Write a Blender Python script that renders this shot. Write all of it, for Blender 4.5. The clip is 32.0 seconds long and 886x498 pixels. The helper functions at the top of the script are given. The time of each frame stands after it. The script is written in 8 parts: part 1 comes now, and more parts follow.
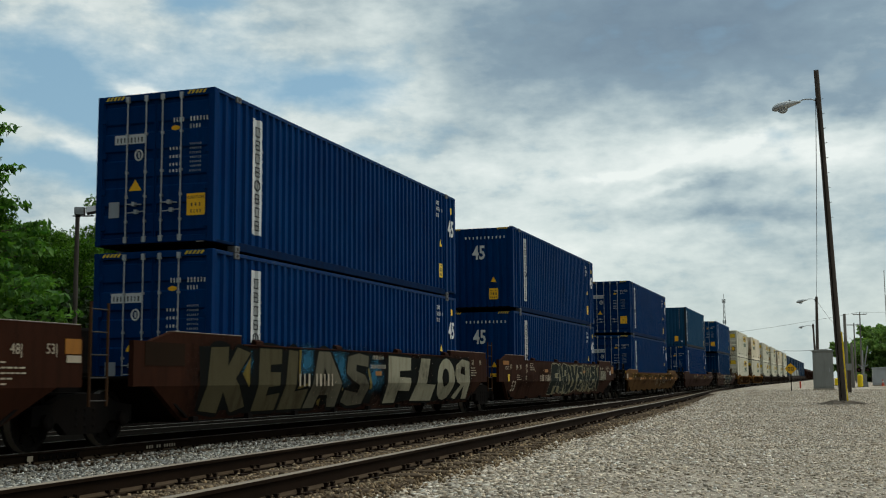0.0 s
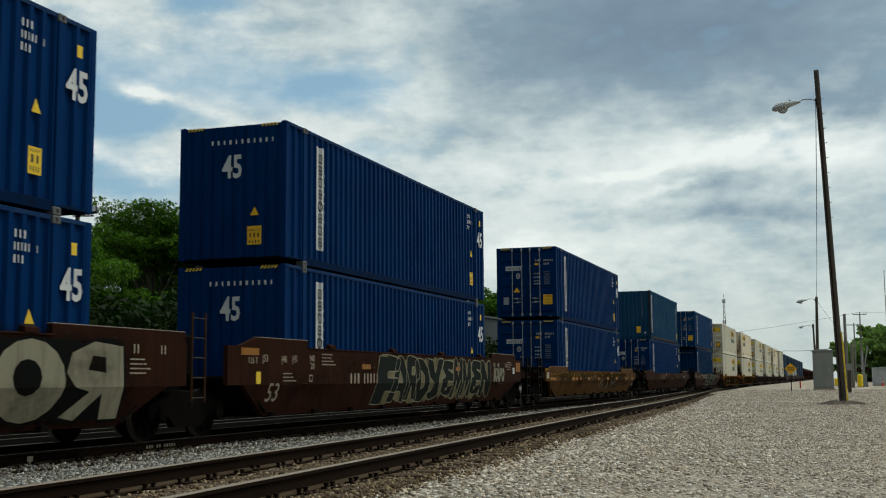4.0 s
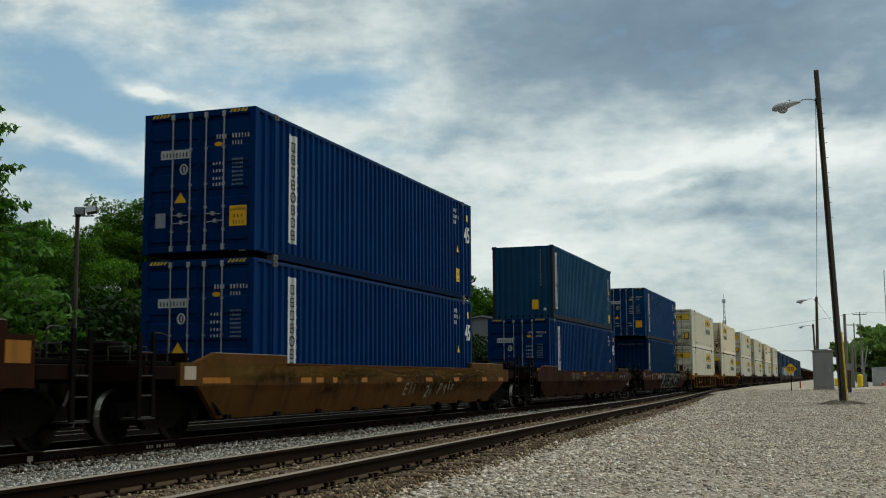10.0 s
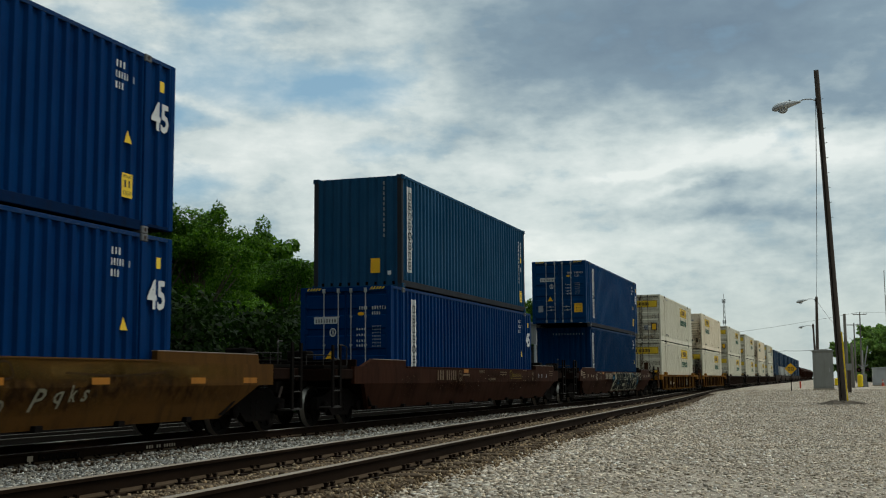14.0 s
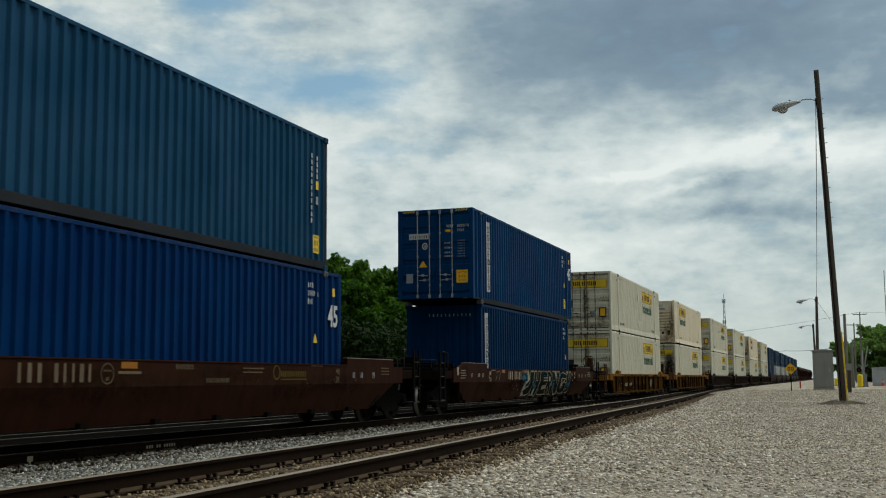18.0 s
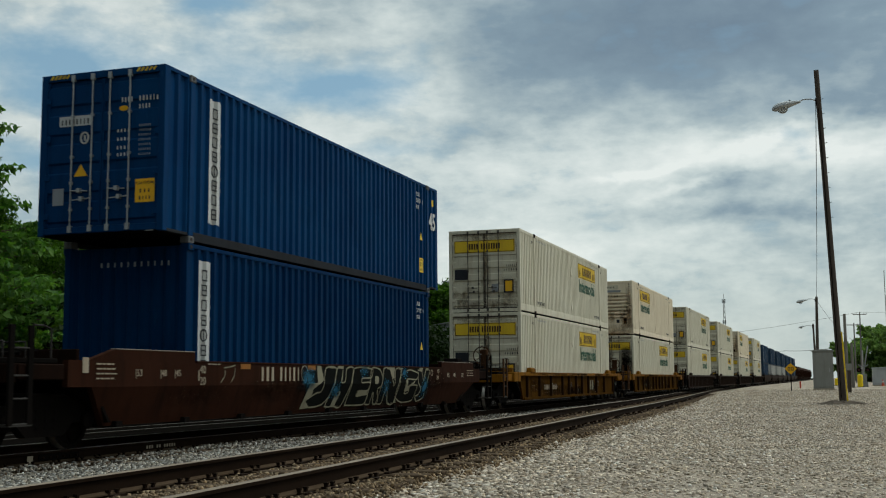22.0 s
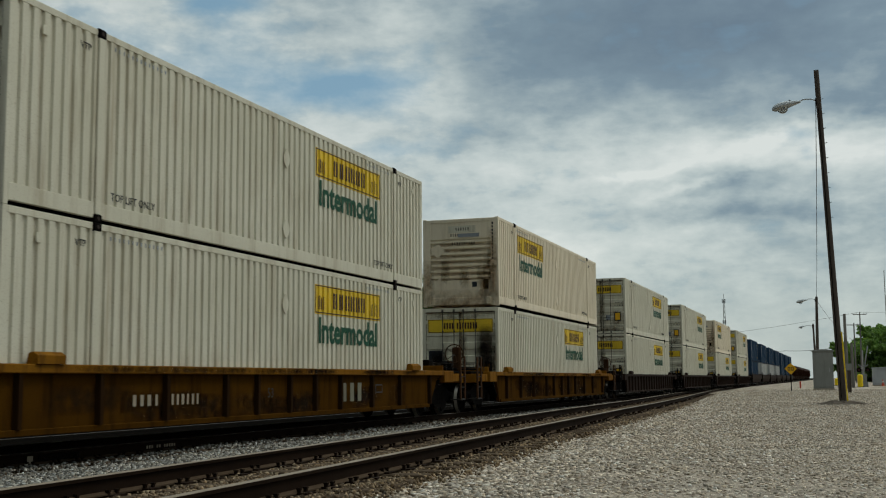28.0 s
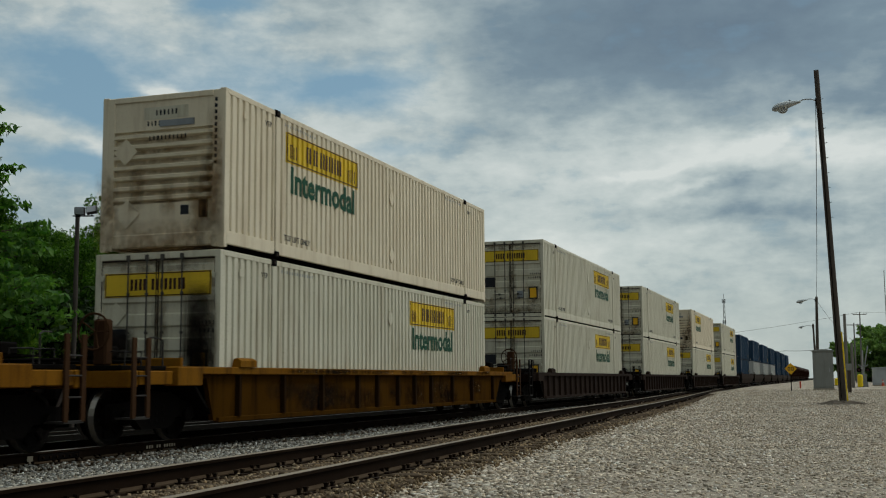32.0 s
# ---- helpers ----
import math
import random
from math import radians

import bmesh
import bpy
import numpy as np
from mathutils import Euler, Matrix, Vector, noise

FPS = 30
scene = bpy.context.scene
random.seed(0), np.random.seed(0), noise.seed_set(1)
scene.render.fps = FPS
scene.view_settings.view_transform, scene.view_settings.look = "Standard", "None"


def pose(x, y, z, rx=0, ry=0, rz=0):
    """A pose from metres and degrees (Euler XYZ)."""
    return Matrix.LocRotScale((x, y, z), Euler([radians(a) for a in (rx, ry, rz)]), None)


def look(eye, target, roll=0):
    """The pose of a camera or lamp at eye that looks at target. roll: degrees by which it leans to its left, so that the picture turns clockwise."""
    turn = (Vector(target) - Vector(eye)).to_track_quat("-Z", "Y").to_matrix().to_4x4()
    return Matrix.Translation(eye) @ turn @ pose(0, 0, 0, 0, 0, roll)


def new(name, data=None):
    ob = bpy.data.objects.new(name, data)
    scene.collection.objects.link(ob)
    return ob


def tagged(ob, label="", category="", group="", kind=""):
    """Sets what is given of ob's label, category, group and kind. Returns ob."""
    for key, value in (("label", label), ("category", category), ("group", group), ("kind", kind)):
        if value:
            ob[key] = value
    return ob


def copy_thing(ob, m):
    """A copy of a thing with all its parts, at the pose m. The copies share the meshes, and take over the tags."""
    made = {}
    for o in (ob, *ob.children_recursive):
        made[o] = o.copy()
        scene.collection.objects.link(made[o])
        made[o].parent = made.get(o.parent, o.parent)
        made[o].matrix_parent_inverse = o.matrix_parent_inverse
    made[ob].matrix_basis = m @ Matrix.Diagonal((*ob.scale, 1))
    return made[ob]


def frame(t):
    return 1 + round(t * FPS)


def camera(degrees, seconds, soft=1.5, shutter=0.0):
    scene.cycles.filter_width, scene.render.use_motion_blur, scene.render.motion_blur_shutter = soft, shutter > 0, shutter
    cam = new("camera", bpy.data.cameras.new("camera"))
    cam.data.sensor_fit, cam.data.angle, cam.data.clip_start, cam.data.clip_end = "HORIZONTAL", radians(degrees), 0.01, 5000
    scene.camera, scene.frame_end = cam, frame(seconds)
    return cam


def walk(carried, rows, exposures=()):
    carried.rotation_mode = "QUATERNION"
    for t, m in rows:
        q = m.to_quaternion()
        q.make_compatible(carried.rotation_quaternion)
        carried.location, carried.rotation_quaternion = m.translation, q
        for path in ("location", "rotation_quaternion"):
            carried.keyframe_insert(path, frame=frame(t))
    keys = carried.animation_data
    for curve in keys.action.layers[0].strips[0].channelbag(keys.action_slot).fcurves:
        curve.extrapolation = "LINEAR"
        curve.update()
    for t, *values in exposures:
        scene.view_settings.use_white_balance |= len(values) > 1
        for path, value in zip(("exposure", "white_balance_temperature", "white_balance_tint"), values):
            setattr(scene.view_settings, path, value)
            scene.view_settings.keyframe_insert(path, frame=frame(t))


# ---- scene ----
# ---- camera ----
EYE = (0.0, 0.0, 0.961)
YAW, PITCH, ROLL = radians(18.716), radians(6.508), -0.41
AIM = (EYE[0] - math.sin(YAW) * math.cos(PITCH), EYE[1] + math.cos(YAW) * math.cos(PITCH), EYE[2] + math.sin(PITCH))
cam = camera(42.12, 32.0, soft=1.12, shutter=0.28)
walk(cam, [(0.0, look(EYE, AIM, ROLL)), (32.0, look(EYE, AIM, ROLL))], exposures=[(0.0, 0.02), (9.0, -0.01), (14.0, -0.05), (19.0, -0.08), (23.0, -0.09), (25.0, -0.15), (28.0, -0.29), (32.0, -0.35)])

# ---- world and sun ----
SUN_EL, SUN_AZ = radians(56), radians(52)   # azimuth clockwise from the track's far end
world = bpy.data.worlds.new("sky")
scene.world = world
world.use_nodes = True
wn = world.node_tree
wn.nodes.clear()
w_sky = wn.nodes.new("ShaderNodeTexSky")
w_sky.sky_type = "NISHITA"
w_sky.sun_disc = False
w_sky.sun_elevation, w_sky.sun_rotation = SUN_EL, SUN_AZ
w_bg = wn.nodes.new("ShaderNodeBackground")
w_bg.inputs["Strength"].default_value = 0.10
w_out = wn.nodes.new("ShaderNodeOutputWorld")
wn.links.new(w_sky.outputs[0], w_bg.inputs["Color"])
wn.links.new(w_bg.outputs[0], w_out.inputs["Surface"])

sun_data = bpy.data.lights.new("sun", "SUN")
sun_data.energy, sun_data.angle, sun_data.color = 8.2, radians(14), (1.0, 0.95, 0.88)
sun = new("sun", sun_data)
sun.matrix_world = look((300 * math.sin(SUN_AZ) * math.cos(SUN_EL), 300 * math.cos(SUN_AZ) * math.cos(SUN_EL), 300 * math.sin(SUN_EL)), (0, 0, 0))

# ---- material helpers ----


def nodes_of(name):
    m = bpy.data.materials.new(name)
    m.use_nodes = True
    nt = m.node_tree
    return m, nt, nt.nodes["Principled BSDF"]


def link_in(nt, sock, v):
    if isinstance(v, bpy.types.NodeSocket):
        nt.links.new(v, sock)
    else:
        sock.default_value = v


def mth(nt, op, a, b=0.0, c=0.0, clamp=False):
    n = nt.nodes.new("ShaderNodeMath")
    n.operation, n.use_clamp = op, clamp
    for i, v in enumerate((a, b, c)):
        link_in(nt, n.inputs[i], v)
    return n.outputs[0]


def noise_of(nt, scale, detail=4.0, rough=0.55, vec=None, stretch=None):
    if vec is None:
        vec = nt.nodes.new("ShaderNodeTexCoord").outputs["Object"]
    if stretch:
        mp = nt.nodes.new("ShaderNodeMapping")
        mp.inputs["Scale"].default_value = stretch
        nt.links.new(vec, mp.inputs["Vector"])
        vec = mp.outputs[0]
    n = nt.nodes.new("ShaderNodeTexNoise")
    n.inputs["Scale"].default_value, n.inputs["Detail"].default_value, n.inputs["Roughness"].default_value = scale, detail, rough
    nt.links.new(vec, n.inputs["Vector"])
    return n.outputs["Fac"]


def ramp(nt, fac, *stops):
    r = nt.nodes.new("ShaderNodeValToRGB")
    while len(r.color_ramp.elements) < len(stops):
        r.color_ramp.elements.new(0.5)
    for e, (p, c) in zip(r.color_ramp.elements, stops):
        e.position = p
        e.color = (*c, 1) if len(c) == 3 else c
    link_in(nt, r.inputs[0], fac)
    return r.outputs[0]


def mixc(nt, fac, a, b, mode="MIX"):
    n = nt.nodes.new("ShaderNodeMix")
    n.data_type, n.blend_type = "RGBA", mode
    link_in(nt, n.inputs[0], fac)
    for s, v in ((n.inputs[6], a), (n.inputs[7], b)):
        if isinstance(v, bpy.types.NodeSocket):
            nt.links.new(v, s)
        else:
            s.default_value = (*v, 1)
    return n.outputs[2]


def bumped(nt, bsdf, height, strength=0.4, dist=0.01):
    b = nt.nodes.new("ShaderNodeBump")
    b.inputs["Strength"].default_value, b.inputs["Distance"].default_value = strength, dist
    link_in(nt, b.inputs["Height"], height)
    nt.links.new(b.outputs[0], bsdf.inputs["Normal"])


def paint(name, col, rough=0.5, dirt=(0.10, 0.07, 0.05), dirty=0.45, streak=0.35, metal=0.0, fade=None, spec=0.14, scuff=None):
    """Weathered paint: broad fading, vertical streaks, fine specks."""
    m, nt, b = nodes_of(name)
    n1 = noise_of(nt, 0.7, 5)
    n2 = noise_of(nt, 5.0, 5, 0.6, stretch=(1.0, 1.0, 0.12))
    n3 = noise_of(nt, 38.0, 3)
    fade = fade or tuple(min(1, c * 1.25 + 0.01) for c in col)
    c = mixc(nt, ramp(nt, n1, (0.3, (0, 0, 0)), (0.75, (1, 1, 1))), col, fade)
    c = mixc(nt, mth(nt, "MULTIPLY", ramp(nt, n2, (0.5, (0, 0, 0)), (0.8, (1, 1, 1))), streak), c, dirt)
    k = mth(nt, "MULTIPLY", ramp(nt, n3, (0.56, (0, 0, 0)), (0.75, (1, 1, 1))), mth(nt, "MULTIPLY", n1, dirty))
    c = mixc(nt, k, c, dirt)
    if scuff:
        n4 = noise_of(nt, 17.0, 4, 0.65, stretch=(1.0, 1.0, 0.22))
        c = mixc(nt, mth(nt, "MULTIPLY", ramp(nt, n4, (0.62, (0, 0, 0)), (0.74, (1, 1, 1))), mth(nt, "MULTIPLY", n1, 0.7)), c, scuff)
    nt.links.new(c, b.inputs["Base Color"])
    nt.links.new(mth(nt, "MULTIPLY_ADD", n2, 0.3, rough - 0.12), b.inputs["Roughness"])
    b.inputs["Metallic"].default_value = metal
    b.inputs["Specular IOR Level"].default_value = spec
    bumped(nt, b, n3, 0.15, 0.004)
    return m


BLUE = paint("blue_container_paint", (0.0002, 0.0178, 0.079), 0.45, dirt=(0.0006, 0.007, 0.026), streak=0.5, fade=(0.0004, 0.027, 0.102), spec=0.02, scuff=(0.010, 0.062, 0.150))
BLUE_LIGHTER = paint("lighter_blue_paint", (0.0010, 0.0270, 0.094), 0.45, dirt=(0.001, 0.012, 0.036), streak=0.5, fade=(0.0030, 0.0440, 0.128), spec=0.03, scuff=(0.025, 0.085, 0.165))
BLUE_DULL = paint("dull_blue_paint", (0.0003, 0.0175, 0.063), 0.45, dirt=(0.0006, 0.007, 0.022), streak=0.5, fade=(0.0008, 0.0265, 0.080), spec=0.02, scuff=(0.010, 0.058, 0.120))
BLUE_SILL = paint("dark_navy_rail_paint", (0.0012, 0.0105, 0.037), 0.7, dirt=(0.007, 0.006, 0.005), streak=0.6, dirty=0.8, fade=(0.002, 0.014, 0.050), spec=0.02)
RAIL_WORN = paint("scraped_blue_rail_paint", (0.001, 0.021, 0.080), 0.6, dirt=(0.11, 0.11, 0.10), streak=0.2, dirty=1.3, fade=(0.003, 0.028, 0.090), spec=0.04)
TEAL = paint("faded_teal_blue_paint", (0.005, 0.043, 0.094), 0.55, dirt=(0.012, 0.030, 0.045), spec=0.03, scuff=(0.03, 0.09, 0.14))
SLATE = paint("faded_slate_blue_paint", (0.016, 0.038, 0.072), 0.6, dirt=(0.02, 0.03, 0.04), spec=0.05)
PALE_GREY = paint("pale_grey_paint", (0.34, 0.34, 0.32), 0.6, dirt=(0.15, 0.14, 0.12))
WHITE = paint("weathered_white_paint", (0.535, 0.507, 0.392), 0.55, dirt=(0.25, 0.18, 0.10), streak=0.6, dirty=0.8, fade=(0.615, 0.588, 0.475))
CREAM = paint("grimy_cream_paint", (0.66, 0.575, 0.425), 0.6, dirt=(0.32, 0.22, 0.12), streak=0.45, dirty=0.7, fade=(0.72, 0.645, 0.495))
DECAL_WHITE = paint("white_vinyl", (0.45, 0.46, 0.45), 0.5, dirt=(0.3, 0.3, 0.28), streak=0.2)
DECAL_GREY = paint("grey_vinyl", (0.22, 0.24, 0.26), 0.5)
DECAL_DARK = paint("dark_lettering", (0.012, 0.015, 0.02), 0.5, streak=0.1)
DECAL_YELLOW = paint("yellow_vinyl", (0.62, 0.42, 0.025), 0.5, dirt=(0.2, 0.13, 0.03), streak=0.25)
DECAL_ORANGE = paint("orange_vinyl", (0.66, 0.36, 0.012), 0.45, dirt=(0.2, 0.1, 0.03), streak=0.2)
DECAL_MAROON = paint("maroon_lettering", (0.035, 0.012, 0.008), 0.5, streak=0.1)
DECAL_GREEN = paint("green_lettering", (0.003, 0.052, 0.024), 0.5, dirt=(0.012, 0.035, 0.02), streak=0.15, fade=(0.006, 0.066, 0.033))
STENCIL = paint("pale_stencil", (0.29, 0.245, 0.18), 0.6, dirt=(0.12, 0.07, 0.05))
STENCIL_DIM = paint("dim_stencil", (0.125, 0.095, 0.062), 0.6, dirt=(0.05, 0.03, 0.02), streak=0.6, dirty=0.8, spec=0.03)
SPRAY_PALE = paint("pale_spray_paint", (0.200, 0.185, 0.128), 0.6, dirt=(0.075, 0.060, 0.036), streak=0.75, dirty=0.9, fade=(0.26, 0.245, 0.175), spec=0.02)
SPRAY_OLIVE = paint("olive_spray_paint", (0.046, 0.039, 0.020), 0.6, dirt=(0.020, 0.014, 0.008), streak=0.85, dirty=0.95, fade=(0.070, 0.061, 0.034), spec=0.02)
SPRAY_FADED = paint("faded_grey_spray_paint", (0.17, 0.16, 0.115), 0.6, dirt=(0.05, 0.04, 0.03), streak=0.7, dirty=0.8, spec=0.02)
SPRAY_DARK = paint("dark_green_spray_paint", (0.0042, 0.0050, 0.0044), 0.8, dirt=(0.0085, 0.0060, 0.0045), streak=0.5, fade=(0.0066, 0.0076, 0.0068), spec=0.02)
SPRAY_MOSS = paint("faded_grey_green_spray_paint", (0.0110, 0.0142, 0.0125), 0.8, dirt=(0.024, 0.021, 0.015), streak=0.7, dirty=0.8, fade=(0.0180, 0.0225, 0.0195), spec=0.02)
SPRAY_WASH = paint("pale_yellow_spray_wash", (0.120, 0.102, 0.054), 0.6, dirt=(0.045, 0.034, 0.018), streak=0.8, dirty=0.9, fade=(0.200, 0.175, 0.095), spec=0.02)
SPRAY_YELLOW = paint("dull_yellow_spray_paint", (0.105, 0.076, 0.014), 0.6, dirt=(0.03, 0.02, 0.010), streak=0.8, dirty=0.9, spec=0.02)
SPRAY_GREY = paint("grey_olive_spray_paint", (0.066, 0.060, 0.040), 0.6, dirt=(0.024, 0.018, 0.011), streak=0.85, dirty=0.95, fade=(0.100, 0.092, 0.064), spec=0.02)
BROWN = paint("oxide_brown_paint", (0.0215, 0.0077, 0.0040), 0.65, dirt=(0.007, 0.005, 0.0035), streak=0.6, dirty=0.7, fade=(0.031, 0.0112, 0.0058), spec=0.02)
END_BROWN = paint("near_black_brown_paint", (0.0075, 0.0035, 0.0022), 0.75, dirt=(0.003, 0.0024, 0.002), streak=0.7, dirty=0.8, fade=(0.011, 0.005, 0.003), spec=0.02)
TAN_BROWN = paint("rusty_tan_paint", (0.058, 0.026, 0.006), 0.65, dirt=(0.020, 0.011, 0.006), streak=0.75, dirty=0.85, fade=(0.082, 0.039, 0.009), spec=0.03)
RAIL_YELLOW = paint("worn_ochre_paint", (0.140, 0.056, 0.0045), 0.65, dirt=(0.020, 0.009, 0.004), streak=0.9, dirty=1.0, fade=(0.205, 0.090, 0.0075), spec=0.03)
DARK_BROWN = paint("dark_brown_paint", (0.020, 0.012, 0.009), 0.7, dirt=(0.014, 0.011, 0.009), streak=0.5, fade=(0.030, 0.019, 0.014), spec=0.03)
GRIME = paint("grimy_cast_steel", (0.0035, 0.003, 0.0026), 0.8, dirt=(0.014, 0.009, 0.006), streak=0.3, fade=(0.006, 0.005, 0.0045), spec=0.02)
# pale colour for a highlight painted along the raised ends' top
EDGE_LIT = paint("edge_highlight_pale", (0.20, 0.165, 0.14), 0.6, dirt=(0.05, 0.03, 0.02), streak=0.5, dirty=0.9)
ROD_GREY = paint("dirty_lock_rod_steel", (0.060, 0.055, 0.048), 0.6, dirt=(0.03, 0.018, 0.010), streak=0.5, fade=(0.085, 0.08, 0.07))
CASTING = paint("scraped_casting_steel", (0.085, 0.090, 0.095), 0.55, dirt=(0.02, 0.018, 0.016), streak=0.6, dirty=0.9, fade=(0.14, 0.145, 0.15))
STEEL = paint("galvanised_steel", (0.30, 0.31, 0.31), 0.45, dirt=(0.12, 0.10, 0.08), metal=0.6)
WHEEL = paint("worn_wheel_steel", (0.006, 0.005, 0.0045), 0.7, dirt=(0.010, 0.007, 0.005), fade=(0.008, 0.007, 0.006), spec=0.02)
SUNK_HEAD = paint("grimy_sunken_rail_head", (0.060, 0.055, 0.048), 0.6, dirt=(0.02, 0.016, 0.012), metal=0.6, streak=0.8, dirty=1.0)
SHINE = paint("polished_rail_steel", (0.30, 0.28, 0.25), 0.42, dirt=(0.06, 0.04, 0.03), metal=0.8, streak=0.2)
RUST = paint("rusted_rail_steel", (0.0105, 0.0060, 0.0034), 0.8, dirt=(0.021, 0.012, 0.0068), streak=0.2, dirty=0.8, fade=(0.0165, 0.0093, 0.0052), spec=0.03)
# soiled ochre, also darkened to paint in the recessed panels' shade
OCHRE_SHADE = paint("soiled_shaded_ochre_paint", (0.043, 0.0180, 0.0015), 0.8, dirt=(0.009, 0.0044, 0.0015), streak=0.9, dirty=1.0, fade=(0.062, 0.0265, 0.0024), spec=0.01)
RIB_DARK = paint("dark_brown_rib_paint", (0.016, 0.0075, 0.0025), 0.8, dirt=(0.006, 0.004, 0.002), streak=0.6, fade=(0.026, 0.012, 0.004), spec=0.02)
RAILING = paint("dull_handrail_steel", (0.022, 0.019, 0.017), 0.6, dirt=(0.008, 0.007, 0.006), fade=(0.034, 0.031, 0.028))
DULL_HEAD = paint("dull_rail_head", (0.175, 0.138, 0.098), 0.45, dirt=(0.07, 0.045, 0.028), metal=0.3, streak=0.2)
TIE_WOOD = paint("weathered_tie_timber", (0.062, 0.043, 0.027), 0.9, dirt=(0.016, 0.013, 0.010), streak=0.2, dirty=0.8, fade=(0.085, 0.062, 0.042), spec=0.03)
POLE_WOOD = paint("creosoted_pole_timber", (0.060, 0.048, 0.040), 0.85, dirt=(0.025, 0.02, 0.017), streak=0.6)
GREY_POLE = paint("weathered_grey_timber", (0.15, 0.14, 0.125), 0.85, dirt=(0.06, 0.05, 0.045), streak=0.6)
REFLECTOR = paint("dirty_amber_reflector", (0.22, 0.085, 0.008), 0.5, dirt=(0.05, 0.025, 0.012), streak=0.6)
AMBER_PLATE = paint("worn_yellow_reflector", (0.24, 0.0884, 0.0024), 0.5, dirt=(0.06, 0.03, 0.012), streak=0.6)
RUSTY_STEEL = paint("rust_brown_steel", (0.040, 0.019, 0.009), 0.8, dirt=(0.014, 0.008, 0.005), streak=0.5, fade=(0.055, 0.028, 0.014), spec=0.03)
RAIL_DUST = paint("dusty_rail_foot", (0.046, 0.030, 0.017), 0.9, dirt=(0.04, 0.027, 0.017), streak=0.2, dirty=0.8, spec=0.03)
CABINET = paint("grey_cabinet_paint", (0.21, 0.218, 0.205), 0.6, dirt=(0.12, 0.115, 0.10), streak=0.4, fade=(0.25, 0.255, 0.24))
POST_GREY = paint("dull_grey_post_paint", (0.019, 0.021, 0.025), 0.7, dirt=(0.02, 0.014, 0.010), fade=(0.028, 0.031, 0.036), spec=0.03)
LAMP_GREY = paint("lamp_housing_grey", (0.33, 0.35, 0.36), 0.45, dirt=(0.15, 0.15, 0.14))
SAFETY_YELLOW = paint("safety_yellow", (0.72, 0.52, 0.015), 0.45, dirt=(0.3, 0.22, 0.04), streak=0.15)
CONE_RED = paint("faded_red_plastic", (0.48, 0.075, 0.035), 0.5)
MATT_BLACK = paint("soot_black", (0.028, 0.020, 0.016), 0.9, streak=0.1)
SHED_ROOF = paint("grey_metal_roofing", (0.22, 0.225, 0.225), 0.55, dirt=(0.10, 0.095, 0.09), fade=(0.26, 0.265, 0.265))
SHED_DARK = paint("shed_interior_dark", (0.06, 0.062, 0.06), 0.7)
WIRE = paint("black_cable", (0.03, 0.03, 0.03), 0.6)


def stain_mat(name, col, amount, scale=7.0, lo=0.30, hi=0.66):
    """A grimy deposit with ragged, fading edges."""
    m, nt, b = nodes_of(name)
    b.inputs["Base Color"].default_value = (*col, 1)
    b.inputs["Roughness"].default_value = 0.9
    b.inputs["Specular IOR Level"].default_value = 0.05
    g = nt.nodes.new("ShaderNodeTexCoord").outputs["Generated"]
    sp = nt.nodes.new("ShaderNodeSeparateXYZ")
    nt.links.new(g, sp.inputs[0])
    k = amount
    for i in (1, 2):
        u = mth(nt, "MULTIPLY_ADD", sp.outputs[i], 2.0, -1.0)
        k = mth(nt, "MULTIPLY", k, mth(nt, "SUBTRACT", 1.0, mth(nt, "MULTIPLY", u, u), clamp=True))
    n = noise_of(nt, scale, 5, 0.6)
    k = mth(nt, "MULTIPLY", k, ramp(nt, n, (lo, (0, 0, 0)), (hi, (1, 1, 1))), clamp=True)
    nt.links.new(k, b.inputs["Alpha"])
    return m


SOOT_STAIN = stain_mat("soot_deposit", (0.026, 0.018, 0.013), 1.15, 2.6, 0.05, 0.75)
OCHRE_BAND = stain_mat("lit_band_ochre_mottle", (0.115, 0.066, 0.015), 0.75, 4.0, 0.25, 0.6)
DARK_RUST = paint("dark_rust_scoring", (0.020, 0.011, 0.005), 0.8, dirt=(0.045, 0.025, 0.009), streak=0.8, dirty=1.0, spec=0.02)
BLUE_HAZE = stain_mat("blue_spray_haze", (0.016, 0.075, 0.120), 1.2, 3.0, 0.1, 0.6)
DARK_HAZE = stain_mat("dark_spray_haze", (0.008, 0.009, 0.008), 1.6)
GRIME_STAIN = stain_mat("oily_grime", (0.022, 0.013, 0.007), 0.50)
DOOR_STAIN = stain_mat("brown_door_grime", (0.19, 0.125, 0.06), 0.45, 5.0, 0.30, 0.80)
RIB_STAIN = stain_mat("rust_streak", (0.27, 0.150, 0.058), 0.45, 6.0, 0.25, 0.75)
RUST_STAIN = stain_mat("rust_wash", (0.33, 0.155, 0.045), 0.50, 4.0, 0.25, 0.80)


def glass_mat():
    m, nt, b = nodes_of("lamp_lens_glass")
    b.inputs["Base Color"].default_value = (0.75, 0.78, 0.8, 1)
    b.inputs["Roughness"].default_value = 0.15
    b.inputs["Transmission Weight"].default_value = 0.7
    return m


GLASS = glass_mat()


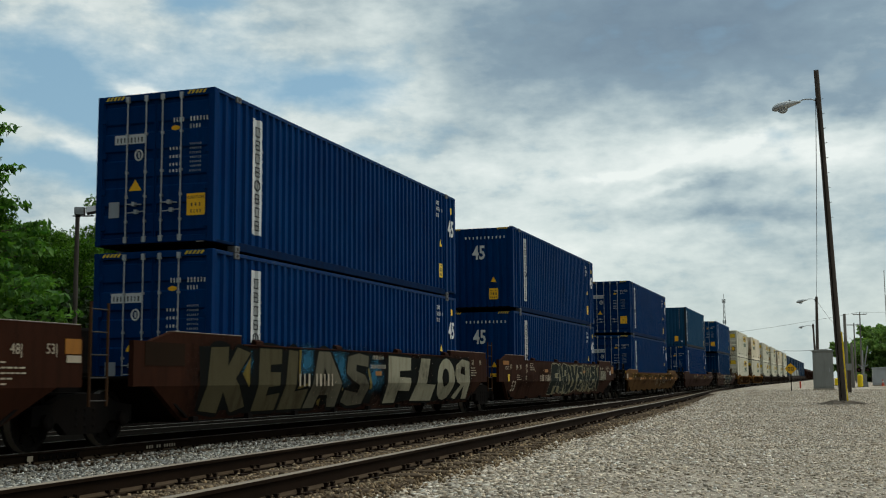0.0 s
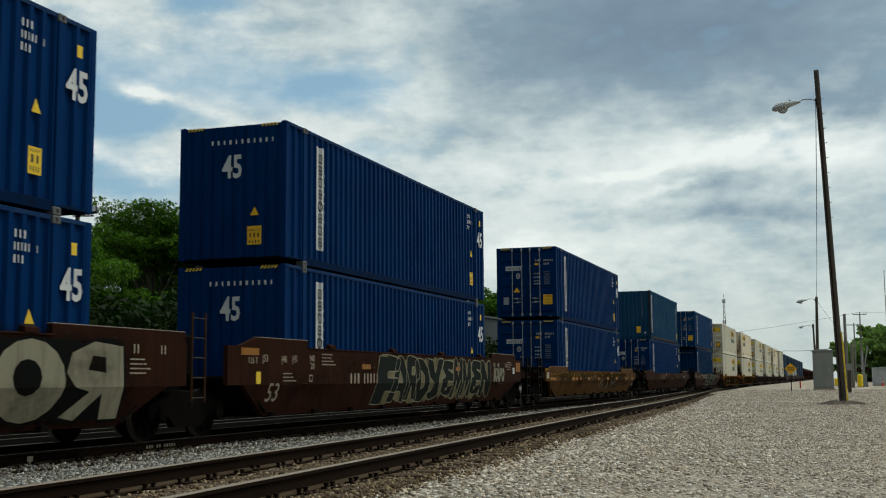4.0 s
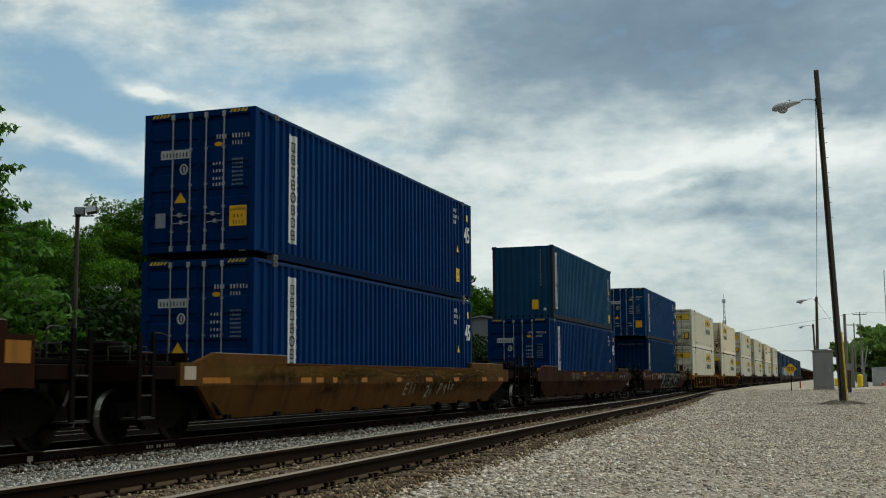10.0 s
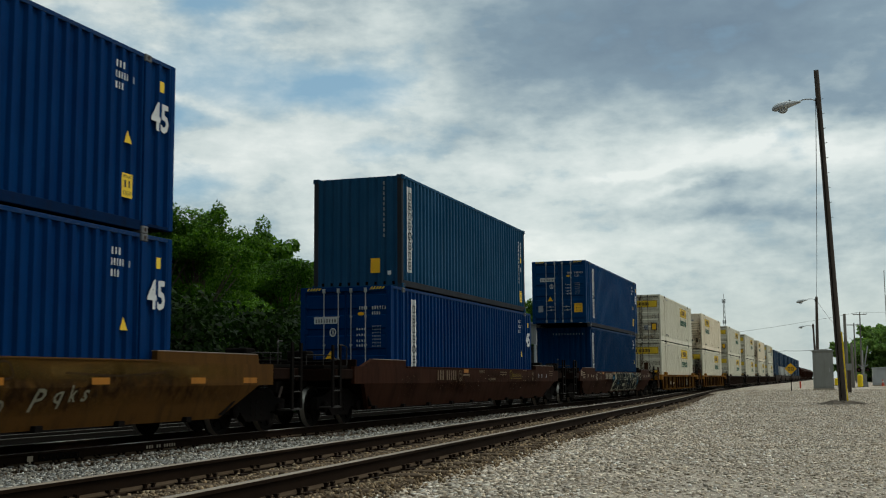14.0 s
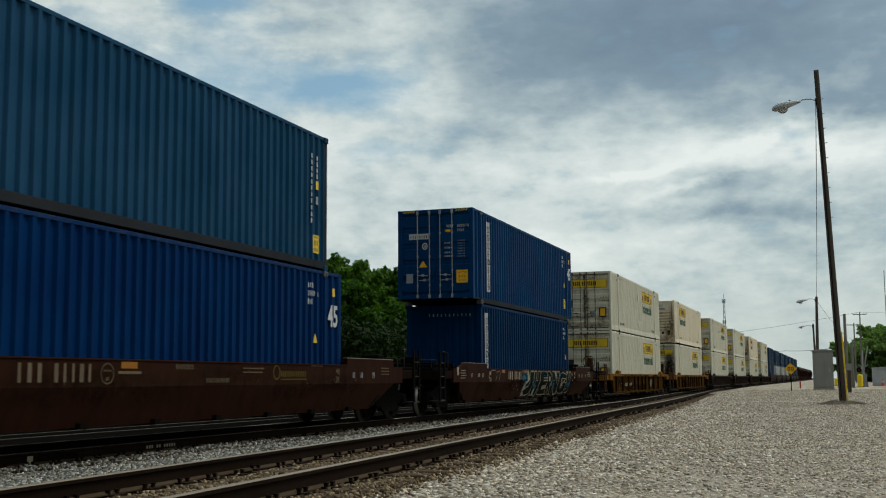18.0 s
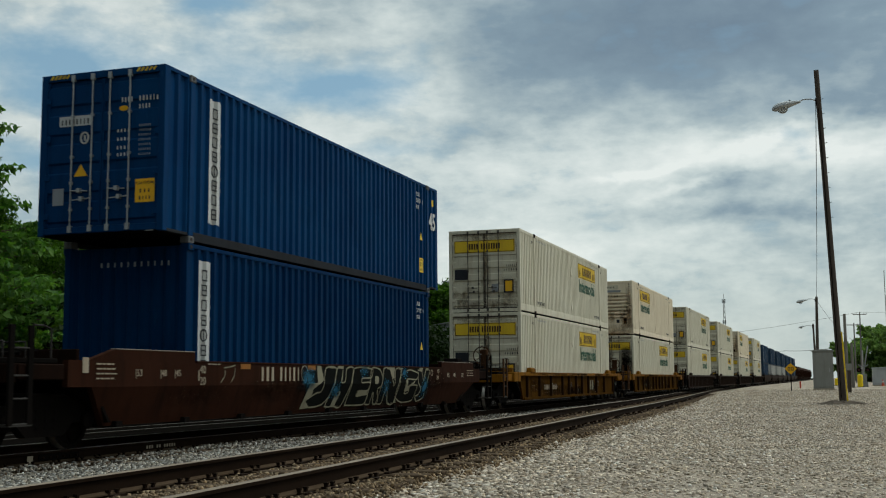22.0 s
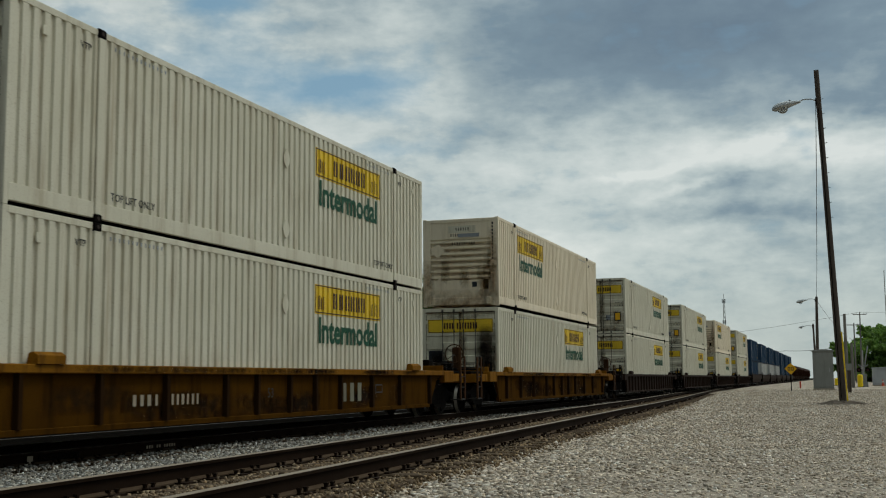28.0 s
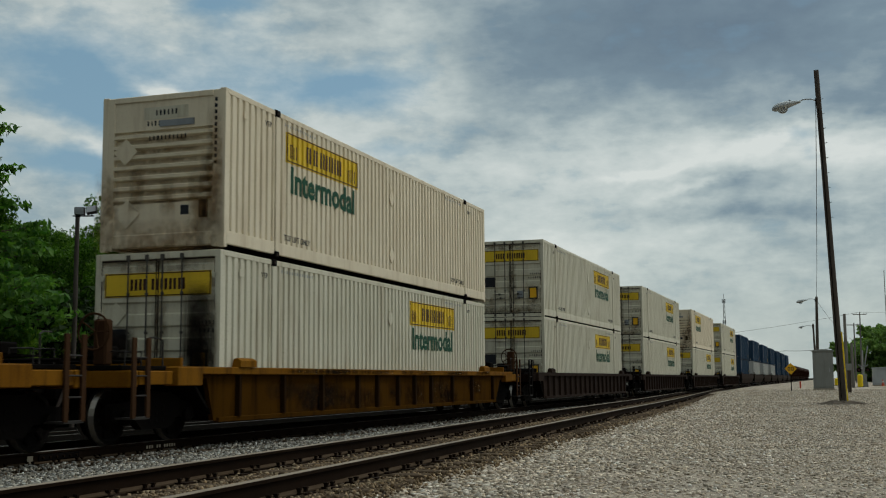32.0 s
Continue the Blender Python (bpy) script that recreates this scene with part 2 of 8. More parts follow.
def leaf_mat(name, dark, light, spec=0.10, thin=0.30):
    m, nt, b = nodes_of(name)
    g = nt.nodes.new("ShaderNodeNewGeometry")
    c = ramp(nt, g.outputs["Random Per Island"], (0.0, dark), (0.6, tuple((x + y) / 2 for x, y in zip(dark, light))), (1.0, light))
    n = noise_of(nt, 0.6, 3)
    c = mixc(nt, mth(nt, "MULTIPLY", n, 0.5), c, dark)
    nt.links.new(c, b.inputs["Base Color"])
    b.inputs["Roughness"].default_value = 0.55
    b.inputs["Specular IOR Level"].default_value = spec
    t = nt.nodes.new("ShaderNodeBsdfTranslucent")
    nt.links.new(mixc(nt, 1.0, c, (1.0, 1.25, 0.45), "MULTIPLY"), t.inputs["Color"])
    mx = nt.nodes.new("ShaderNodeMixShader")
    mx.inputs[0].default_value = thin
    nt.links.new(b.outputs[0], mx.inputs[1])
    nt.links.new(t.outputs[0], mx.inputs[2])
    nt.links.new(mx.outputs[0], nt.nodes["Material Output"].inputs["Surface"])
    return m


LEAF_A = leaf_mat("broad_leaf_green", (0.052, 0.128, 0.010), (0.300, 0.440, 0.052), 0.10, 0.45)
LEAF_B = leaf_mat("deep_leaf_green", (0.008, 0.032, 0.002), (0.088, 0.190, 0.013), 0.08, 0.35)
LEAF_E = leaf_mat("mid_leaf_green", (0.016, 0.056, 0.004), (0.135, 0.255, 0.019), 0.08, 0.38)
# leaf green paled to put distance haze into the colour
LEAF_F = leaf_mat("hazed_leaf_green", (0.085, 0.150, 0.050), (0.300, 0.420, 0.135), 0.10, 0.55)
LEAF_C = leaf_mat("needle_green", (0.036, 0.102, 0.021), (0.158, 0.278, 0.062), 0.10, 0.45)
# leaf colour darkened to paint in shade below the crowns
LEAF_G = leaf_mat("thicket_shade_green", (0.0026, 0.0085, 0.0013), (0.019, 0.042, 0.0050), 0.05, 0.3)
# shade among the shrubs is put into this near-black leaf colour
LEAF_D = leaf_mat("undergrowth_shade_green", (0.0036, 0.0098, 0.0025), (0.012, 0.025, 0.006), 0.0)
BARK = paint("rough_bark", (0.07, 0.055, 0.042), 0.9, dirt=(0.02, 0.017, 0.014), streak=0.6)


def gravel_mat():
    m, nt, b = nodes_of("crushed_limestone_ground")
    tc = nt.nodes.new("ShaderNodeTexCoord").outputs["Object"]
    v = nt.nodes.new("ShaderNodeTexVoronoi")
    v.inputs["Scale"].default_value = 19.0
    nt.links.new(tc, v.inputs["Vector"])
    v2 = nt.nodes.new("ShaderNodeTexVoronoi")
    v2.inputs["Scale"].default_value = 44.0
    nt.links.new(tc, v2.inputs["Vector"])
    big = noise_of(nt, 0.22, 5, 0.6, tc)
    mid = noise_of(nt, 1.3, 4, 0.6, tc)
    stone = ramp(nt, v.outputs["Color"], (0.0, (0.110, 0.088, 0.064)), (0.45, (0.33, 0.28, 0.213)), (1.0, (0.76, 0.68, 0.56)))
    c = mixc(nt, ramp(nt, v.outputs["Distance"], (0.25, (0, 0, 0)), (0.60, (0.85, 0.85, 0.85))), stone, (0.125, 0.102, 0.078))
    c = mixc(nt, ramp(nt, big, (0.40, (0, 0, 0)), (0.62, (0.70, 0.70, 0.70))), c, (0.40, 0.335, 0.255))
    c = mixc(nt, ramp(nt, mid, (0.5, (0, 0, 0)), (0.8, (0.4, 0.4, 0.4))), c, (0.37, 0.33, 0.265))
    xyz = nt.nodes.new("ShaderNodeSeparateXYZ")
    nt.links.new(tc, xyz.inputs[0])
    edge = mth(nt, "MULTIPLY_ADD", mid, 0.9, xyz.outputs[0])
    # rust-brown dirt along the siding, which bends away
    run = mth(nt, "MULTIPLY_ADD", xyz.outputs[1], mth(nt, "MULTIPLY_ADD", xyz.outputs[1], 0.00024, 0.0385), 4.75)
    rusty = mth(nt, "SUBTRACT", 1.75, mth(nt, "ADD", edge, run), clamp=True)
    c = mixc(nt, mth(nt, "MULTIPLY", rusty, 0.75), c, mixc(nt, mid, (0.065, 0.046, 0.028), (0.185, 0.138, 0.086)))
    # track bed: dark oily ballast with the train's shade painted in
    bed_shade = mth(nt, "MULTIPLY", mth(nt, "ADD", edge, 9.95), -2.2, clamp=True)
    c = mixc(nt, bed_shade, c, mixc(nt, mid, (0.014, 0.012, 0.010), (0.038, 0.031, 0.025)))
    # near-black band paints the train's shade onto the ground behind it
    behind_shade = mth(nt, "MULTIPLY", mth(nt, "ADD", edge, 12.6), -1.6, clamp=True)
    c = mixc(nt, behind_shade, c, mixc(nt, mid, (0.0030, 0.0027, 0.0024), (0.0075, 0.0066, 0.0056)))
    # green growth further back, its colour also lowered for shade
    dim_weeds = mth(nt, "MULTIPLY", mth(nt, "ADD", edge, 22.6), -0.8, clamp=True)
    c = mixc(nt, dim_weeds, c, mixc(nt, mid, (0.010, 0.014, 0.006), (0.026, 0.034, 0.013)))
    nt.links.new(c, b.inputs["Base Color"])
    b.inputs["Roughness"].default_value = 0.92
    nt.links.new(mth(nt, "MULTIPLY_ADD", bed_shade, -0.2, 0.2), b.inputs["Specular IOR Level"])
    h = mth(nt, "ADD", mth(nt, "MULTIPLY", v.outputs["Distance"], -1.0), mth(nt, "MULTIPLY", v2.outputs["Distance"], -0.4))
    bumped(nt, b, h, 0.9, 0.03)
    return m


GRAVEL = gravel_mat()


def stone_mat(name, a, b_, c_, patchy=False):
    m, nt, b = nodes_of(name)
    g = nt.nodes.new("ShaderNodeNewGeometry")
    c = ramp(nt, g.outputs["Random Per Island"], (0.0, a), (0.22, tuple(0.45 * x + 0.55 * y for x, y in zip(a, b_))), (0.55, b_), (1.0, c_))
    # some stones are greyer, some warmer
    w = nt.nodes.new("ShaderNodeTexWhiteNoise")
    w.noise_dimensions = "1D"
    nt.links.new(g.outputs["Random Per Island"], w.inputs["W"])
    c = mixc(nt, 1.0, c, ramp(nt, w.outputs["Value"], (0.0, (0.93, 1.0, 1.10)), (0.5, (1.0, 1.0, 1.0)), (1.0, (1.07, 0.98, 0.87))), "MULTIPLY")
    n = noise_of(nt, 60.0, 3)
    c = mixc(nt, mth(nt, "MULTIPLY", n, 0.5), c, tuple(x * 0.55 for x in b_))
    if patchy:
        worn = ramp(nt, noise_of(nt, 0.55, 4, 0.6), (0.42, (0, 0, 0)), (0.64, (0.40, 0.40, 0.40)))
        c = mixc(nt, worn, c, (0.44, 0.36, 0.27))
    nt.links.new(c, b.inputs["Base Color"])
    b.inputs["Roughness"].default_value = 0.9
    b.inputs["Specular IOR Level"].default_value = 0.25
    return m


STONE = stone_mat("limestone_chips", (0.115, 0.093, 0.068), (0.43, 0.368, 0.282), (0.84, 0.765, 0.645), True)
BALLAST = stone_mat("grey_ballast_chips", (0.036, 0.033, 0.027), (0.185, 0.176, 0.150), (0.56, 0.545, 0.485))
BALLAST_RUST = stone_mat("rust_stained_ballast", (0.040, 0.026, 0.015), (0.155, 0.106, 0.058), (0.40, 0.30, 0.185))


def cloud_mat():
    """Broken overcast: bright and slate-grey banks with thin gaps through which the blue sky shows."""
    m, nt, _ = nodes_of("cloud_layer")
    tc = nt.nodes.new("ShaderNodeTexCoord").outputs["Object"]
    nv = nt.nodes.new("ShaderNodeVectorMath")
    nv.operation = "NORMALIZE"
    nt.links.new(tc, nv.inputs[0])
    sp = nt.nodes.new("ShaderNodeSeparateXYZ")
    nt.links.new(nv.outputs[0], sp.inputs[0])
    az = mth(nt, "MULTIPLY", mth(nt, "ARCTAN2", sp.outputs[0], sp.outputs[1]), 57.2958)
    el = mth(nt, "MULTIPLY", mth(nt, "ARCSINE", sp.outputs[2]), 57.2958)
    cv = nt.nodes.new("ShaderNodeCombineXYZ")
    nt.links.new(mth(nt, "MULTIPLY", az, 0.55), cv.inputs[0])
    nt.links.new(el, cv.inputs[1])
    flat = cv.outputs[0]
    warp_a = mth(nt, "SUBTRACT", noise_of(nt, 0.16, 5, 0.6, flat), 0.5)
    warp_e = mth(nt, "SUBTRACT", noise_of(nt, 0.23, 5, 0.6, flat, (1, 1, 1)), 0.5)
    az2 = mth(nt, "MULTIPLY_ADD", warp_a, 7.0, az)
    el2 = mth(nt, "MULTIPLY_ADD", warp_e, 3.5, el)

    def bank(a0, e0, ra, re):
        u = mth(nt, "DIVIDE", mth(nt, "SUBTRACT", az2, a0), ra)
        v = mth(nt, "DIVIDE", mth(nt, "SUBTRACT", el2, e0), re)
        r2 = mth(nt, "ADD", mth(nt, "MULTIPLY", u, u), mth(nt, "MULTIPLY", v, v))
        return mth(nt, "POWER", 2.71828, mth(nt, "MULTIPLY", r2, -1.0))

    def wisp(a0, e0, ra, re, slope):
        """A slanting streak of cloud."""
        u = mth(nt, "SUBTRACT", az2, a0)
        v = mth(nt, "DIVIDE", mth(nt, "MULTIPLY_ADD", u, slope, mth(nt, "SUBTRACT", el2, e0)), re)
        u = mth(nt, "DIVIDE", u, ra)
        return mth(nt, "POWER", 2.71828, mth(nt, "MULTIPLY", mth(nt, "ADD", mth(nt, "MULTIPLY", u, u), mth(nt, "MULTIPLY", v, v)), -1.0))

    def total(rows):
        s = 0.0
        for k, *q in rows:
            s = mth(nt, "MULTIPLY_ADD", bank(*q), k, s)
        return s

    fine = noise_of(nt, 0.24, 9, 0.57, flat, (1.30, 1.15, 1))
    puffs = noise_of(nt, 0.80, 7, 0.58, flat, (1.05, 1.25, 1))
    streaks = noise_of(nt, 0.36, 5, 0.48, flat, (1.0, 1.3, 1))
    # brighter and darker banks: amount, azimuth, elevation, half-widths (degrees)
    lift = total([(-0.52, -6.0, 17.0, 14.0, 4.3), (-0.30, -5.6, 9.3, 2.8, 0.6), (-0.26, -3.4, 7.9, 4.2, 0.6), (-0.1, -1.0, 6.6, 4.0, 0.5), (-0.18, 1.0, 13.0, 4.0, 1.2), (-0.13, 0.2, 6.0, 2.6, 1.6), (-0.10, -4.2, 8.2, 1.4, 0.5), (-0.14, -8.0, 8.0, 2.5, 0.6), (-0.12, -17.0, 11.8, 2.4, 0.8),
                  (0.26, -20.8, 15.3, 2.8, 2.8), (0.36, -3.5, 11.1, 6.0, 1.0), (0.18, -13.0, 10.3, 6.5, 2.0), (0.20, -30.0, 14.8, 5.0, 1.0), (0.14, -27.0, 10.5, 4.5, 1.4), (0.20, 1.0, 10.6, 2.5, 0.9),
                  (0.14, -14.0, 6.0, 8.0, 1.8), (-0.20, -28.5, 19.8, 7.0, 1.3), (0.16, -36.5, 18.0, 3.5, 1.0), (0.16, -29.7, 17.0, 1.6, 0.7)])
    gap = total([(1.1, -24.6, 14.3, 2.8, 1.0), (0.9, -30.4, 18.0, 1.7, 0.6), (1.0, -38.5, 15.2, 4.5, 1.5), (1.3, -36.0, 10.6, 4.5, 1.3), (0.45, -21.6, 11.4, 2.0, 0.6), (0.75, -33.5, 12.6, 3.5, 0.8), (0.60, -32.0, 14.4, 7.0, 2.6), (0.8, -31.5, 9.6, 3.0, 0.8), (0.7, -37.0, 13.4, 4.0, 0.9)])
    streaky = mth(nt, "ADD", wisp(-32.4, 14.1, 2.6, 0.42, 0.32), mth(nt, "ADD", wisp(-35.5, 11.1, 5.0, 0.75, 0.18), wisp(-29.5, 11.6, 3.4, 0.9, 0.10)))
    gap = mth(nt, "SUBTRACT", gap, mth(nt, "MULTIPLY", streaky, 0.9))
    rims = mth(nt, "ADD", mth(nt, "ADD", wisp(-9.9, 10.2, 2.4, 0.28, -0.16), wisp(-7.3, 9.4, 2.0, 0.25, -0.14)), mth(nt, "ADD", wisp(-3.0, 11.4, 2.6, 0.30, -0.17), wisp(-24.0, 14.3, 2.2, 0.28, -0.19)))
    lift = mth(nt, "MULTIPLY_ADD", rims, 0.28, lift)
    calm = mth(nt, "MULTIPLY_ADD", bank(-6.0, 17.0, 13.0, 3.8), -0.6, 1.0)
    rough_ = mth(nt, "MULTIPLY", mth(nt, "SUBTRACT", fine, 0.5), 0.84)
    rough_ = mth(nt, "MULTIPLY_ADD", mth(nt, "SUBTRACT", streaks, 0.5), 0.42, rough_)
    rough_ = mth(nt, "MULTIPLY_ADD", mth(nt, "SUBTRACT", puffs, 0.5), 0.42, rough_)
    # heaped edges
    heap = mth(nt, "ABSOLUTE", mth(nt, "MULTIPLY_ADD", noise_of(nt, 0.55, 5, 0.5, flat, (0.9, 1.3, 1)), 2.0, -1.0))
    rough_ = mth(nt, "MULTIPLY_ADD", mth(nt, "SUBTRACT", 0.20, heap), 0.20, rough_)
    lum = mth(nt, "ADD", mth(nt, "MULTIPLY_ADD", rough_, calm, 0.645), mth(nt, "MULTIPLY_ADD", streaky, 0.22, lift))
    # towards the horizon the layer is seen edge-on and evens out
    low = mth(nt, "SUBTRACT", 1.0, mth(nt, "DIVIDE", el, 6.0), clamp=True)
    lum = mth(nt, "ADD", mth(nt, "MULTIPLY", lum, mth(nt, "MULTIPLY_ADD", low, -0.75, 1.0)), mth(nt, "MULTIPLY", low, 0.455))
    col = ramp(nt, lum, (0.05, (0.148, 0.213, 0.270)), (0.32, (0.240, 0.333, 0.386)), (0.52, (0.432, 0.528, 0.538)), (0.72, (0.662, 0.744, 0.714)), (0.98, (0.90, 0.95, 0.895)))
    # an overcast sky is about three times as bright overhead as at the horizon
    high = mth(nt, "MULTIPLY", mth(nt, "SUBTRACT", el, 19.0), 1.0 / 45.0, clamp=True)
    ragged_gap = mth(nt, "MULTIPLY_ADD", mth(nt, "SUBTRACT", fine, 0.5), -1.3, mth(nt, "MULTIPLY_ADD", mth(nt, "SUBTRACT", puffs, 0.5), -0.7, gap))
    thin = mth(nt, "SUBTRACT", mth(nt, "MULTIPLY_ADD", mth(nt, "SUBTRACT", streaks, 0.5), -0.6, ragged_gap), 0.10, clamp=True)
    alpha = mth(nt, "SUBTRACT", 0.86, mth(nt, "MULTIPLY", thin, 0.34), clamp=True)
    col = mixc(nt, mth(nt, "MULTIPLY", thin, 1.05, clamp=True), col, (0.285, 0.520, 0.640))   # thin veil, blue with the sky above it
    em = nt.nodes.new("ShaderNodeEmission")
    nt.links.new(col, em.inputs["Color"])
    # the sun stands behind the layer ahead, so that half of the sky is the brighter one
    ahead = mth(nt, "MULTIPLY_ADD", mth(nt, "COSINE", mth(nt, "MULTIPLY", mth(nt, "ADD", az, 12.0), 0.0174533)), 0.5, 0.5)
    side = mth(nt, "MULTIPLY_ADD", mth(nt, "POWER", ahead, 1.6), 0.68, 0.32)
    top = mth(nt, "MULTIPLY_ADD", high, 1.85, 1.02)
    # higher up it glows round the sun and fades away from it
    aureole = mth(nt, "MULTIPLY_ADD", mth(nt, "COSINE", mth(nt, "MULTIPLY_ADD", az, 0.0174533, -SUN_AZ)), 0.5, 0.5)
    glow = mth(nt, "MULTIPLY_ADD", mth(nt, "POWER", aureole, 1.5), 1.17, 0.30)
    nt.links.new(mth(nt, "MULTIPLY", top, mth(nt, "ADD", mth(nt, "MULTIPLY", side, mth(nt, "SUBTRACT", 1.0, high)), mth(nt, "MULTIPLY", high, glow))), em.inputs["Strength"])
    tr = nt.nodes.new("ShaderNodeBsdfTransparent")
    mx = nt.nodes.new("ShaderNodeMixShader")
    nt.links.new(alpha, mx.inputs[0])
    nt.links.new(tr.outputs[0], mx.inputs[1])
    nt.links.new(em.outputs[0], mx.inputs[2])
    nt.links.new(mx.outputs[0], nt.nodes["Material Output"].inputs["Surface"])
    m.cycles.emission_sampling = "NONE"
    return m


CLOUDS = cloud_mat()

# ---- mesh helpers ----


def box(bm, x0, x1, y0, y1, z0, z1, bevel=0.0):
    v = [bm.verts.new((x, y, z)) for z in (z0, z1) for y in (y0, y1) for x in (x0, x1)]
    f = [bm.faces.new([v[i] for i in q]) for q in ((0, 2, 3, 1), (4, 5, 7, 6), (0, 1, 5, 4), (2, 6, 7, 3), (0, 4, 6, 2), (1, 3, 7, 5))]
    if bevel:
        bmesh.ops.bevel(bm, geom=list({e for q in f for e in q.edges}), offset=bevel, segments=1, affect="EDGES", profile=0.5)
    return bm


def prism(bm, pts, lo, hi, axis="y"):
    """A closed outline pushed along an axis. pts are (x, z) for y, (y, z) for x, (x, y) for z."""
    def at(p, k):
        return {"y": (p[0], k, p[1]), "x": (k, p[0], p[1]), "z": (p[0], p[1], k)}[axis]
    a = [bm.verts.new(at(p, lo)) for p in pts]
    b = [bm.verts.new(at(p, hi)) for p in pts]
    n = len(pts)
    bm.faces.new(a)
    bm.faces.new(b[::-1])
    for i in range(n):
        bm.faces.new((a[i], b[i], b[(i + 1) % n], a[(i + 1) % n]))
    bmesh.ops.recalc_face_normals(bm, faces=bm.faces[:])
    return bm


def rod(bm, p, q, r, n=8, r2=None):
    p, q = Vector(p), Vector(q)
    r2 = r if r2 is None else r2
    d = (q - p).normalized()
    u = d.orthogonal().normalized()
    w = d.cross(u)
    rings = []
    for c, k in ((p, r), (q, r2)):
        rings.append([bm.verts.new(c + (u * math.cos(2 * math.pi * i / n) + w * math.sin(2 * math.pi * i / n)) * k) for i in range(n)])
    for i in range(n):
        bm.faces.new((rings[0][i], rings[0][(i + 1) % n], rings[1][(i + 1) % n], rings[1][i]))
    bm.faces.new(rings[0][::-1])
    bm.faces.new(rings[1])
    return bm


def pipe(bm, pts, r, n=8):
    """A round bar swept along points, in one piece."""
    pts = [Vector(p) for p in pts]
    rings, u = [], None
    for i, p in enumerate(pts):
        d = (pts[min(i + 1, len(pts) - 1)] - pts[max(i - 1, 0)]).normalized()
        u = d.orthogonal().normalized() if u is None else (u - d * u.dot(d)).normalized()
        w = d.cross(u)
        rings.append([bm.verts.new(p + (u * math.cos(2 * math.pi * k / n) + w * math.sin(2 * math.pi * k / n)) * r) for k in range(n)])
    for a, b in zip(rings, rings[1:]):
        for k in range(n):
            bm.faces.new((a[k], a[(k + 1) % n], b[(k + 1) % n], b[k]))
    bm.faces.new(rings[0][::-1])
    bm.faces.new(rings[-1])
    return bm


def lathe(bm, prof, n=16, axis="x", at=(0, 0, 0)):
    """A solid of revolution; prof: (along the axis, radius)."""
    rings = []
    for a, r in prof:
        ring = []
        for i in range(n):
            c, s = math.cos(2 * math.pi * i / n) * r, math.sin(2 * math.pi * i / n) * r
            p = {"x": (a, c, s), "y": (c, a, s), "z": (c, s, a)}[axis]
            ring.append(bm.verts.new((p[0] + at[0], p[1] + at[1], p[2] + at[2])))
        rings.append(ring)
    for a, b in zip(rings, rings[1:]):
        for i in range(n):
            bm.faces.new((a[i], a[(i + 1) % n], b[(i + 1) % n], b[i]))
    bm.faces.new(rings[0])
    bm.faces.new(rings[-1])
    bmesh.ops.recalc_face_normals(bm, faces=bm.faces[:])
    return bm


def mesh_of(name, bm, mat):
    me = bpy.data.meshes.new(name)
    bm.to_mesh(me)
    bm.free()
    me.materials.append(mat)
    return me


def part(name, bm, mat, parent, label="", m=None):
    """One mesh object (a bmesh, or mesh data shared by alike pieces) under a thing or a part."""
    me = bm if isinstance(bm, bpy.types.Mesh) else mesh_of(name, bm, mat)
    ob = new(name, me)
    ob.parent = parent
    if m is not None:
        ob.matrix_basis = m
    if label:
        ob["label"] = label
    if name in ("marking", "small_print", "stencil", "lettering", "caution_line", "logo_line", "rolled_mark", "hazard_stripe"):
        ob["kind"] = "stuff"   # writing too small to pick apart
    return ob


def thing(name, m, label, category, group=""):
    ob = new(name)
    ob.empty_display_size = 0.3
    ob.matrix_basis = m
    return tagged(ob, label, category, group)


def from_arrays(name, verts, faces, mat):
    me = bpy.data.meshes.new(name)
    me.from_pydata([tuple(v) for v in verts], [], [tuple(f) for f in faces])
    me.materials.append(mat)
    me.update()
    return me


TEXTS = {}


def lettering(text, size, mat, wide=1.0):
    """Text as a mesh in the plane y-z, read from +x, its middle at the origin."""
    key = (text, size, mat.name, wide)
    if key not in TEXTS:
        cu = bpy.data.curves.new("lettering", "FONT")
        cu.body, cu.size, cu.align_x, cu.align_y, cu.extrude = text, size, "CENTER", "CENTER", 0.002
        cu.resolution_u = 2
        ob = bpy.data.objects.new("lettering", cu)
        scene.collection.objects.link(ob)
        bpy.context.view_layer.update()
        me = bpy.data.meshes.new_from_object(ob.evaluated_get(bpy.context.evaluated_depsgraph_get()))
        bpy.data.objects.remove(ob)
        me.transform(Matrix(((0, 0, 1, 0), (wide, 0, 0, 0), (0, 1, 0, 0), (0, 0, 0, 1))))
        me.materials.clear()
        me.materials.append(mat)
        TEXTS[key] = me
    return TEXTS[key]


TO_FRONT = Matrix.Rotation(radians(-90), 4, "Z")   # turns what faces +x so that it faces -y
# ---- the train's run: metres gone by t ----


def gone(t):
    u = t / 16.0
    return 16.0 * (4.39560 * u - 0.47394 * u ** 2 + 0.32778 * u ** 3 - 0.06259 * u ** 4)


TRACK_X = -11.475   # middle of the track under the train


def siding_x(y):
    """Middle of the nearer track, which joins the other one at a turnout."""
    ys = (-400, -20, 0, 10, 20, 35, 50, 65, 80, 92, 106, 122, 140, 160)
    xs = (6.0, -3.95, -4.75, -5.14, -5.56, -6.22, -7.10, -8.20, -9.35, -10.15, -10.85, -11.25, -11.44, -11.475)
    fine = np.interp(y + np.linspace(-6, 6, 7), ys, xs)
    return float(np.mean(fine))


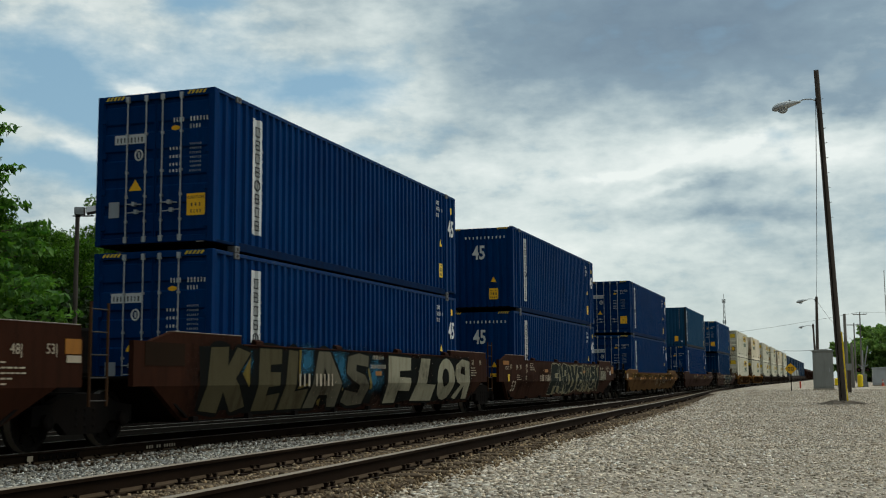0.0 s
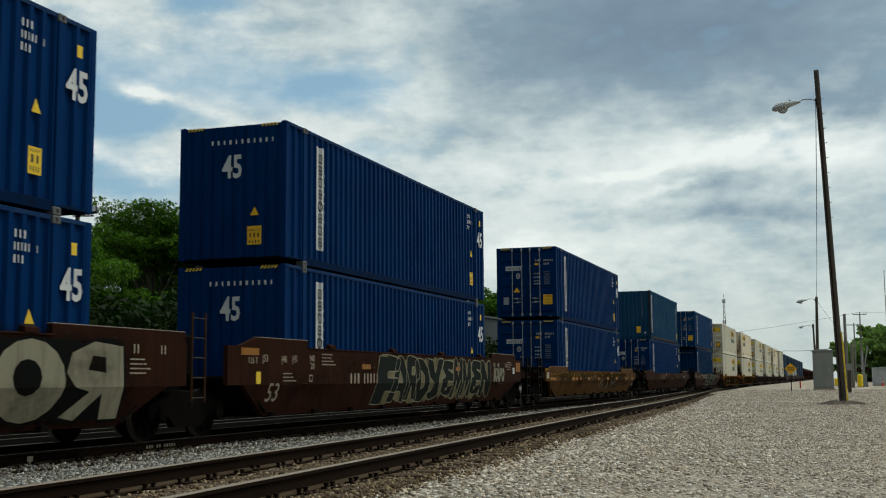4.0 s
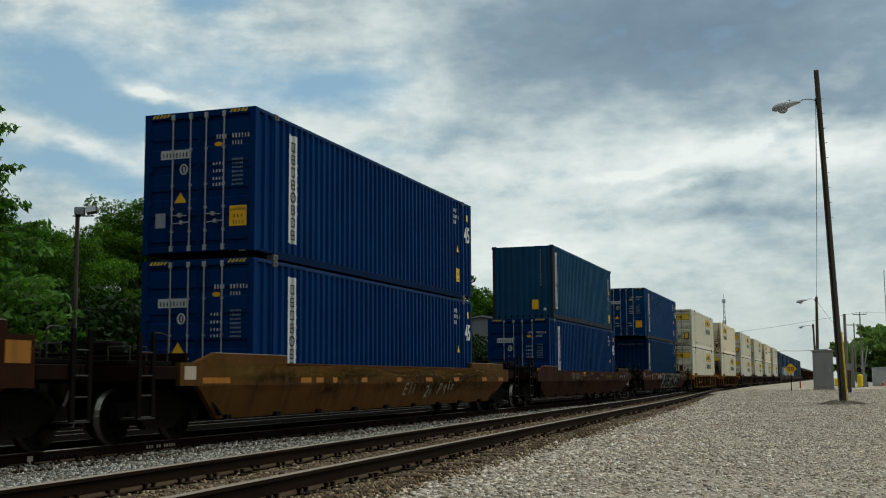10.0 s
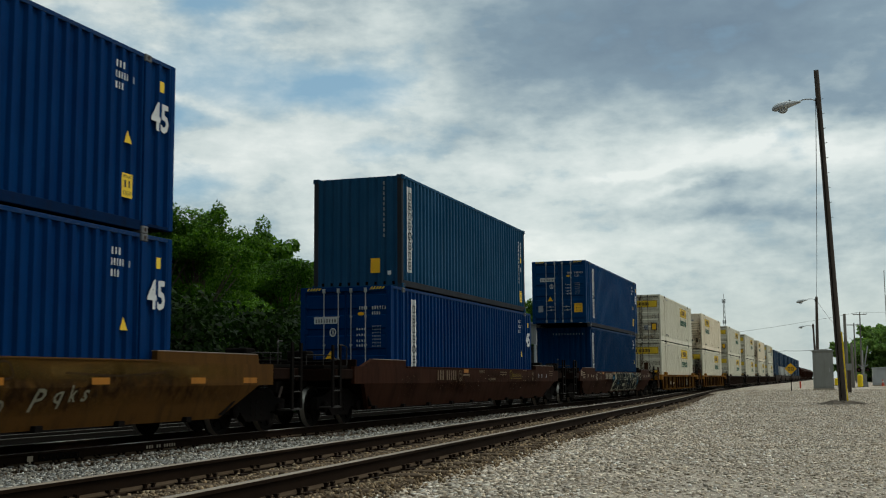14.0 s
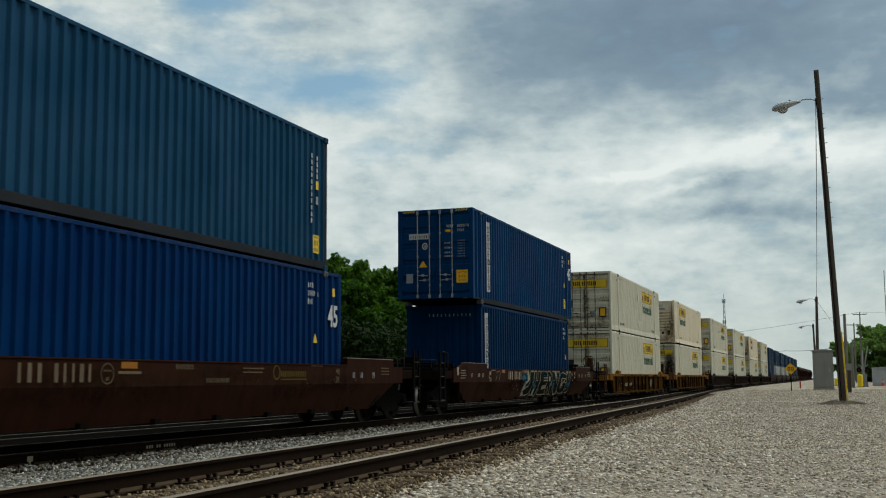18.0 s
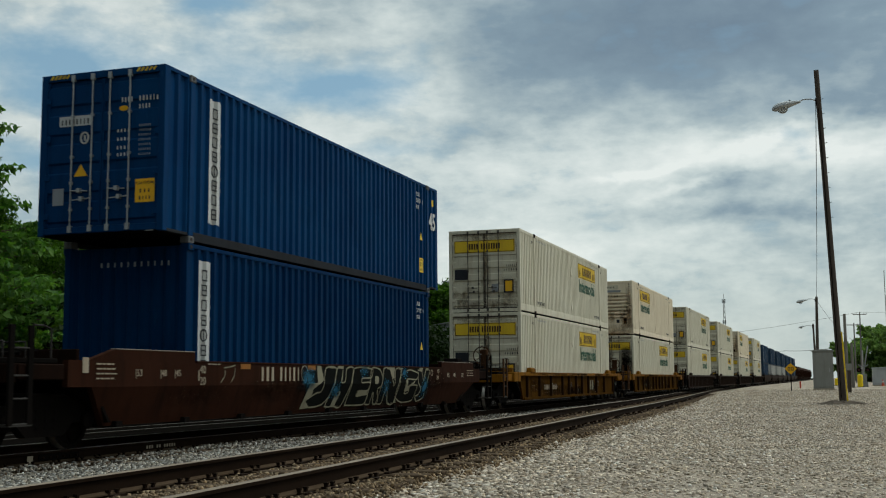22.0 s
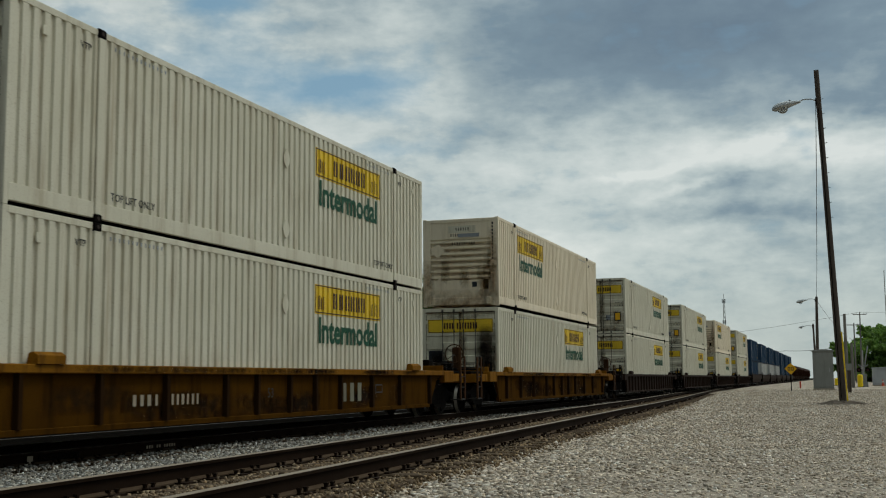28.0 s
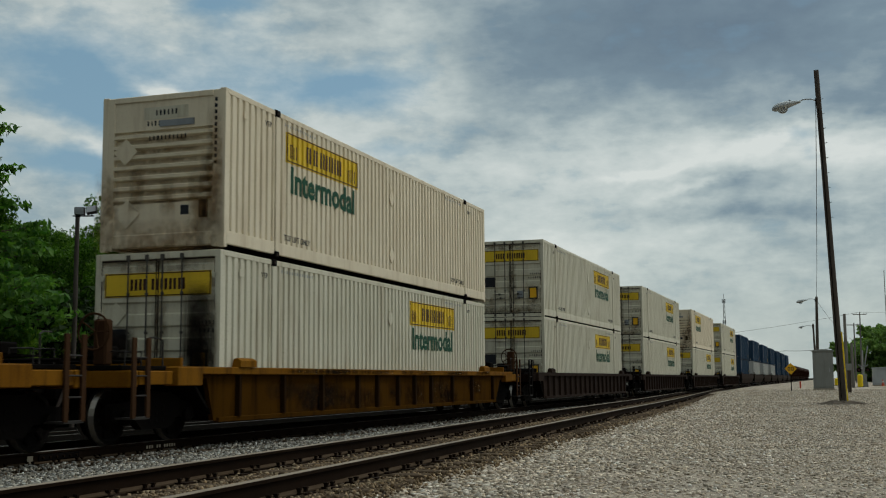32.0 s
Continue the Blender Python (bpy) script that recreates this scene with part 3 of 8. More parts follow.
def siding_z(y):
    return float(np.interp(y, (-50, 30, 60, 88, 400), (0.20, 0.20, 0.11, 0.0, 0.0)))


def ground_z(x, y):
    cx, zt = siding_x(y), siding_z(y) - 0.235
    pts = [(-3000, -0.6), (-60, -0.6), (-24.5, -0.6), (-23.0, -0.438), (-18.0, -0.438), (-16.0, -0.46), (-14.2, -0.42), (-13.0, -0.235), (-9.9, -0.235), (max(cx - 1.35, -9.8), zt), (max(cx + 1.4, -9.7), zt),
           (max(cx + 2.4, -9.0), 0.03), (3000, 0.05)]
    z = float(np.interp(x, [p[0] for p in pts], [p[1] for p in pts]))
    if -30 < x < 30 and y < 140:
        z += 0.03 * noise.noise((x * 0.35, y * 0.35, 0)) + 0.012 * noise.noise((x * 1.7, y * 1.7, 3))
    return z


# ---- ground ----
def build_ground():
    xs = [-3000, -800, -200, -80, -45, -30, -24.5, -23, -21, -18, -16, -15] + list(np.arange(-14.4, 9.0, 0.3)) + [10, 12, 15, 20, 28, 40, 70, 150, 400, 1200, 3000]
    ys = [-3000, -800, -200, -60, -30, -15, -8, -3] + list(np.arange(0, 45, 0.5)) + list(np.arange(45, 150, 2.0)) + [155, 165, 180, 200, 230, 280, 350, 450, 600, 900, 1500, 3000]
    verts = [(x, y, ground_z(x, y)) for y in ys for x in xs]
    n = len(xs)
    faces = [(j * n + i, j * n + i + 1, (j + 1) * n + i + 1, (j + 1) * n + i) for j in range(len(ys) - 1) for i in range(n - 1)]
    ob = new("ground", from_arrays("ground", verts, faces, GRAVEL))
    for p in ob.data.polygons:
        p.use_smooth = True
    return tagged(ob, "pale crushed limestone gravel yard beside the tracks", "ground", kind="structure")


build_ground()


def stones(name, places, mat, label, flat=1.0):
    """Loose chips: places are rows of x, y, radius; flat below 1 gives slivers."""
    rng = np.random.default_rng(5)
    cube = np.array([(sx, sy, sz) for sz in (-1, 1) for sy in (-1, 1) for sx in (-1, 1)], float)
    quads = np.array(((4, 5, 7, 6), (0, 1, 5, 4), (2, 6, 7, 3), (0, 4, 6, 2), (1, 3, 7, 5)))
    n = len(places)
    v = cube[None] * rng.uniform(0.45, 1.0, (n, 8, 3)) * rng.uniform((0.6, 0.5, 0.4 * flat), (1.0, 0.9, 0.7 * flat), (n, 3))[:, None]
    a = rng.uniform(0, 2 * math.pi, n)
    tilt = rng.uniform(-0.6, 0.6, n) * flat
    ct, st = np.cos(tilt)[:, None], np.sin(tilt)[:, None]
    v[..., 1], v[..., 2] = v[..., 1] * ct - v[..., 2] * st, v[..., 1] * st + v[..., 2] * ct
    ca, sa = np.cos(a)[:, None], np.sin(a)[:, None]
    v[..., 0], v[..., 1] = v[..., 0] * ca - v[..., 1] * sa, v[..., 0] * sa + v[..., 1] * ca
    pl = np.array(places)
    v = v * pl[:, 2][:, None, None]
    v[..., 0] += pl[:, 0][:, None]
    v[..., 1] += pl[:, 1][:, None]
    v[..., 2] += pl[:, 3][:, None]
    me = bpy.data.meshes.new(name)
    me.vertices.add(n * 8)
    me.vertices.foreach_set("co", v.ravel())
    f = (quads[None] + (np.arange(n) * 8)[:, None, None]).reshape(-1, 4)
    me.loops.add(f.size)
    me.loops.foreach_set("vertex_index", f.ravel().astype(np.int32))
    me.polygons.add(len(f))
    me.polygons.foreach_set("loop_start", (np.arange(len(f)) * 4).astype(np.int32))
    me.materials.append(mat)
    me.update()
    me.validate()
    ob = new(name, me)
    return tagged(ob, label, "gravel", kind="stuff")


def scatter():
    rng = random.Random(11)
    yard, grey, rusty = [], [], []

    def put(rows, x, y, r, lift=0.0):
        rows.append((x, y, r, ground_z(x, y) + r * 0.25 + lift))
    while len(yard) < 150000:
        y = 7.0 * (95 / 7.0) ** rng.random()
        cx = siding_x(y)
        x = cx + 0.86 + rng.random() * (8.0 + 0.10 * y)
        d = x - cx
        big = 1.15 - 0.42 * min(1.0, max(0.0, (d - 1.8) / 3.0))
        if d < 2.4 and rng.random() > ((d - 0.86) / 1.54) ** 0.9 * 0.8 + 0.15:
            continue
        if d > 2.2 and noise.noise((x * 0.33, y * 0.16, 7.0)) * 0.9 + 0.80 < rng.random():
            continue
        put(yard, x, y, big * (0.007 + 0.024 * rng.random() ** 1.8) * (1 + 0.017 * y))
    while len(grey) < 24000:
        y = 8.5 * (60 / 8.5) ** rng.random()
        cx = siding_x(y)
        x = rng.uniform(-10.62, cx - 0.95)
        put(grey, x, y, rng.uniform(0.013, 0.030) * (1 + 0.008 * y), 0.02 if x > -10.0 else rng.uniform(0.02, 0.065))
    while len(rusty) < 36000:
        y = 7.0 * (50 / 7.0) ** rng.random()
        cx = siding_x(y)
        x = cx + rng.uniform(-1.5, 1.9)
        if x - cx > 1.0 and rng.random() < (x - cx - 1.0) / 0.9 + 0.2:
            continue
        if min(abs(x - cx - 0.753), abs(x - cx + 0.753)) > 0.1:
            put(rusty, x, y, rng.uniform(0.012, 0.027), rng.uniform(0.0, 0.055))
    stones("yard_gravel", yard, STONE, "pale crushed limestone chips lying loose on the yard", 0.6)
    stones("track_ballast", grey, BALLAST, "light grey ballast stones between the two tracks")
    stones("siding_ballast", rusty, BALLAST_RUST, "rust-stained ballast stones among the siding's ties")


scatter()

# ---- tracks ----
RAIL = [(-0.07, -0.17), (0.07, -0.17), (0.07, -0.158), (0.012, -0.14), (0.010, -0.045), (0.036, -0.035), (0.036, -0.006), (0.028, 0.0), (-0.028, 0.0), (-0.036, -0.006), (-0.036, -0.035), (-0.010, -0.045), (-0.012, -0.14), (-0.07, -0.158)]


def rail_mesh(name, side, fx, fz, ys, head):
    verts, faces, n = [], [], len(RAIL)
    for k, y in enumerate(ys):
        slope = (fx(y + 0.5) - fx(y - 0.5))
        for px, pz in RAIL:
            verts.append((fx(y) + side * 0.753 + px, y - slope * px, fz(y) + pz))
    for k in range(len(ys) - 1):
        for i in range(n):
            j = (i + 1) % n
            faces.append((k * n + i, k * n + j, (k + 1) * n + j, (k + 1) * n + i))
    me = from_arrays(name, verts, faces, RUST)
    me.materials.append(head)
    me.materials.append(RAIL_DUST)
    for p in me.polygons:
        if p.index % n in (6, 7, 8):
            p.material_index = 1
        elif p.index % n in (1, 2, 12, 13):
            p.material_index = 2
    return me


def build_track(name, fx, fz, y0, y1, ty0, ty1, label, head, plates=True):
    root = new(name)
    tagged(root, label, "railway track", kind="structure")
    ys = list(np.arange(y0, min(150, y1), 2.0)) + ([y1] if y1 <= 150 else [150, 200, 300, 500, 900])
    for side in (-1, 1):
        part("rail", rail_mesh("rail", side, fx, fz, ys, head), RUST, root)
    bm = box(bmesh.new(), -1.30, 1.30, -0.11, 0.11, -0.355, -0.176, 0.012)
    tie = mesh_of("tie", bm, TIE_WOOD)
    bm = bmesh.new()
    for s in (-1, 1):
        box(bm, s * 0.753 - 0.17, s * 0.753 + 0.17, -0.09, 0.09, -0.176, -0.160)
        for q in (-1, 1):
            for e in (-0.06, 0.06):
                box(bm, s * 0.753 + q * 0.085 - 0.014, s * 0.753 + q * 0.085 + 0.014, e - 0.014, e + 0.014, -0.162, -0.122)
                box(bm, s * 0.753 + q * 0.085 - 0.02, s * 0.753 + q * 0.085 + 0.02, e - 0.018, e + 0.018, -0.135, -0.122)
    plate = mesh_of("tie_plate", bm, RUST)
    rng = random.Random(3)
    y = ty0
    while y < ty1:
        turn = -math.degrees(math.atan(fx(y + 0.5) - fx(y - 0.5)))
        m = pose(fx(y) + rng.uniform(-0.06, 0.06), y, fz(y) + rng.uniform(-0.006, 0.003), 0, 0, -turn + rng.uniform(-1.2, 1.2))
        t = part("tie", tie, TIE_WOOD, root, m=m)
        if plates:
            part("tie_plate", plate, RUST, t)
        y += 0.545
    return root


build_track("track_main", lambda y: TRACK_X, lambda y: 0.0, -60, 900, 8, 70, "main railway track on timber ties under the train", SHINE)
build_track("track_siding", siding_x, siding_z, -60, 128, 4, 88, "empty siding track with rusty rails joining the main track", DULL_HEAD)


build_track("track_back", lambda y: -20.45, lambda y: -0.42, -20, 400, 0, 0, "further railway track behind the train, in ground painted dark as shade", SUNK_HEAD, False)


def joint_bar():
    """A bolted rail joint with its bond wire and paint mark on the main track's near rail."""
    root = tagged(new("rail_joint"), "bolted steel rail joint with a white paint mark", "rail joint")
    root.matrix_basis = pose(TRACK_X + 0.753, 14.2, 0)
    bm = bmesh.new()
    box(bm, 0.013, 0.034, -0.46, 0.46, -0.135, -0.05, 0.006)
    part("joint_bar", bm, GRIME, root)
    for k in range(6):
        part("bolt", lathe(bmesh.new(), [(0.03, 0.02), (0.052, 0.02), (0.056, 0.012)], 8, at=(0, -0.38 + 0.152 * k, -0.092)), RUST, root)
    part("paint_mark", box(bmesh.new(), 0.036, 0.04, -0.72, -0.60, -0.15, -0.05), STENCIL, root)
    bars = [(2.25 + 0.075 * k, 0.042, 0.05) for k in range(12) if k not in (3, 6)]
    bm = bmesh.new()
    for y, w, h in bars:
        box(bm, 0.011, 0.016, y, y + w, -0.115, -0.115 + h)
    part("rolled_mark", bm, STENCIL, root)


joint_bar()

# ---- shipping containers ----
W8, H9 = 2.438, 2.896


def ridge_points(a0, a1, pitch, out, slope, depth):
    """Corner points of a trapezoid corrugation from a0 to a1: (along, depth)."""
    n = max(1, round((a1 - a0) / pitch))
    p = (a1 - a0) / n
    inn = p - out - 2 * slope
    pts = [(a0, 0.0)]
    for k in range(n):
        b = a0 + k * p
        pts += [(b + out / 2, 0.0), (b + out / 2 + slope, depth), (b + out / 2 + slope + inn, depth), (b + p - out / 2, 0.0)]
    pts.append((a1, 0.0))
    return pts


def depth_at(pts, a):
    return float(np.interp(a, [p[0] for p in pts], [p[1] for p in pts]))


def sheet(bm, pts, z0, z1, face, back=0.07):
    """A corrugated wall whose outer plane is x = face."""
    outline = [(face - d, a) for a, d in pts] + [(face - back, pts[-1][0]), (face - back, pts[0][0])]
    return prism(bm, outline, z0, z1, "z")


def film_on(pts, a0, a1, z0, z1, face):
    """A painted or stuck-on patch that follows the corrugation, 3 mm proud."""
    cut = [a0] + [p[0] for p in pts if a0 + 1e-4 < p[0] < a1 - 1e-4] + [a1]
    outline = [(face + 0.003 - depth_at(pts, a), a) for a in cut] + [(face - 0.002 - depth_at(pts, a), a) for a in reversed(cut)]
    return prism(bmesh.new(), outline, z0, z1, "z")


def ring(bm, x, y, z, w, h, t, d=0.003):
    """An upright rectangular outline in the plane x."""
    box(bm, x, x + d, y - w / 2, y + w / 2, z + h / 2 - t, z + h / 2)
    box(bm, x, x + d, y - w / 2, y + w / 2, z - h / 2, z - h / 2 + t)
    box(bm, x, x + d, y - w / 2, y - w / 2 + t, z - h / 2 + t, z + h / 2 - t)
    box(bm, x, x + d, y + w / 2 - t, y + w / 2, z - h / 2 + t, z + h / 2 - t)
    return bm


def bars(x, y, z, wide, high, n, seed=0, d=0.003, fill=0.58):
    """A row of plain upright blocks where writing cannot be set: n of them from y on."""
    rng = random.Random(seed)
    bm = bmesh.new()
    p = wide / n
    for k in range(n):
        w = p * fill * rng.uniform(0.45, 0.80)
        b = y + k * p + (p - w) / 2
        box(bm, x, x + d, b, b + w, z, z + high)
    return bm


def column(x, y, z, n, step, high, wide, d=0.003):
    """Plain blocks one above the other, from z down."""
    bm = bmesh.new()
    for k in range(n):
        box(bm, x, x + d, y - wide / 2, y + wide / 2, z - k * step - high, z - k * step)
    return bm


def frame_parts(c, L, W, H, mat, posts, post_w=0.13, rail_h=0.11, sill=0.16, casting=None, lift=0.0, gap=0.02, post_mat=None, sill_mat=None, rail_mat=None):
    """Posts, rails, roof, floor and castings of a container whose base is at z = 0."""
    x, y = W / 2, L / 2
    for sx in (-1, 1):
        for sy in (-1, 1):
            bm = bmesh.new()
            box(bm, min(sx * x, sx * (x - 0.12)), max(sx * x, sx * (x - 0.12)), min(sy * y, sy * (y - post_w)), max(sy * y, sy * (y - post_w)), lift, H, 0.008)
            part("corner_post", bm, post_mat or mat, c)
        part("top_rail", box(bmesh.new(), min(sx * (x - 0.002), sx * (x - 0.08)), max(sx * (x - 0.002), sx * (x - 0.08)), -y + post_w, y - post_w, H - rail_h, H, 0.006), rail_mat or mat, c)
        ends = [(-y + post_w, y - post_w, gap)] if not lift else [(posts[0], posts[-1], gap), (-y + post_w, posts[0], lift), (posts[-1], y - post_w, lift)]
        for a, b, z in ends:
            part("bottom_rail", box(bmesh.new(), min(sx * (x - 0.002), sx * (x - 0.08)), max(sx * (x - 0.002), sx * (x - 0.08)), a, b, z, sill if b - a > 5 else max(0.16, z + 0.05), 0.006), sill_mat or mat, c)
        for p in posts:
            part("lift_post", box(bmesh.new(), min(sx * (x + 0.022), sx * (x - 0.1)), max(sx * (x + 0.022), sx * (x - 0.1)), p - 0.075, p + 0.075, 0.118, H - 0.118, 0.012), post_mat or mat, c)
    part("roof", box(bmesh.new(), -x + 0.07, x - 0.07, -y + 0.05, y - 0.05, H - 0.07, H - 0.025), mat, c)
    part("floor", box(bmesh.new(), -x + 0.09, x - 0.09, -y + 0.05, y - 0.05, max(0.09, lift), 0.17), GRIME, c)
    bm = bmesh.new()
    ends = posts or [-(y - 0.089), y - 0.089]
    corner = box(bmesh.new(), -0.085, 0.085, -0.089, 0.089, 0.0, 0.118, 0.01)
    me = mesh_of("corner_casting", corner, casting or mat)
    # black disc paints in the shade inside each casting hole
    hole = mesh_of("casting_slot", lathe(bmesh.new(), [(-0.004, 0.032), (0.004, 0.032)], 10), MATT_BLACK)
    for p in (ends[0], ends[-1]):
        for sx in (-1, 1):
            for z in (0.0, H - 0.118):
                k = part("corner_casting", me, mat, c, m=pose(sx * (x - 0.055), p, z))
                part("casting_slot", hole, MATT_BLACK, k, m=pose(sx * 0.086, 0, 0.06))


def ribs_outline(z0, z1, n, face, depth, rib):
    """Outline (x, z) of a panel with n outward horizontal ribs."""
    p = (z1 - z0) / n
    pts = [(face - depth, z0)]
    for k in range(n):
        m = z0 + (k + 0.5) * p
        pts += [(face - depth, m - rib / 2 - 0.03), (face, m - rib / 2), (face, m + rib / 2), (face - depth, m + rib / 2 + 0.03)]
    pts += [(face - depth, z1), (face - depth - 0.05, z1), (face - depth - 0.05, z0)]
    return pts


def door_end(c, L, W, H, mat, n_ribs, rod_us, rod_mat, rib=0.18, depth=0.028, post=0.12, lift=0.0):
    """Two doors with lock rods in the end that faces -y. Built facing +x and turned."""
    face = L / 2 - 0.03
    part("door_header", box(bmesh.new(), face - 0.06, face + 0.026, -W / 2 + post, W / 2 - post, H - 0.12, H, 0.006), mat, c, m=TO_FRONT)
    part("door_sill", box(bmesh.new(), face - 0.06, face + 0.026, -W / 2 + post, W / 2 - post, 0.02 + lift, 0.13 + lift, 0.006), mat, c, m=TO_FRONT)
    doors = []
    for s in (-1, 1):
        a, b = (-W / 2 + post + 0.005, -0.008) if s < 0 else (0.008, W / 2 - post - 0.005)
        d = part("door", prism(bmesh.new(), ribs_outline(0.14 + lift, H - 0.13, n_ribs, face, depth, rib), a, b, "y"), mat, c, m=TO_FRONT)
        bm = bmesh.new()
        for e0, e1 in ((a, a + 0.03), (b - 0.03, b)):
            box(bm, face - 0.04, face + 0.006, e0, e1, 0.14 + lift, H - 0.13)
        part("door_edge", bm, mat, d)
        doors.append(d)
        for k in range(4):
            z = 0.45 + k * (H - 0.9) / 3
            e = a if s < 0 else b
            part("hinge", box(bmesh.new(), face, face + 0.03, e - 0.05 * (s > 0) - 0.02, e + 0.05 * (s < 0) + 0.02, z - 0.05, z + 0.05, 0.005), mat, d)
    for u in rod_us:
        y = (u - 0.5) * W
        d = doors[0] if y < 0 else doors[1]
        bm = rod(bmesh.new(), (face + 0.035, y, 0.06 + lift), (face + 0.035, y, H - 0.05), 0.014, 8)
        for z in (0.09 + lift, H - 0.10):
            box(bm, face, face + 0.055, y - 0.034, y + 0.034, z - 0.05, z + 0.06)
        for z in (0.55, 1.0, H * 0.5, H - 0.75):
            box(bm, face, face + 0.050, y - 0.024, y + 0.024, z - 0.022, z + 0.022)
        part("lock_rod", bm, rod_mat, d)
    for u, z, s in ((rod_us[0], 0.30 * H, 1), (rod_us[1], 0.25 * H, -1), (rod_us[2], 0.30 * H, 1), (rod_us[3], 0.25 * H, -1)):
        y = (u - 0.5) * W
        d = doors[0] if y < 0 else doors[1]
        bm = rod(bmesh.new(), (face + 0.06, y, z), (face + 0.06, y + s * 0.34, z - 0.02), 0.012, 6)
        box(bm, face, face + 0.075, y + s * 0.17 - 0.03, y + s * 0.17 + 0.03, z - 0.04, z + 0.035)
        part("door_handle", bm, rod_mat, d)
    return face


def put_front(c, L, bm, name, mat, label=""):
    """A mark built in the plane x = 0 facing +x, set on the end facing -y."""
    return part(name, bm, mat, c, label, m=TO_FRONT @ pose(L / 2, 0, 0))


def uv_box(u0, u1, v0, v1, W, H, d=0.004, x=0.0):
    return box(bmesh.new(), x, x + d, (u0 - 0.5) * W, (u1 - 0.5) * W, (1 - v1) * H, (1 - v0) * H)


def hazard(c, L, W, H, u0, u1):
    bm = bmesh.new()
    n = 5
    for k in range(n):
        a = (u0 - 0.5) * W + (u1 - u0) * W * k / n
        w = (u1 - u0) * W / n * 0.5
        prism(bm, [(a, H - 0.085), (a + w, H - 0.085), (a + w + 0.05, H - 0.02), (a + 0.05, H - 0.02)], 0.0, 0.004, "x")
    put_front(c, L, bm, "hazard_stripe", DECAL_YELLOW)


def stripe(c, y0, pts, face, seed, letters=8, z0=0.42, z1=2.64, w=0.46):
    s = part("stripe_panel", film_on(pts, y0, y0 + w, z0, z1, face), DECAL_WHITE, c, "white vertical stripe with dark letter blocks")
    step = (z1 - z0 - 0.16) / letters
    for k in range(letters):
        z = z1 - 0.12 - step * (k + 0.5)
        bm = bmesh.new()
        if k == 4:
            n, r = 16, 0.10
            pipe(bm, [(face + 0.004, y0 + w * 0.40 + r * math.cos(2 * math.pi * i / n), z + r * math.sin(2 * math.pi * i / n)) for i in range(n + 1)], 0.014, 4)
            box(bm, face + 0.003, face + 0.007, y0 + w * 0.40 - 0.012, y0 + w * 0.40 + 0.012, z - 0.09, z + 0.09)
        else:
            ring(bm, face + 0.003, y0 + w * 0.40, z, 0.175, step * 0.76, 0.026, 0.004)
            if k % 2:
                box(bm, face + 0.003, face + 0.007, y0 + w * 0.40 - 0.06, y0 + w * 0.40 + 0.06, z - 0.014, z + 0.014)
        part("letter_block", bm, DECAL_DARK, s)
    bm = bmesh.new()
    for k in range(6):
        z = z1 - 0.62 - k * 0.2
        box(bm, face + 0.003, face + 0.006, y0 + w * 0.78, y0 + w * 0.86, z, z + 0.055)
    part("marking", bm, DECAL_GREY, s)


def fat_letter(text, size, swell):
    """A swollen letter for sprayed writing."""
    key = ("fat", text, size, swell)
    if key not in TEXTS:
        cu = bpy.data.curves.new("lettering", "FONT")
        cu.body, cu.size, cu.align_x, cu.align_y, cu.extrude, cu.offset = text, size, "CENTER", "CENTER", 0.002, swell
        cu.resolution_u = 2
        ob = bpy.data.objects.new("lettering", cu)
        scene.collection.objects.link(ob)
        bpy.context.view_layer.update()
        me = bpy.data.meshes.new_from_object(ob.evaluated_get(bpy.context.evaluated_depsgraph_get()))
        bpy.data.objects.remove(ob)
        me.transform(Matrix(((0, 0, 1, 0), (1, 0, 0, 0), (0, 1, 0, 0), (0, 0, 0, 1))))
        TEXTS[key] = me
    return TEXTS[key]


def bold(text, size, mat, swell=0.016):
    me = fat_letter(text, size, swell).copy()
    me.materials.clear()
    me.materials.append(mat)
    return me


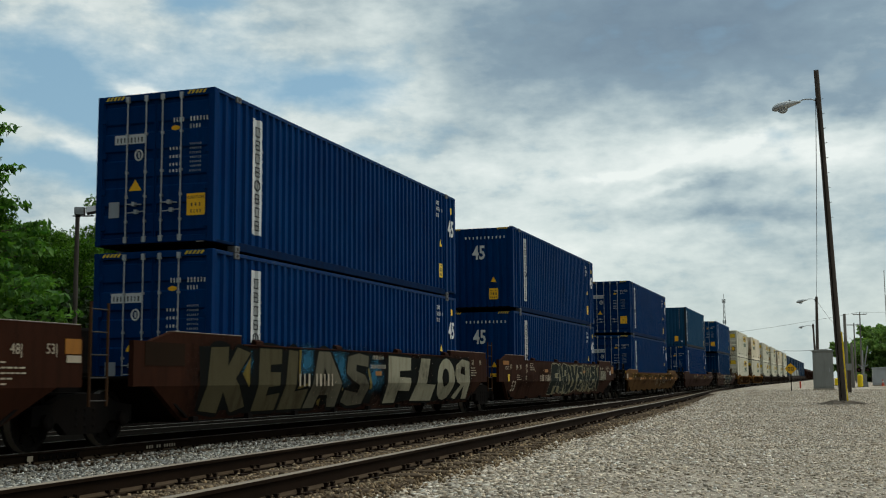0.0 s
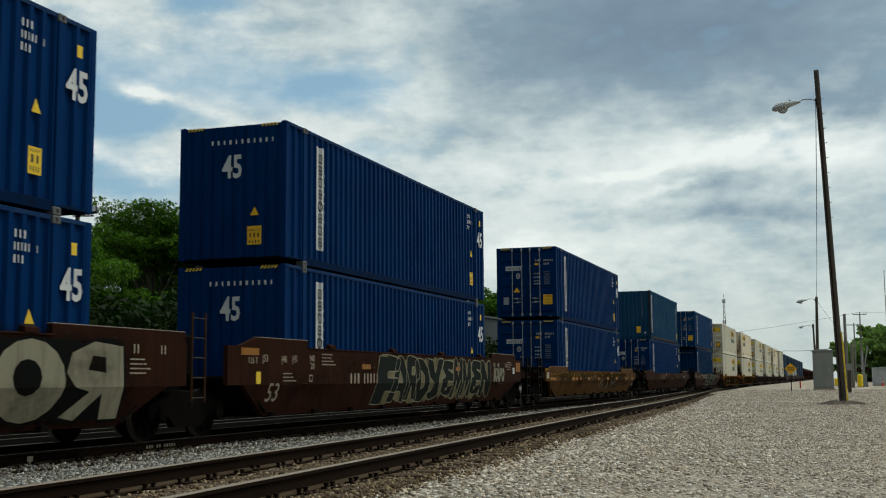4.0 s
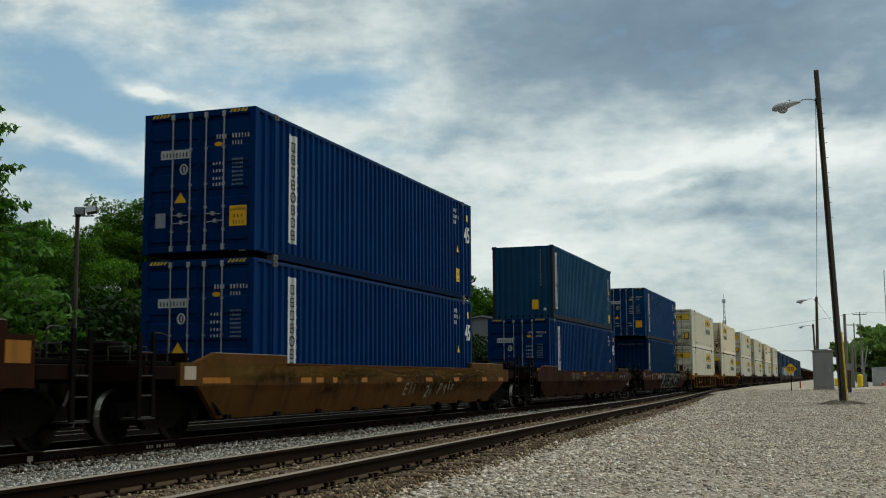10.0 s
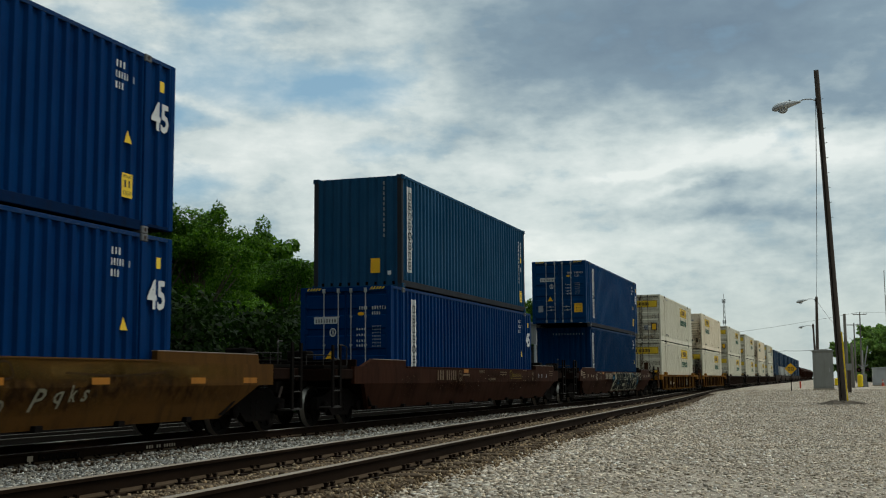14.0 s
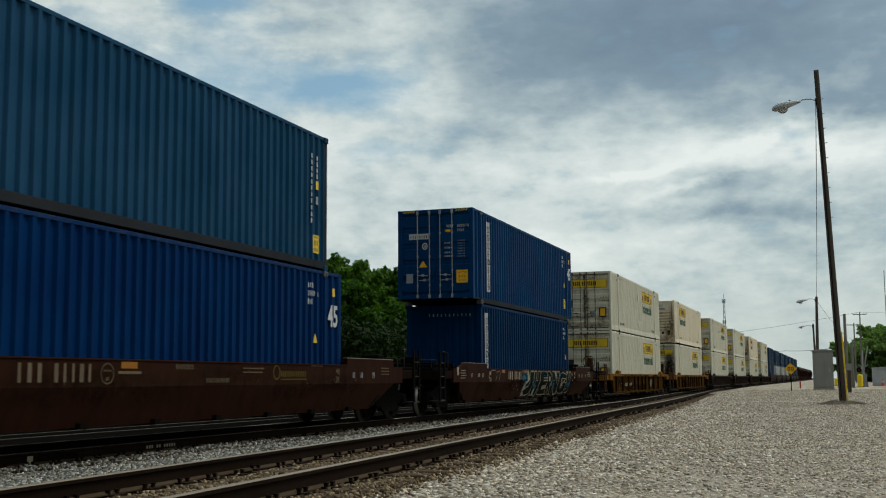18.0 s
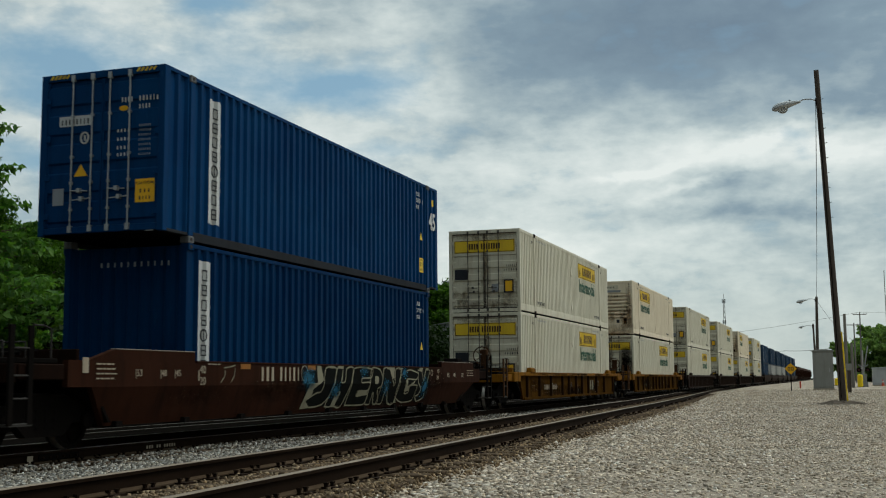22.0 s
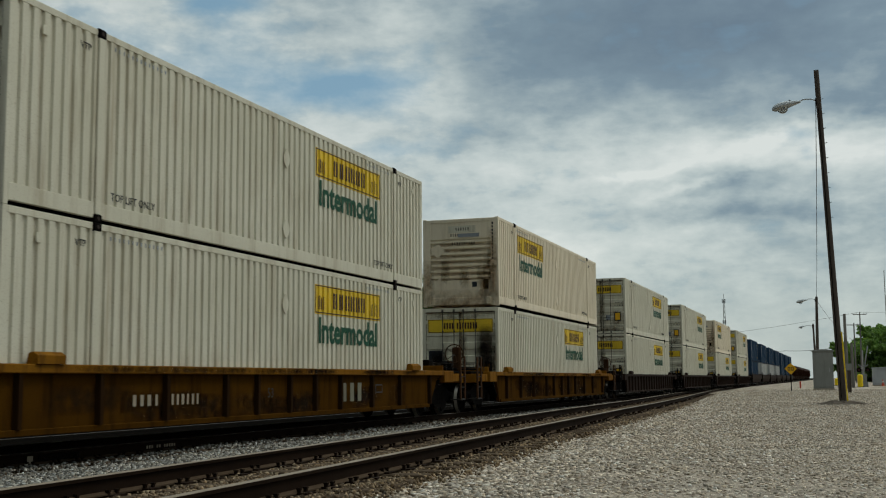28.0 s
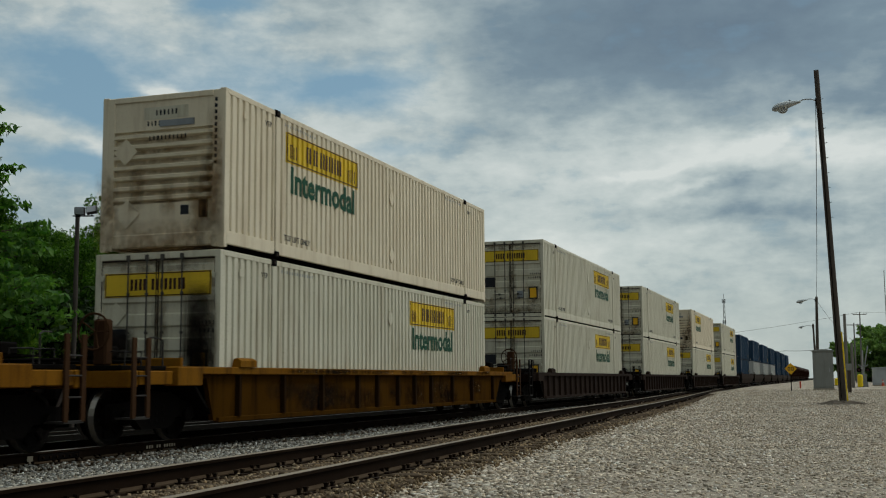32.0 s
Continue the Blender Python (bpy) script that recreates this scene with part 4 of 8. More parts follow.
def blue_container(name, L, ends, mat=None, label=""):
    """Corrugated blue box; ends: 'doors', 'forty_five' or 'plain' towards the camera."""
    mat = mat or BLUE
    W, H = W8, H9
    long = L > 13
    c = thing(name, pose(0, 0, 0), label, "shipping container", "double-stacked containers")
    posts = [-6.096 + 0.08, 6.096 - 0.08] if long else []
    lift = 0.125 if long else 0.0
    frame_parts(c, L, W, H, mat, posts, casting=CASTING if long else mat, rail_h=0.07, lift=lift, sill=0.20, gap=0.045, post_mat=POST_GREY if mat is TEAL else None, sill_mat=BLUE_SILL if mat is BLUE else POST_GREY, rail_mat=RAIL_WORN if mat is BLUE else None)
    face = W / 2 - 0.004
    y = L / 2 - 0.13
    cuts = [-y, *[p for q in posts for p in (q - 0.08, q + 0.08)], y]
    near = None
    for s in (1, -1):
        for a, b in zip(cuts[::2], cuts[1::2]):
            pts = ridge_points(a, b, 0.278, 0.080, 0.045, 0.050)
            over = long and b - a < 1.2
            w = part("side_wall", sheet(bmesh.new(), pts, 0.18 if over else 0.20, H - 0.07, face), mat, c, m=None if s > 0 else Matrix.Rotation(math.pi, 4, "Z"))
            if b - a > 5:
                near = pts
    n_end = ridge_points(-W / 2 + 0.12, W / 2 - 0.12, 0.25, 0.10, 0.05, 0.04)
    part("end_wall", sheet(bmesh.new(), n_end, 0.03 + lift, H - 0.03, L / 2 - 0.02), mat, c, m=Matrix.Rotation(radians(90), 4, "Z"))
    x = face
    y_st = -L / 2 + (1.44 if long else 0.40)
    stripe(c, y_st, near, x, 1)
    if ends == "doors":
        door_end(c, L, W, H, mat, 5, (0.265, 0.425, 0.565, 0.725), STEEL, rib=0.30, depth=0.03, lift=lift)
        f = -0.026
        put_front(c, L, uv_box(0.15, 0.41, 0.255, 0.315, W, H, x=f), "name_plate", DECAL_WHITE)
        put_front(c, L, bars(f + 0.004, (0.16 - 0.5) * W, (1 - 0.305) * H, 0.24 * W, 0.09, 8, 3), "lettering", DECAL_DARK)
        put_front(c, L, pipe(bmesh.new(), [(f + 0.004, -0.14 * W + 0.075 * math.cos(t), 0.61 * H + 0.095 * math.sin(t)) for t in np.linspace(0, 2 * math.pi, 15)], 0.017, 5), "round_plate", DECAL_WHITE)
        put_front(c, L, box(bmesh.new(), f, f + 0.006, -0.14 * W - 0.012, -0.14 * W + 0.022, 0.61 * H - 0.05, 0.61 * H + 0.05), "round_plate", DECAL_WHITE)
        put_front(c, L, prism(bmesh.new(), [(-0.22 * W, 0.385 * H), (-0.11 * W, 0.385 * H), (-0.165 * W, 0.455 * H)], f, f + 0.005, "x"), "warning_triangle", DECAL_ORANGE)
        put_front(c, L, uv_box(0.11, 0.20, 0.68, 0.78, W, H, x=f), "document_plate", DECAL_GREY)
        put_front(c, L, bars(f, 0.145 * W, 0.80 * H, 0.10 * W, 0.085, 4, 5), "marking", DECAL_WHITE)
        put_front(c, L, bars(f, 0.285 * W, 0.80 * H, 0.19 * W, 0.085, 7, 6), "marking", DECAL_WHITE)
        put_front(c, L, bars(f, 0.285 * W, 0.755 * H, 0.10 * W, 0.075, 4, 7), "marking", DECAL_WHITE)
        put_front(c, L, prism(bmesh.new(), [(0.17 * W + 0.09 * math.cos(t), 0.765 * H + 0.045 * math.sin(t)) for t in np.linspace(0, 5.76, 12)], f, f + 0.004, "x"), "oval_mark", DECAL_ORANGE)
        for k, v in enumerate((0.375, 0.425, 0.475, 0.515)):
            put_front(c, L, bars(f, 0.115 * W, (1 - v) * H, 0.11 * W, 0.055, 4, 10 + k), "marking", DECAL_WHITE)
        for k in range(7):
            put_front(c, L, bars(f, 0.29 * W, (1 - 0.35 - 0.028 * k) * H, 0.10 * W, 0.038, 6, 20 + k), "marking", DECAL_GREY)
        k = put_front(c, L, uv_box(0.775, 0.925, 0.655, 0.79, W, H, x=f), "caution_label", DECAL_ORANGE)
        part("caution_word", lettering("CAUTION", 0.075, DECAL_DARK), DECAL_DARK, k, m=pose(f + 0.007, 0.35 * W, 0.32 * H))
        part("caution_line", bars(f + 0.004, 0.30 * W, 0.265 * H, 0.10 * W, 0.06, 3, 41), DECAL_DARK, k)
        part("caution_line", bars(f + 0.004, 0.30 * W, 0.225 * H, 0.10 * W, 0.06, 4, 42), DECAL_DARK, k)
        put_front(c, L, uv_box(0.86, 0.92, 0.93, 0.955, W, H, x=f), "small_label", DECAL_WHITE)
        hazard(c, L, W, H, 0.07, 0.23)
        hazard(c, L, W, H, 0.77, 0.93)
    else:
        part("end_wall", sheet(bmesh.new(), n_end, 0.03 + lift, H - 0.03, L / 2 - 0.02), mat, c, m=TO_FRONT)
        f = -0.017
        if ends == "forty_five":
            put_front(c, L, bold("45", 0.66, DECAL_WHITE), "size_mark", DECAL_WHITE).matrix_basis = TO_FRONT @ pose(L / 2 - 0.012, 0.0, 0.69 * H) @ Matrix.Diagonal((1, 0.70, 1, 1))
            put_front(c, L, bars(f, -0.22 * W, 0.86 * H, 0.62 * W, 0.09, 11, 9, fill=0.5), "marking", DECAL_WHITE)
            cl = put_front(c, L, uv_box(0.645, 0.775, 0.73, 0.86, W, H, x=f), "caution_label", DECAL_ORANGE)
            for k, (z, h) in enumerate(((0.235, 0.04), (0.19, 0.09), (0.15, 0.06))):
                part("caution_line", bars(f + 0.004, 0.155 * W, z * H, 0.11 * W, h, (6, 3, 4)[k], 145 + k), DECAL_DARK, cl)
            hazard(c, L, W, H, 0.07, 0.23)
            hazard(c, L, W, H, 0.77, 0.93)
            put_front(c, L, prism(bmesh.new(), [(0.17 * W, 0.345 * H), (0.25 * W, 0.345 * H), (0.21 * W, 0.405 * H)], f, f + 0.005, "x"), "warning_triangle", DECAL_ORANGE)
        else:
            put_front(c, L, uv_box(0.65, 0.755, 0.735, 0.865, W, H, x=f), "caution_label", DECAL_ORANGE)
            if mat is TEAL:
                put_front(c, L, column(f, 0.30 * W, 0.945 * H, 11, 0.135, 0.085, 0.035), "marking", DECAL_GREY)
            else:
                put_front(c, L, bars(f, -0.22 * W, 0.875 * H, 0.60 * W, 0.085, 11, 19, fill=0.4), "marking", DECAL_GREY)
            put_front(c, L, uv_box(0.84, 0.88, 0.85, 0.885, W, H, x=f), "small_label", DECAL_WHITE)
    # marks near the far end of the side
    if long:
        ye = L / 2 - 0.40
        part("size_mark", bold("45", 0.64, DECAL_WHITE), DECAL_WHITE, c, m=pose(x + 0.004, ye - 0.03, 1.93) @ Matrix.Diagonal((1, 0.80, 1, 1)))
        part("small_label", box(bmesh.new(), x, x + 0.004, ye - 0.06, ye + 0.06, 2.38, 2.56), DECAL_YELLOW, c)
        yl = L / 2 - 1.32
    else:
        yl = L / 2 - 0.55
    zl = 0.50 if mat is not TEAL else 0.34
    label_ = part("caution_label", box(bmesh.new(), x + 0.001, x + 0.005, yl - 0.14, yl + 0.14, zl, zl + 0.38), DECAL_YELLOW, c)
    for k, (z, h) in enumerate(((0.31, 0.045), (0.16, 0.11), (0.04, 0.07))):
        part("caution_line", bars(x + 0.005, yl - 0.11, zl + z, 0.22, h, (6, 2, 4)[k], 45 + k, 0.002), DECAL_DARK, label_)
    if mat is not TEAL:
        part("warning_triangle", prism(bmesh.new(), [(yl - 0.10, 1.36), (yl + 0.10, 1.36), (yl - 0.02, 1.56)], x + 0.001, x + 0.005, "x"), DECAL_YELLOW, c)
        for k, z in enumerate((2.50, 2.33, 2.16)):
            part("marking", bars(x + 0.001, yl - 0.38, z, (0.28, 0.36, 0.24)[k], 0.11, (3, 5, 3)[k], 50 + k), DECAL_WHITE, c)
        part("marking", bars(x + 0.001, yl + 0.08, 2.33, 0.07, 0.10, 1, 54), DECAL_GREY, c)
    else:
        part("marking", column(x + 0.001, yl - 0.22, 2.44, 11, 0.138, 0.095, 0.045), DECAL_WHITE, c)
        part("marking", column(x + 0.001, yl + 0.04, 2.42, 4, 0.13, 0.10, 0.045), DECAL_WHITE, c)
        part("small_label", box(bmesh.new(), x + 0.001, x + 0.005, yl - 0.02, yl + 0.10, 1.70, 1.88), DECAL_YELLOW, c)
        part("marking", column(x + 0.001, yl + 0.04, 1.55, 1, 0.2, 0.17, 0.10), DECAL_GREY, c)
    return c


JB_L, JB_W = 16.15, 2.59


def white_container(name, ends, logo_y, label, mat=None):
    """Fifty-three foot domestic box with narrow grooves; logo_y: the logo's start along the side."""
    mat = mat or WHITE
    L, W, H = JB_L, JB_W, H9
    c = thing(name, pose(0, 0, 0), label, "shipping container", "double-stacked containers")
    posts = [-6.05, 6.05]
    frame_parts(c, L, W, H, mat, posts, post_w=0.10, rail_h=0.10, sill=0.30, casting=GRIME, gap=0.065)
    face, y = W / 2 - 0.006, L / 2 - 0.10
    cuts = [-y, -6.13, -5.97, 5.97, 6.13, y]
    near = None
    for s in (1, -1):
        for a, b in zip(cuts[::2], cuts[1::2]):
            pts = ridge_points(a, b, 0.232, 0.120, 0.020, 0.034)
            part("side_wall", sheet(bmesh.new(), pts, 0.30, H - 0.10, face), mat, c, m=None if s > 0 else Matrix.Rotation(math.pi, 4, "Z"))
            if b - a > 5:
                near = pts
    x = face
    # side logo: panel with letter blocks, the word beneath it
    a = -L / 2 + logo_y
    p = part("logo_panel", film_on(near, a, a + 3.62, 1.96, 2.58, x), DECAL_YELLOW, c, "yellow logo panel with dark letter blocks")
    bm = bmesh.new()
    for k, (u, w) in enumerate(((0.92, 0.20), (1.24, 0.20), (1.58, 0.22), (1.87, 0.22), (2.16, 0.22), (2.45, 0.22))):
        for e in (0.0, w - 0.075):
            box(bm, x + 0.004, x + 0.008, a + u + e, a + u + e + 0.075, 2.10, 2.44)
    part("lettering", bm, DECAL_MAROON, p)
    bm = bmesh.new()
    for z in (1.985, 2.545):
        box(bm, x + 0.004, x + 0.007, a + 0.04, a + 3.58, z, z + 0.022)
    for q in (0.15, 0.22, 0.30, 0.42, 3.05, 3.15, 3.28, 3.4):
        box(bm, x + 0.004, x + 0.007, a + q, a + q + 0.035, 2.06, 2.06 + 0.25 + 0.2 * (q % 0.3))
    for q in (0.02, 3.57):
        box(bm, x + 0.004, x + 0.007, a + q, a + q + 0.03, 1.985, 2.567)
    part("logo_line", bm, DECAL_MAROON, p)
    part("side_word", bold("Intermodal", 0.74, DECAL_GREEN, 0.022), DECAL_GREEN, c, m=pose(x + 0.005, a + 1.80, 1.60))
    part("lift_note", lettering("TOP LIFT ONLY", 0.17, DECAL_DARK), DECAL_DARK, c, m=pose(x + 0.004, -L / 2 + 2.95, 0.43))
    part("lift_note", lettering("TOP LIFT ONLY", 0.17, DECAL_DARK), DECAL_DARK, c, m=pose(x + 0.004, L / 2 - 2.75, 0.43))
    for s in (-1, 1):
        part("marking", lettering("VTP", 0.15, DECAL_DARK), DECAL_DARK, c, m=pose(x + 0.004, s * 6.42, 2.56))
        part("marking", bars(x + 0.001, s * 5.0 - 0.75, 2.67, 1.5, 0.06, 13, 70 + s, fill=0.45), DECAL_GREY, c)
        part("lift_pocket", box(bmesh.new(), W / 2 - 0.03, W / 2 + 0.012, s * 6.05 - 0.09, s * 6.05 + 0.09, H - 0.13, H + 0.02, 0.01), GRIME, c)
        part("vent", box(bmesh.new(), x + 0.001, x + 0.02, s * 7.35 - 0.05, s * 7.35 + 0.05, 2.46, 2.60, 0.006), mat, c)
    for z in (2.07, 0.66):
        part("placard_holder", prism(bmesh.new(), [(0.10, z - 0.20), (0.20, z - 0.10), (0.24, z), (0.20, z + 0.10), (0.10, z + 0.20), (0.0, z + 0.10), (-0.04, z), (0.0, z - 0.10)], x, x + 0.02, "x"), mat, c, "white diamond placard holder")
    if ends == "doors":
        for u0, u1, v0, v1 in ((0.02, 0.30, 0.70, 0.98), (0.44, 0.60, 0.12, 0.98), (0.70, 0.98, 0.55, 0.98), (0.04, 0.96, 0.84, 0.985), (0.04, 0.96, 0.02, 0.14)):
            put_front(c, L, uv_box(u0, u1, v0, v1, W, H, 0.001, -0.0225 + 0.0003 * v1), "grime_stain", DOOR_STAIN)
        door_end(c, L, W, H, mat, 6, (0.27, 0.42, 0.545, 0.70), ROD_GREY, rib=0.20, depth=0.036, post=0.10)
        for s in (-1, 1):
            a, b = sorted((s * 0.012, s * (W / 2 - 0.112)))
            bm = bmesh.new()
            for e0, e1, z0, z1 in ((a, a + 0.022, 0.16, H - 0.15), (b - 0.022, b, 0.16, H - 0.15), (a, b, H - 0.15, H - 0.128), (a, b, 0.138, 0.16)):
                box(bm, -0.028, -0.017, e0, e1, z0, z1)
            put_front(c, L, bm, "door_gasket", MATT_BLACK, "black rubber door seal")
        f = -0.024
        q = put_front(c, L, uv_box(0.075, 0.925, 0.125, 0.275, W, H, x=f), "logo_panel", DECAL_YELLOW, "yellow logo panel with dark letter blocks")
        bm = ring(bmesh.new(), f + 0.004, 0, 0.80 * H, 0.84 * W, 0.145 * H, 0.018)
        part("panel_border", bm, DECAL_MAROON, q)
        bm = bmesh.new()
        for k, u in enumerate((0.285, 0.355, 0.455, 0.525, 0.595, 0.665)):
            yy, w = (u - 0.5) * W, 0.055 * W
            for e in (0.0, w - 0.055):
                box(bm, f + 0.004, f + 0.008, yy + e, yy + e + 0.055, 0.765 * H, 0.835 * H)
        part("lettering", bm, DECAL_MAROON, q)
        for v in (0.38, 0.70):
            cz = (1 - v) * H
            put_front(c, L, prism(bmesh.new(), [(-0.33 * W, cz - 0.22), (-0.33 * W + 0.22, cz), (-0.33 * W, cz + 0.22), (-0.33 * W - 0.22, cz)], f, f + 0.012, "x"), "placard_holder", mat)
        put_front(c, L, uv_box(0.08, 0.265, 0.475, 0.60, W, H, x=f), "instruction_plate", DECAL_DARK)
        k = put_front(c, L, uv_box(0.77, 0.905, 0.61, 0.77, W, H, x=f), "caution_label", DECAL_ORANGE)
        part("label_border", ring(bmesh.new(), f + 0.004, 0.3375 * W, 0.31 * H, 0.135 * W, 0.16 * H, 0.05), DECAL_DARK, k)
        put_front(c, L, uv_box(0.60, 0.69, 0.66, 0.76, W, H, x=f), "document_plate", DECAL_GREY)
        put_front(c, L, bars(f, 0.29 * W, 0.545 * H, 0.17 * W, 0.07, 6, 31), "marking", DECAL_DARK)
        put_front(c, L, bars(f, 0.26 * W, 0.495 * H, 0.20 * W, 0.07, 6, 32), "marking", DECAL_DARK)
        part("end_wall", box(bmesh.new(), -W / 2 + 0.1, W / 2 - 0.1, L / 2 - 0.08, L / 2 - 0.03, 0.03, H - 0.03), mat, c)
    else:
        o = ribs_outline(0.86, 2.22, 7, L / 2, 0.08, 0.055)
        part("end_wall", prism(bmesh.new(), o, -W / 2 + 0.26, W / 2 - 0.26, "y"), mat, c, m=TO_FRONT)
        for za, zb in ((2.22, H - 0.13), (0.30, 0.86)):
            part("end_panel", box(bmesh.new(), L / 2 - 0.10, L / 2 - 0.02, -W / 2 + 0.26, W / 2 - 0.26, za, zb), mat, c, m=TO_FRONT)
        for s in (-1, 1):
            part("end_post", box(bmesh.new(), L / 2 - 0.10, L / 2 - 0.004, s * (W / 2 - 0.18) - 0.08, s * (W / 2 - 0.18) + 0.08, 0.02, H - 0.02, 0.01), mat, c, m=TO_FRONT)
        part("end_header", box(bmesh.new(), L / 2 - 0.1, L / 2 + 0.004, -W / 2 + 0.262, W / 2 - 0.262, H - 0.13, H - 0.02, 0.01), mat, c, m=TO_FRONT)
        part("end_sill", box(bmesh.new(), L / 2 - 0.1, L / 2 + 0.006, -W / 2 + 0.262, W / 2 - 0.262, 0.05, 0.30, 0.02), mat, c, m=TO_FRONT)
        f = -0.019
        put_front(c, L, uv_box(0.34, 0.70, 0.085, 0.165, W, H, x=f), "name_plate", WHITE)
        put_front(c, L, bars(f + 0.010, -0.07 * W, 0.86 * H, 0.19 * W, 0.10, 6, 61), "lettering", DECAL_DARK)
        put_front(c, L, bars(f, -0.14 * W, 0.795 * H, 0.12 * W, 0.09, 4, 62), "lettering", DECAL_DARK)
        put_front(c, L, uv_box(0.47, 0.75, 0.175, 0.215, W, H, x=f, d=0.02), "scraped_patch", DECAL_GREY)
        put_front(c, L, bars(0.0, -0.12 * W, 0.70 * H, 0.32 * W, 0.08, 10, 63), "marking", DECAL_DARK)
        for yy, cz, t in ((-0.30 * W, 0.635 * H, 0.25), (-0.28 * W, 0.235 * H, 0.27)):
            put_front(c, L, prism(bmesh.new(), [(yy, cz - t), (yy + t, cz), (yy, cz + t), (yy - t, cz)], 0.0, 0.012, "x"), "placard_holder", CREAM, "pale diamond placard holder")
        put_front(c, L, uv_box(0.65, 0.715, 0.725, 0.785, W, H, x=f), "dark_plate", DECAL_DARK)
        put_front(c, L, uv_box(0.80, 0.865, 0.70, 0.81, W, H, x=f, d=0.03), "cable_box", GRIME)
        bm = bmesh.new()
        for k in range(11):
            box(bm, 0.0, 0.004, 0.415 * W, 0.435 * W, 0.52 * H + k * 0.115, 0.52 * H + k * 0.115 + 0.07)
        put_front(c, L, bm, "marking", DECAL_DARK)
        part("end_wall", box(bmesh.new(), -W / 2 + 0.1, W / 2 - 0.1, L / 2 - 0.08, L / 2 - 0.03, 0.03, H - 0.03), mat, c)
    return c


TRAIN = []   # (thing, its place along the train)


def load(master, y_start, L, z, W=W8, label="", fresh=True):
    """Put a container (or a copy of it) in the train; y_start: its near end when the clip starts."""
    m = pose(TRACK_X, y_start + L / 2, z)
    ob = master if fresh else copy_thing(master, m)
    ob.matrix_basis = m
    if label:
        ob["label"] = label
    TRAIN.append((ob, y_start + L / 2, z))
    return ob


Z1, Z2 = 0.395, 0.395 + H9 + 0.004
L45, L40 = 13.716, 12.192


def load_train():
    blue_d = "navy blue corrugated container with lock-rod doors"
    a = blue_container("blue_container", L45, "doors", BLUE, blue_d + ", stacked on top")
    load(a, 17.68, L45, Z2)
    load(a, 17.68, L45, Z1, label=blue_d + ", in a well car", fresh=False)
    b = blue_container("blue_container", L45, "forty_five", BLUE, "navy blue container with white 45, stacked on top")
    load(b, 37.70, L45, Z2)
    load(b, 37.70, L45, Z1, label="navy blue container with white 45 mark, in a well car", fresh=False)
    load(a, 61.33, L45, Z2, fresh=False)
    load(a, 61.33, L45, Z1, label=blue_d + ", in a well car", fresh=False)
    t = blue_container("teal_container", L40, "plain", TEAL, "faded teal-blue forty-foot container stacked on a longer one")
    load(t, 85.68, L40, Z2)
    load(a, 84.92, L45, Z1, label=blue_d + ", in a well car", fresh=False)
    f = blue_container("blue_container", L45, "doors", BLUE_LIGHTER, "lighter blue corrugated container with lock-rod doors, stacked on top")
    load(f, 108.50, L45, Z2)
    d = blue_container("blue_container", L40, "plain", BLUE_DULL, "navy blue forty-foot container with plain end, in a well car")
    load(d, 109.26, L40, Z1)
    w = white_container("white_container", "doors", 9.55, "weathered white container with yellow logo panels, stacked on top")
    low = "weathered white container with yellow logo panels, in a well car"
    n = white_container("white_container", "nose", 2.45, "grimy cream container with ribbed nose end, stacked on top", CREAM)
    load(w, 130.76, JB_L, Z2)
    load(w, 130.76, JB_L, Z1, label=low, fresh=False)
    load(n, 154.20, JB_L, Z2 + 0.05)
    s = load(w, 154.10, JB_L, Z1, label="weathered white container with soot-blackened doors, in a well car", fresh=False)
    for u0, u1, v0, v1, mt in ((0.70, 0.98, 0.18, 1.0, SOOT_STAIN), (0.74, 0.93, 0.2, 0.95, SOOT_STAIN), (0.10, 0.34, 0.45, 0.85, SOOT_STAIN), (0.0, 0.5, 0.75, 1.1, RUST_STAIN)):
        put_front(s, JB_L, uv_box(u0, u1, v0, v1, JB_W, H9, 0.003, 0.004), "soot_black" if mt is SOOT_STAIN else "rust_stain", mt)
    for u0, u1, v0, v1 in ((-0.05, 1.05, 0.80, 1.12), (0.80, 1.0, 0.40, 1.0), (-0.06, 0.16, 0.45, 1.05)):
        put_front(n, JB_L, uv_box(u0, u1, v0, v1, JB_W, H9, 0.003, 0.014), "rust_stain", RIB_STAIN)
    for k in range(7):
        z = 0.86 + 1.36 / 7 * k
        put_front(n, JB_L, box(bmesh.new(), -0.074, -0.072, -JB_W / 2 + 0.27, JB_W / 2 - 0.27, z - 0.05, z + 0.09), "rust_stain", RIB_STAIN)
    for u, v0, v1 in ((0.78, 0.5, 0.98), (0.30, 0.45, 0.75), (0.55, 0.55, 0.80), (0.92, 0.1, 0.9)):
        put_front(n, JB_L, uv_box(u - 0.07, u + 0.07, v0, v1, JB_W, H9, 0.002, 0.012), "rust_stain", RIB_STAIN)
    for k, y in enumerate((178.0, 201.3, 225.0, 248.8)):
        if k == 2:
            load(n, y, JB_L, Z2, fresh=False)
        else:
            load(w, y, JB_L, Z2, fresh=False)
        load(w, y, JB_L, Z1, label=low, fresh=False)
    e = blue_container("slate_container", L45, "plain", SLATE, "faded slate-blue corrugated container, stacked on top")
    g = blue_container("grey_container", L45, "plain", PALE_GREY, "pale grey corrugated container, in a well car")
    first = True
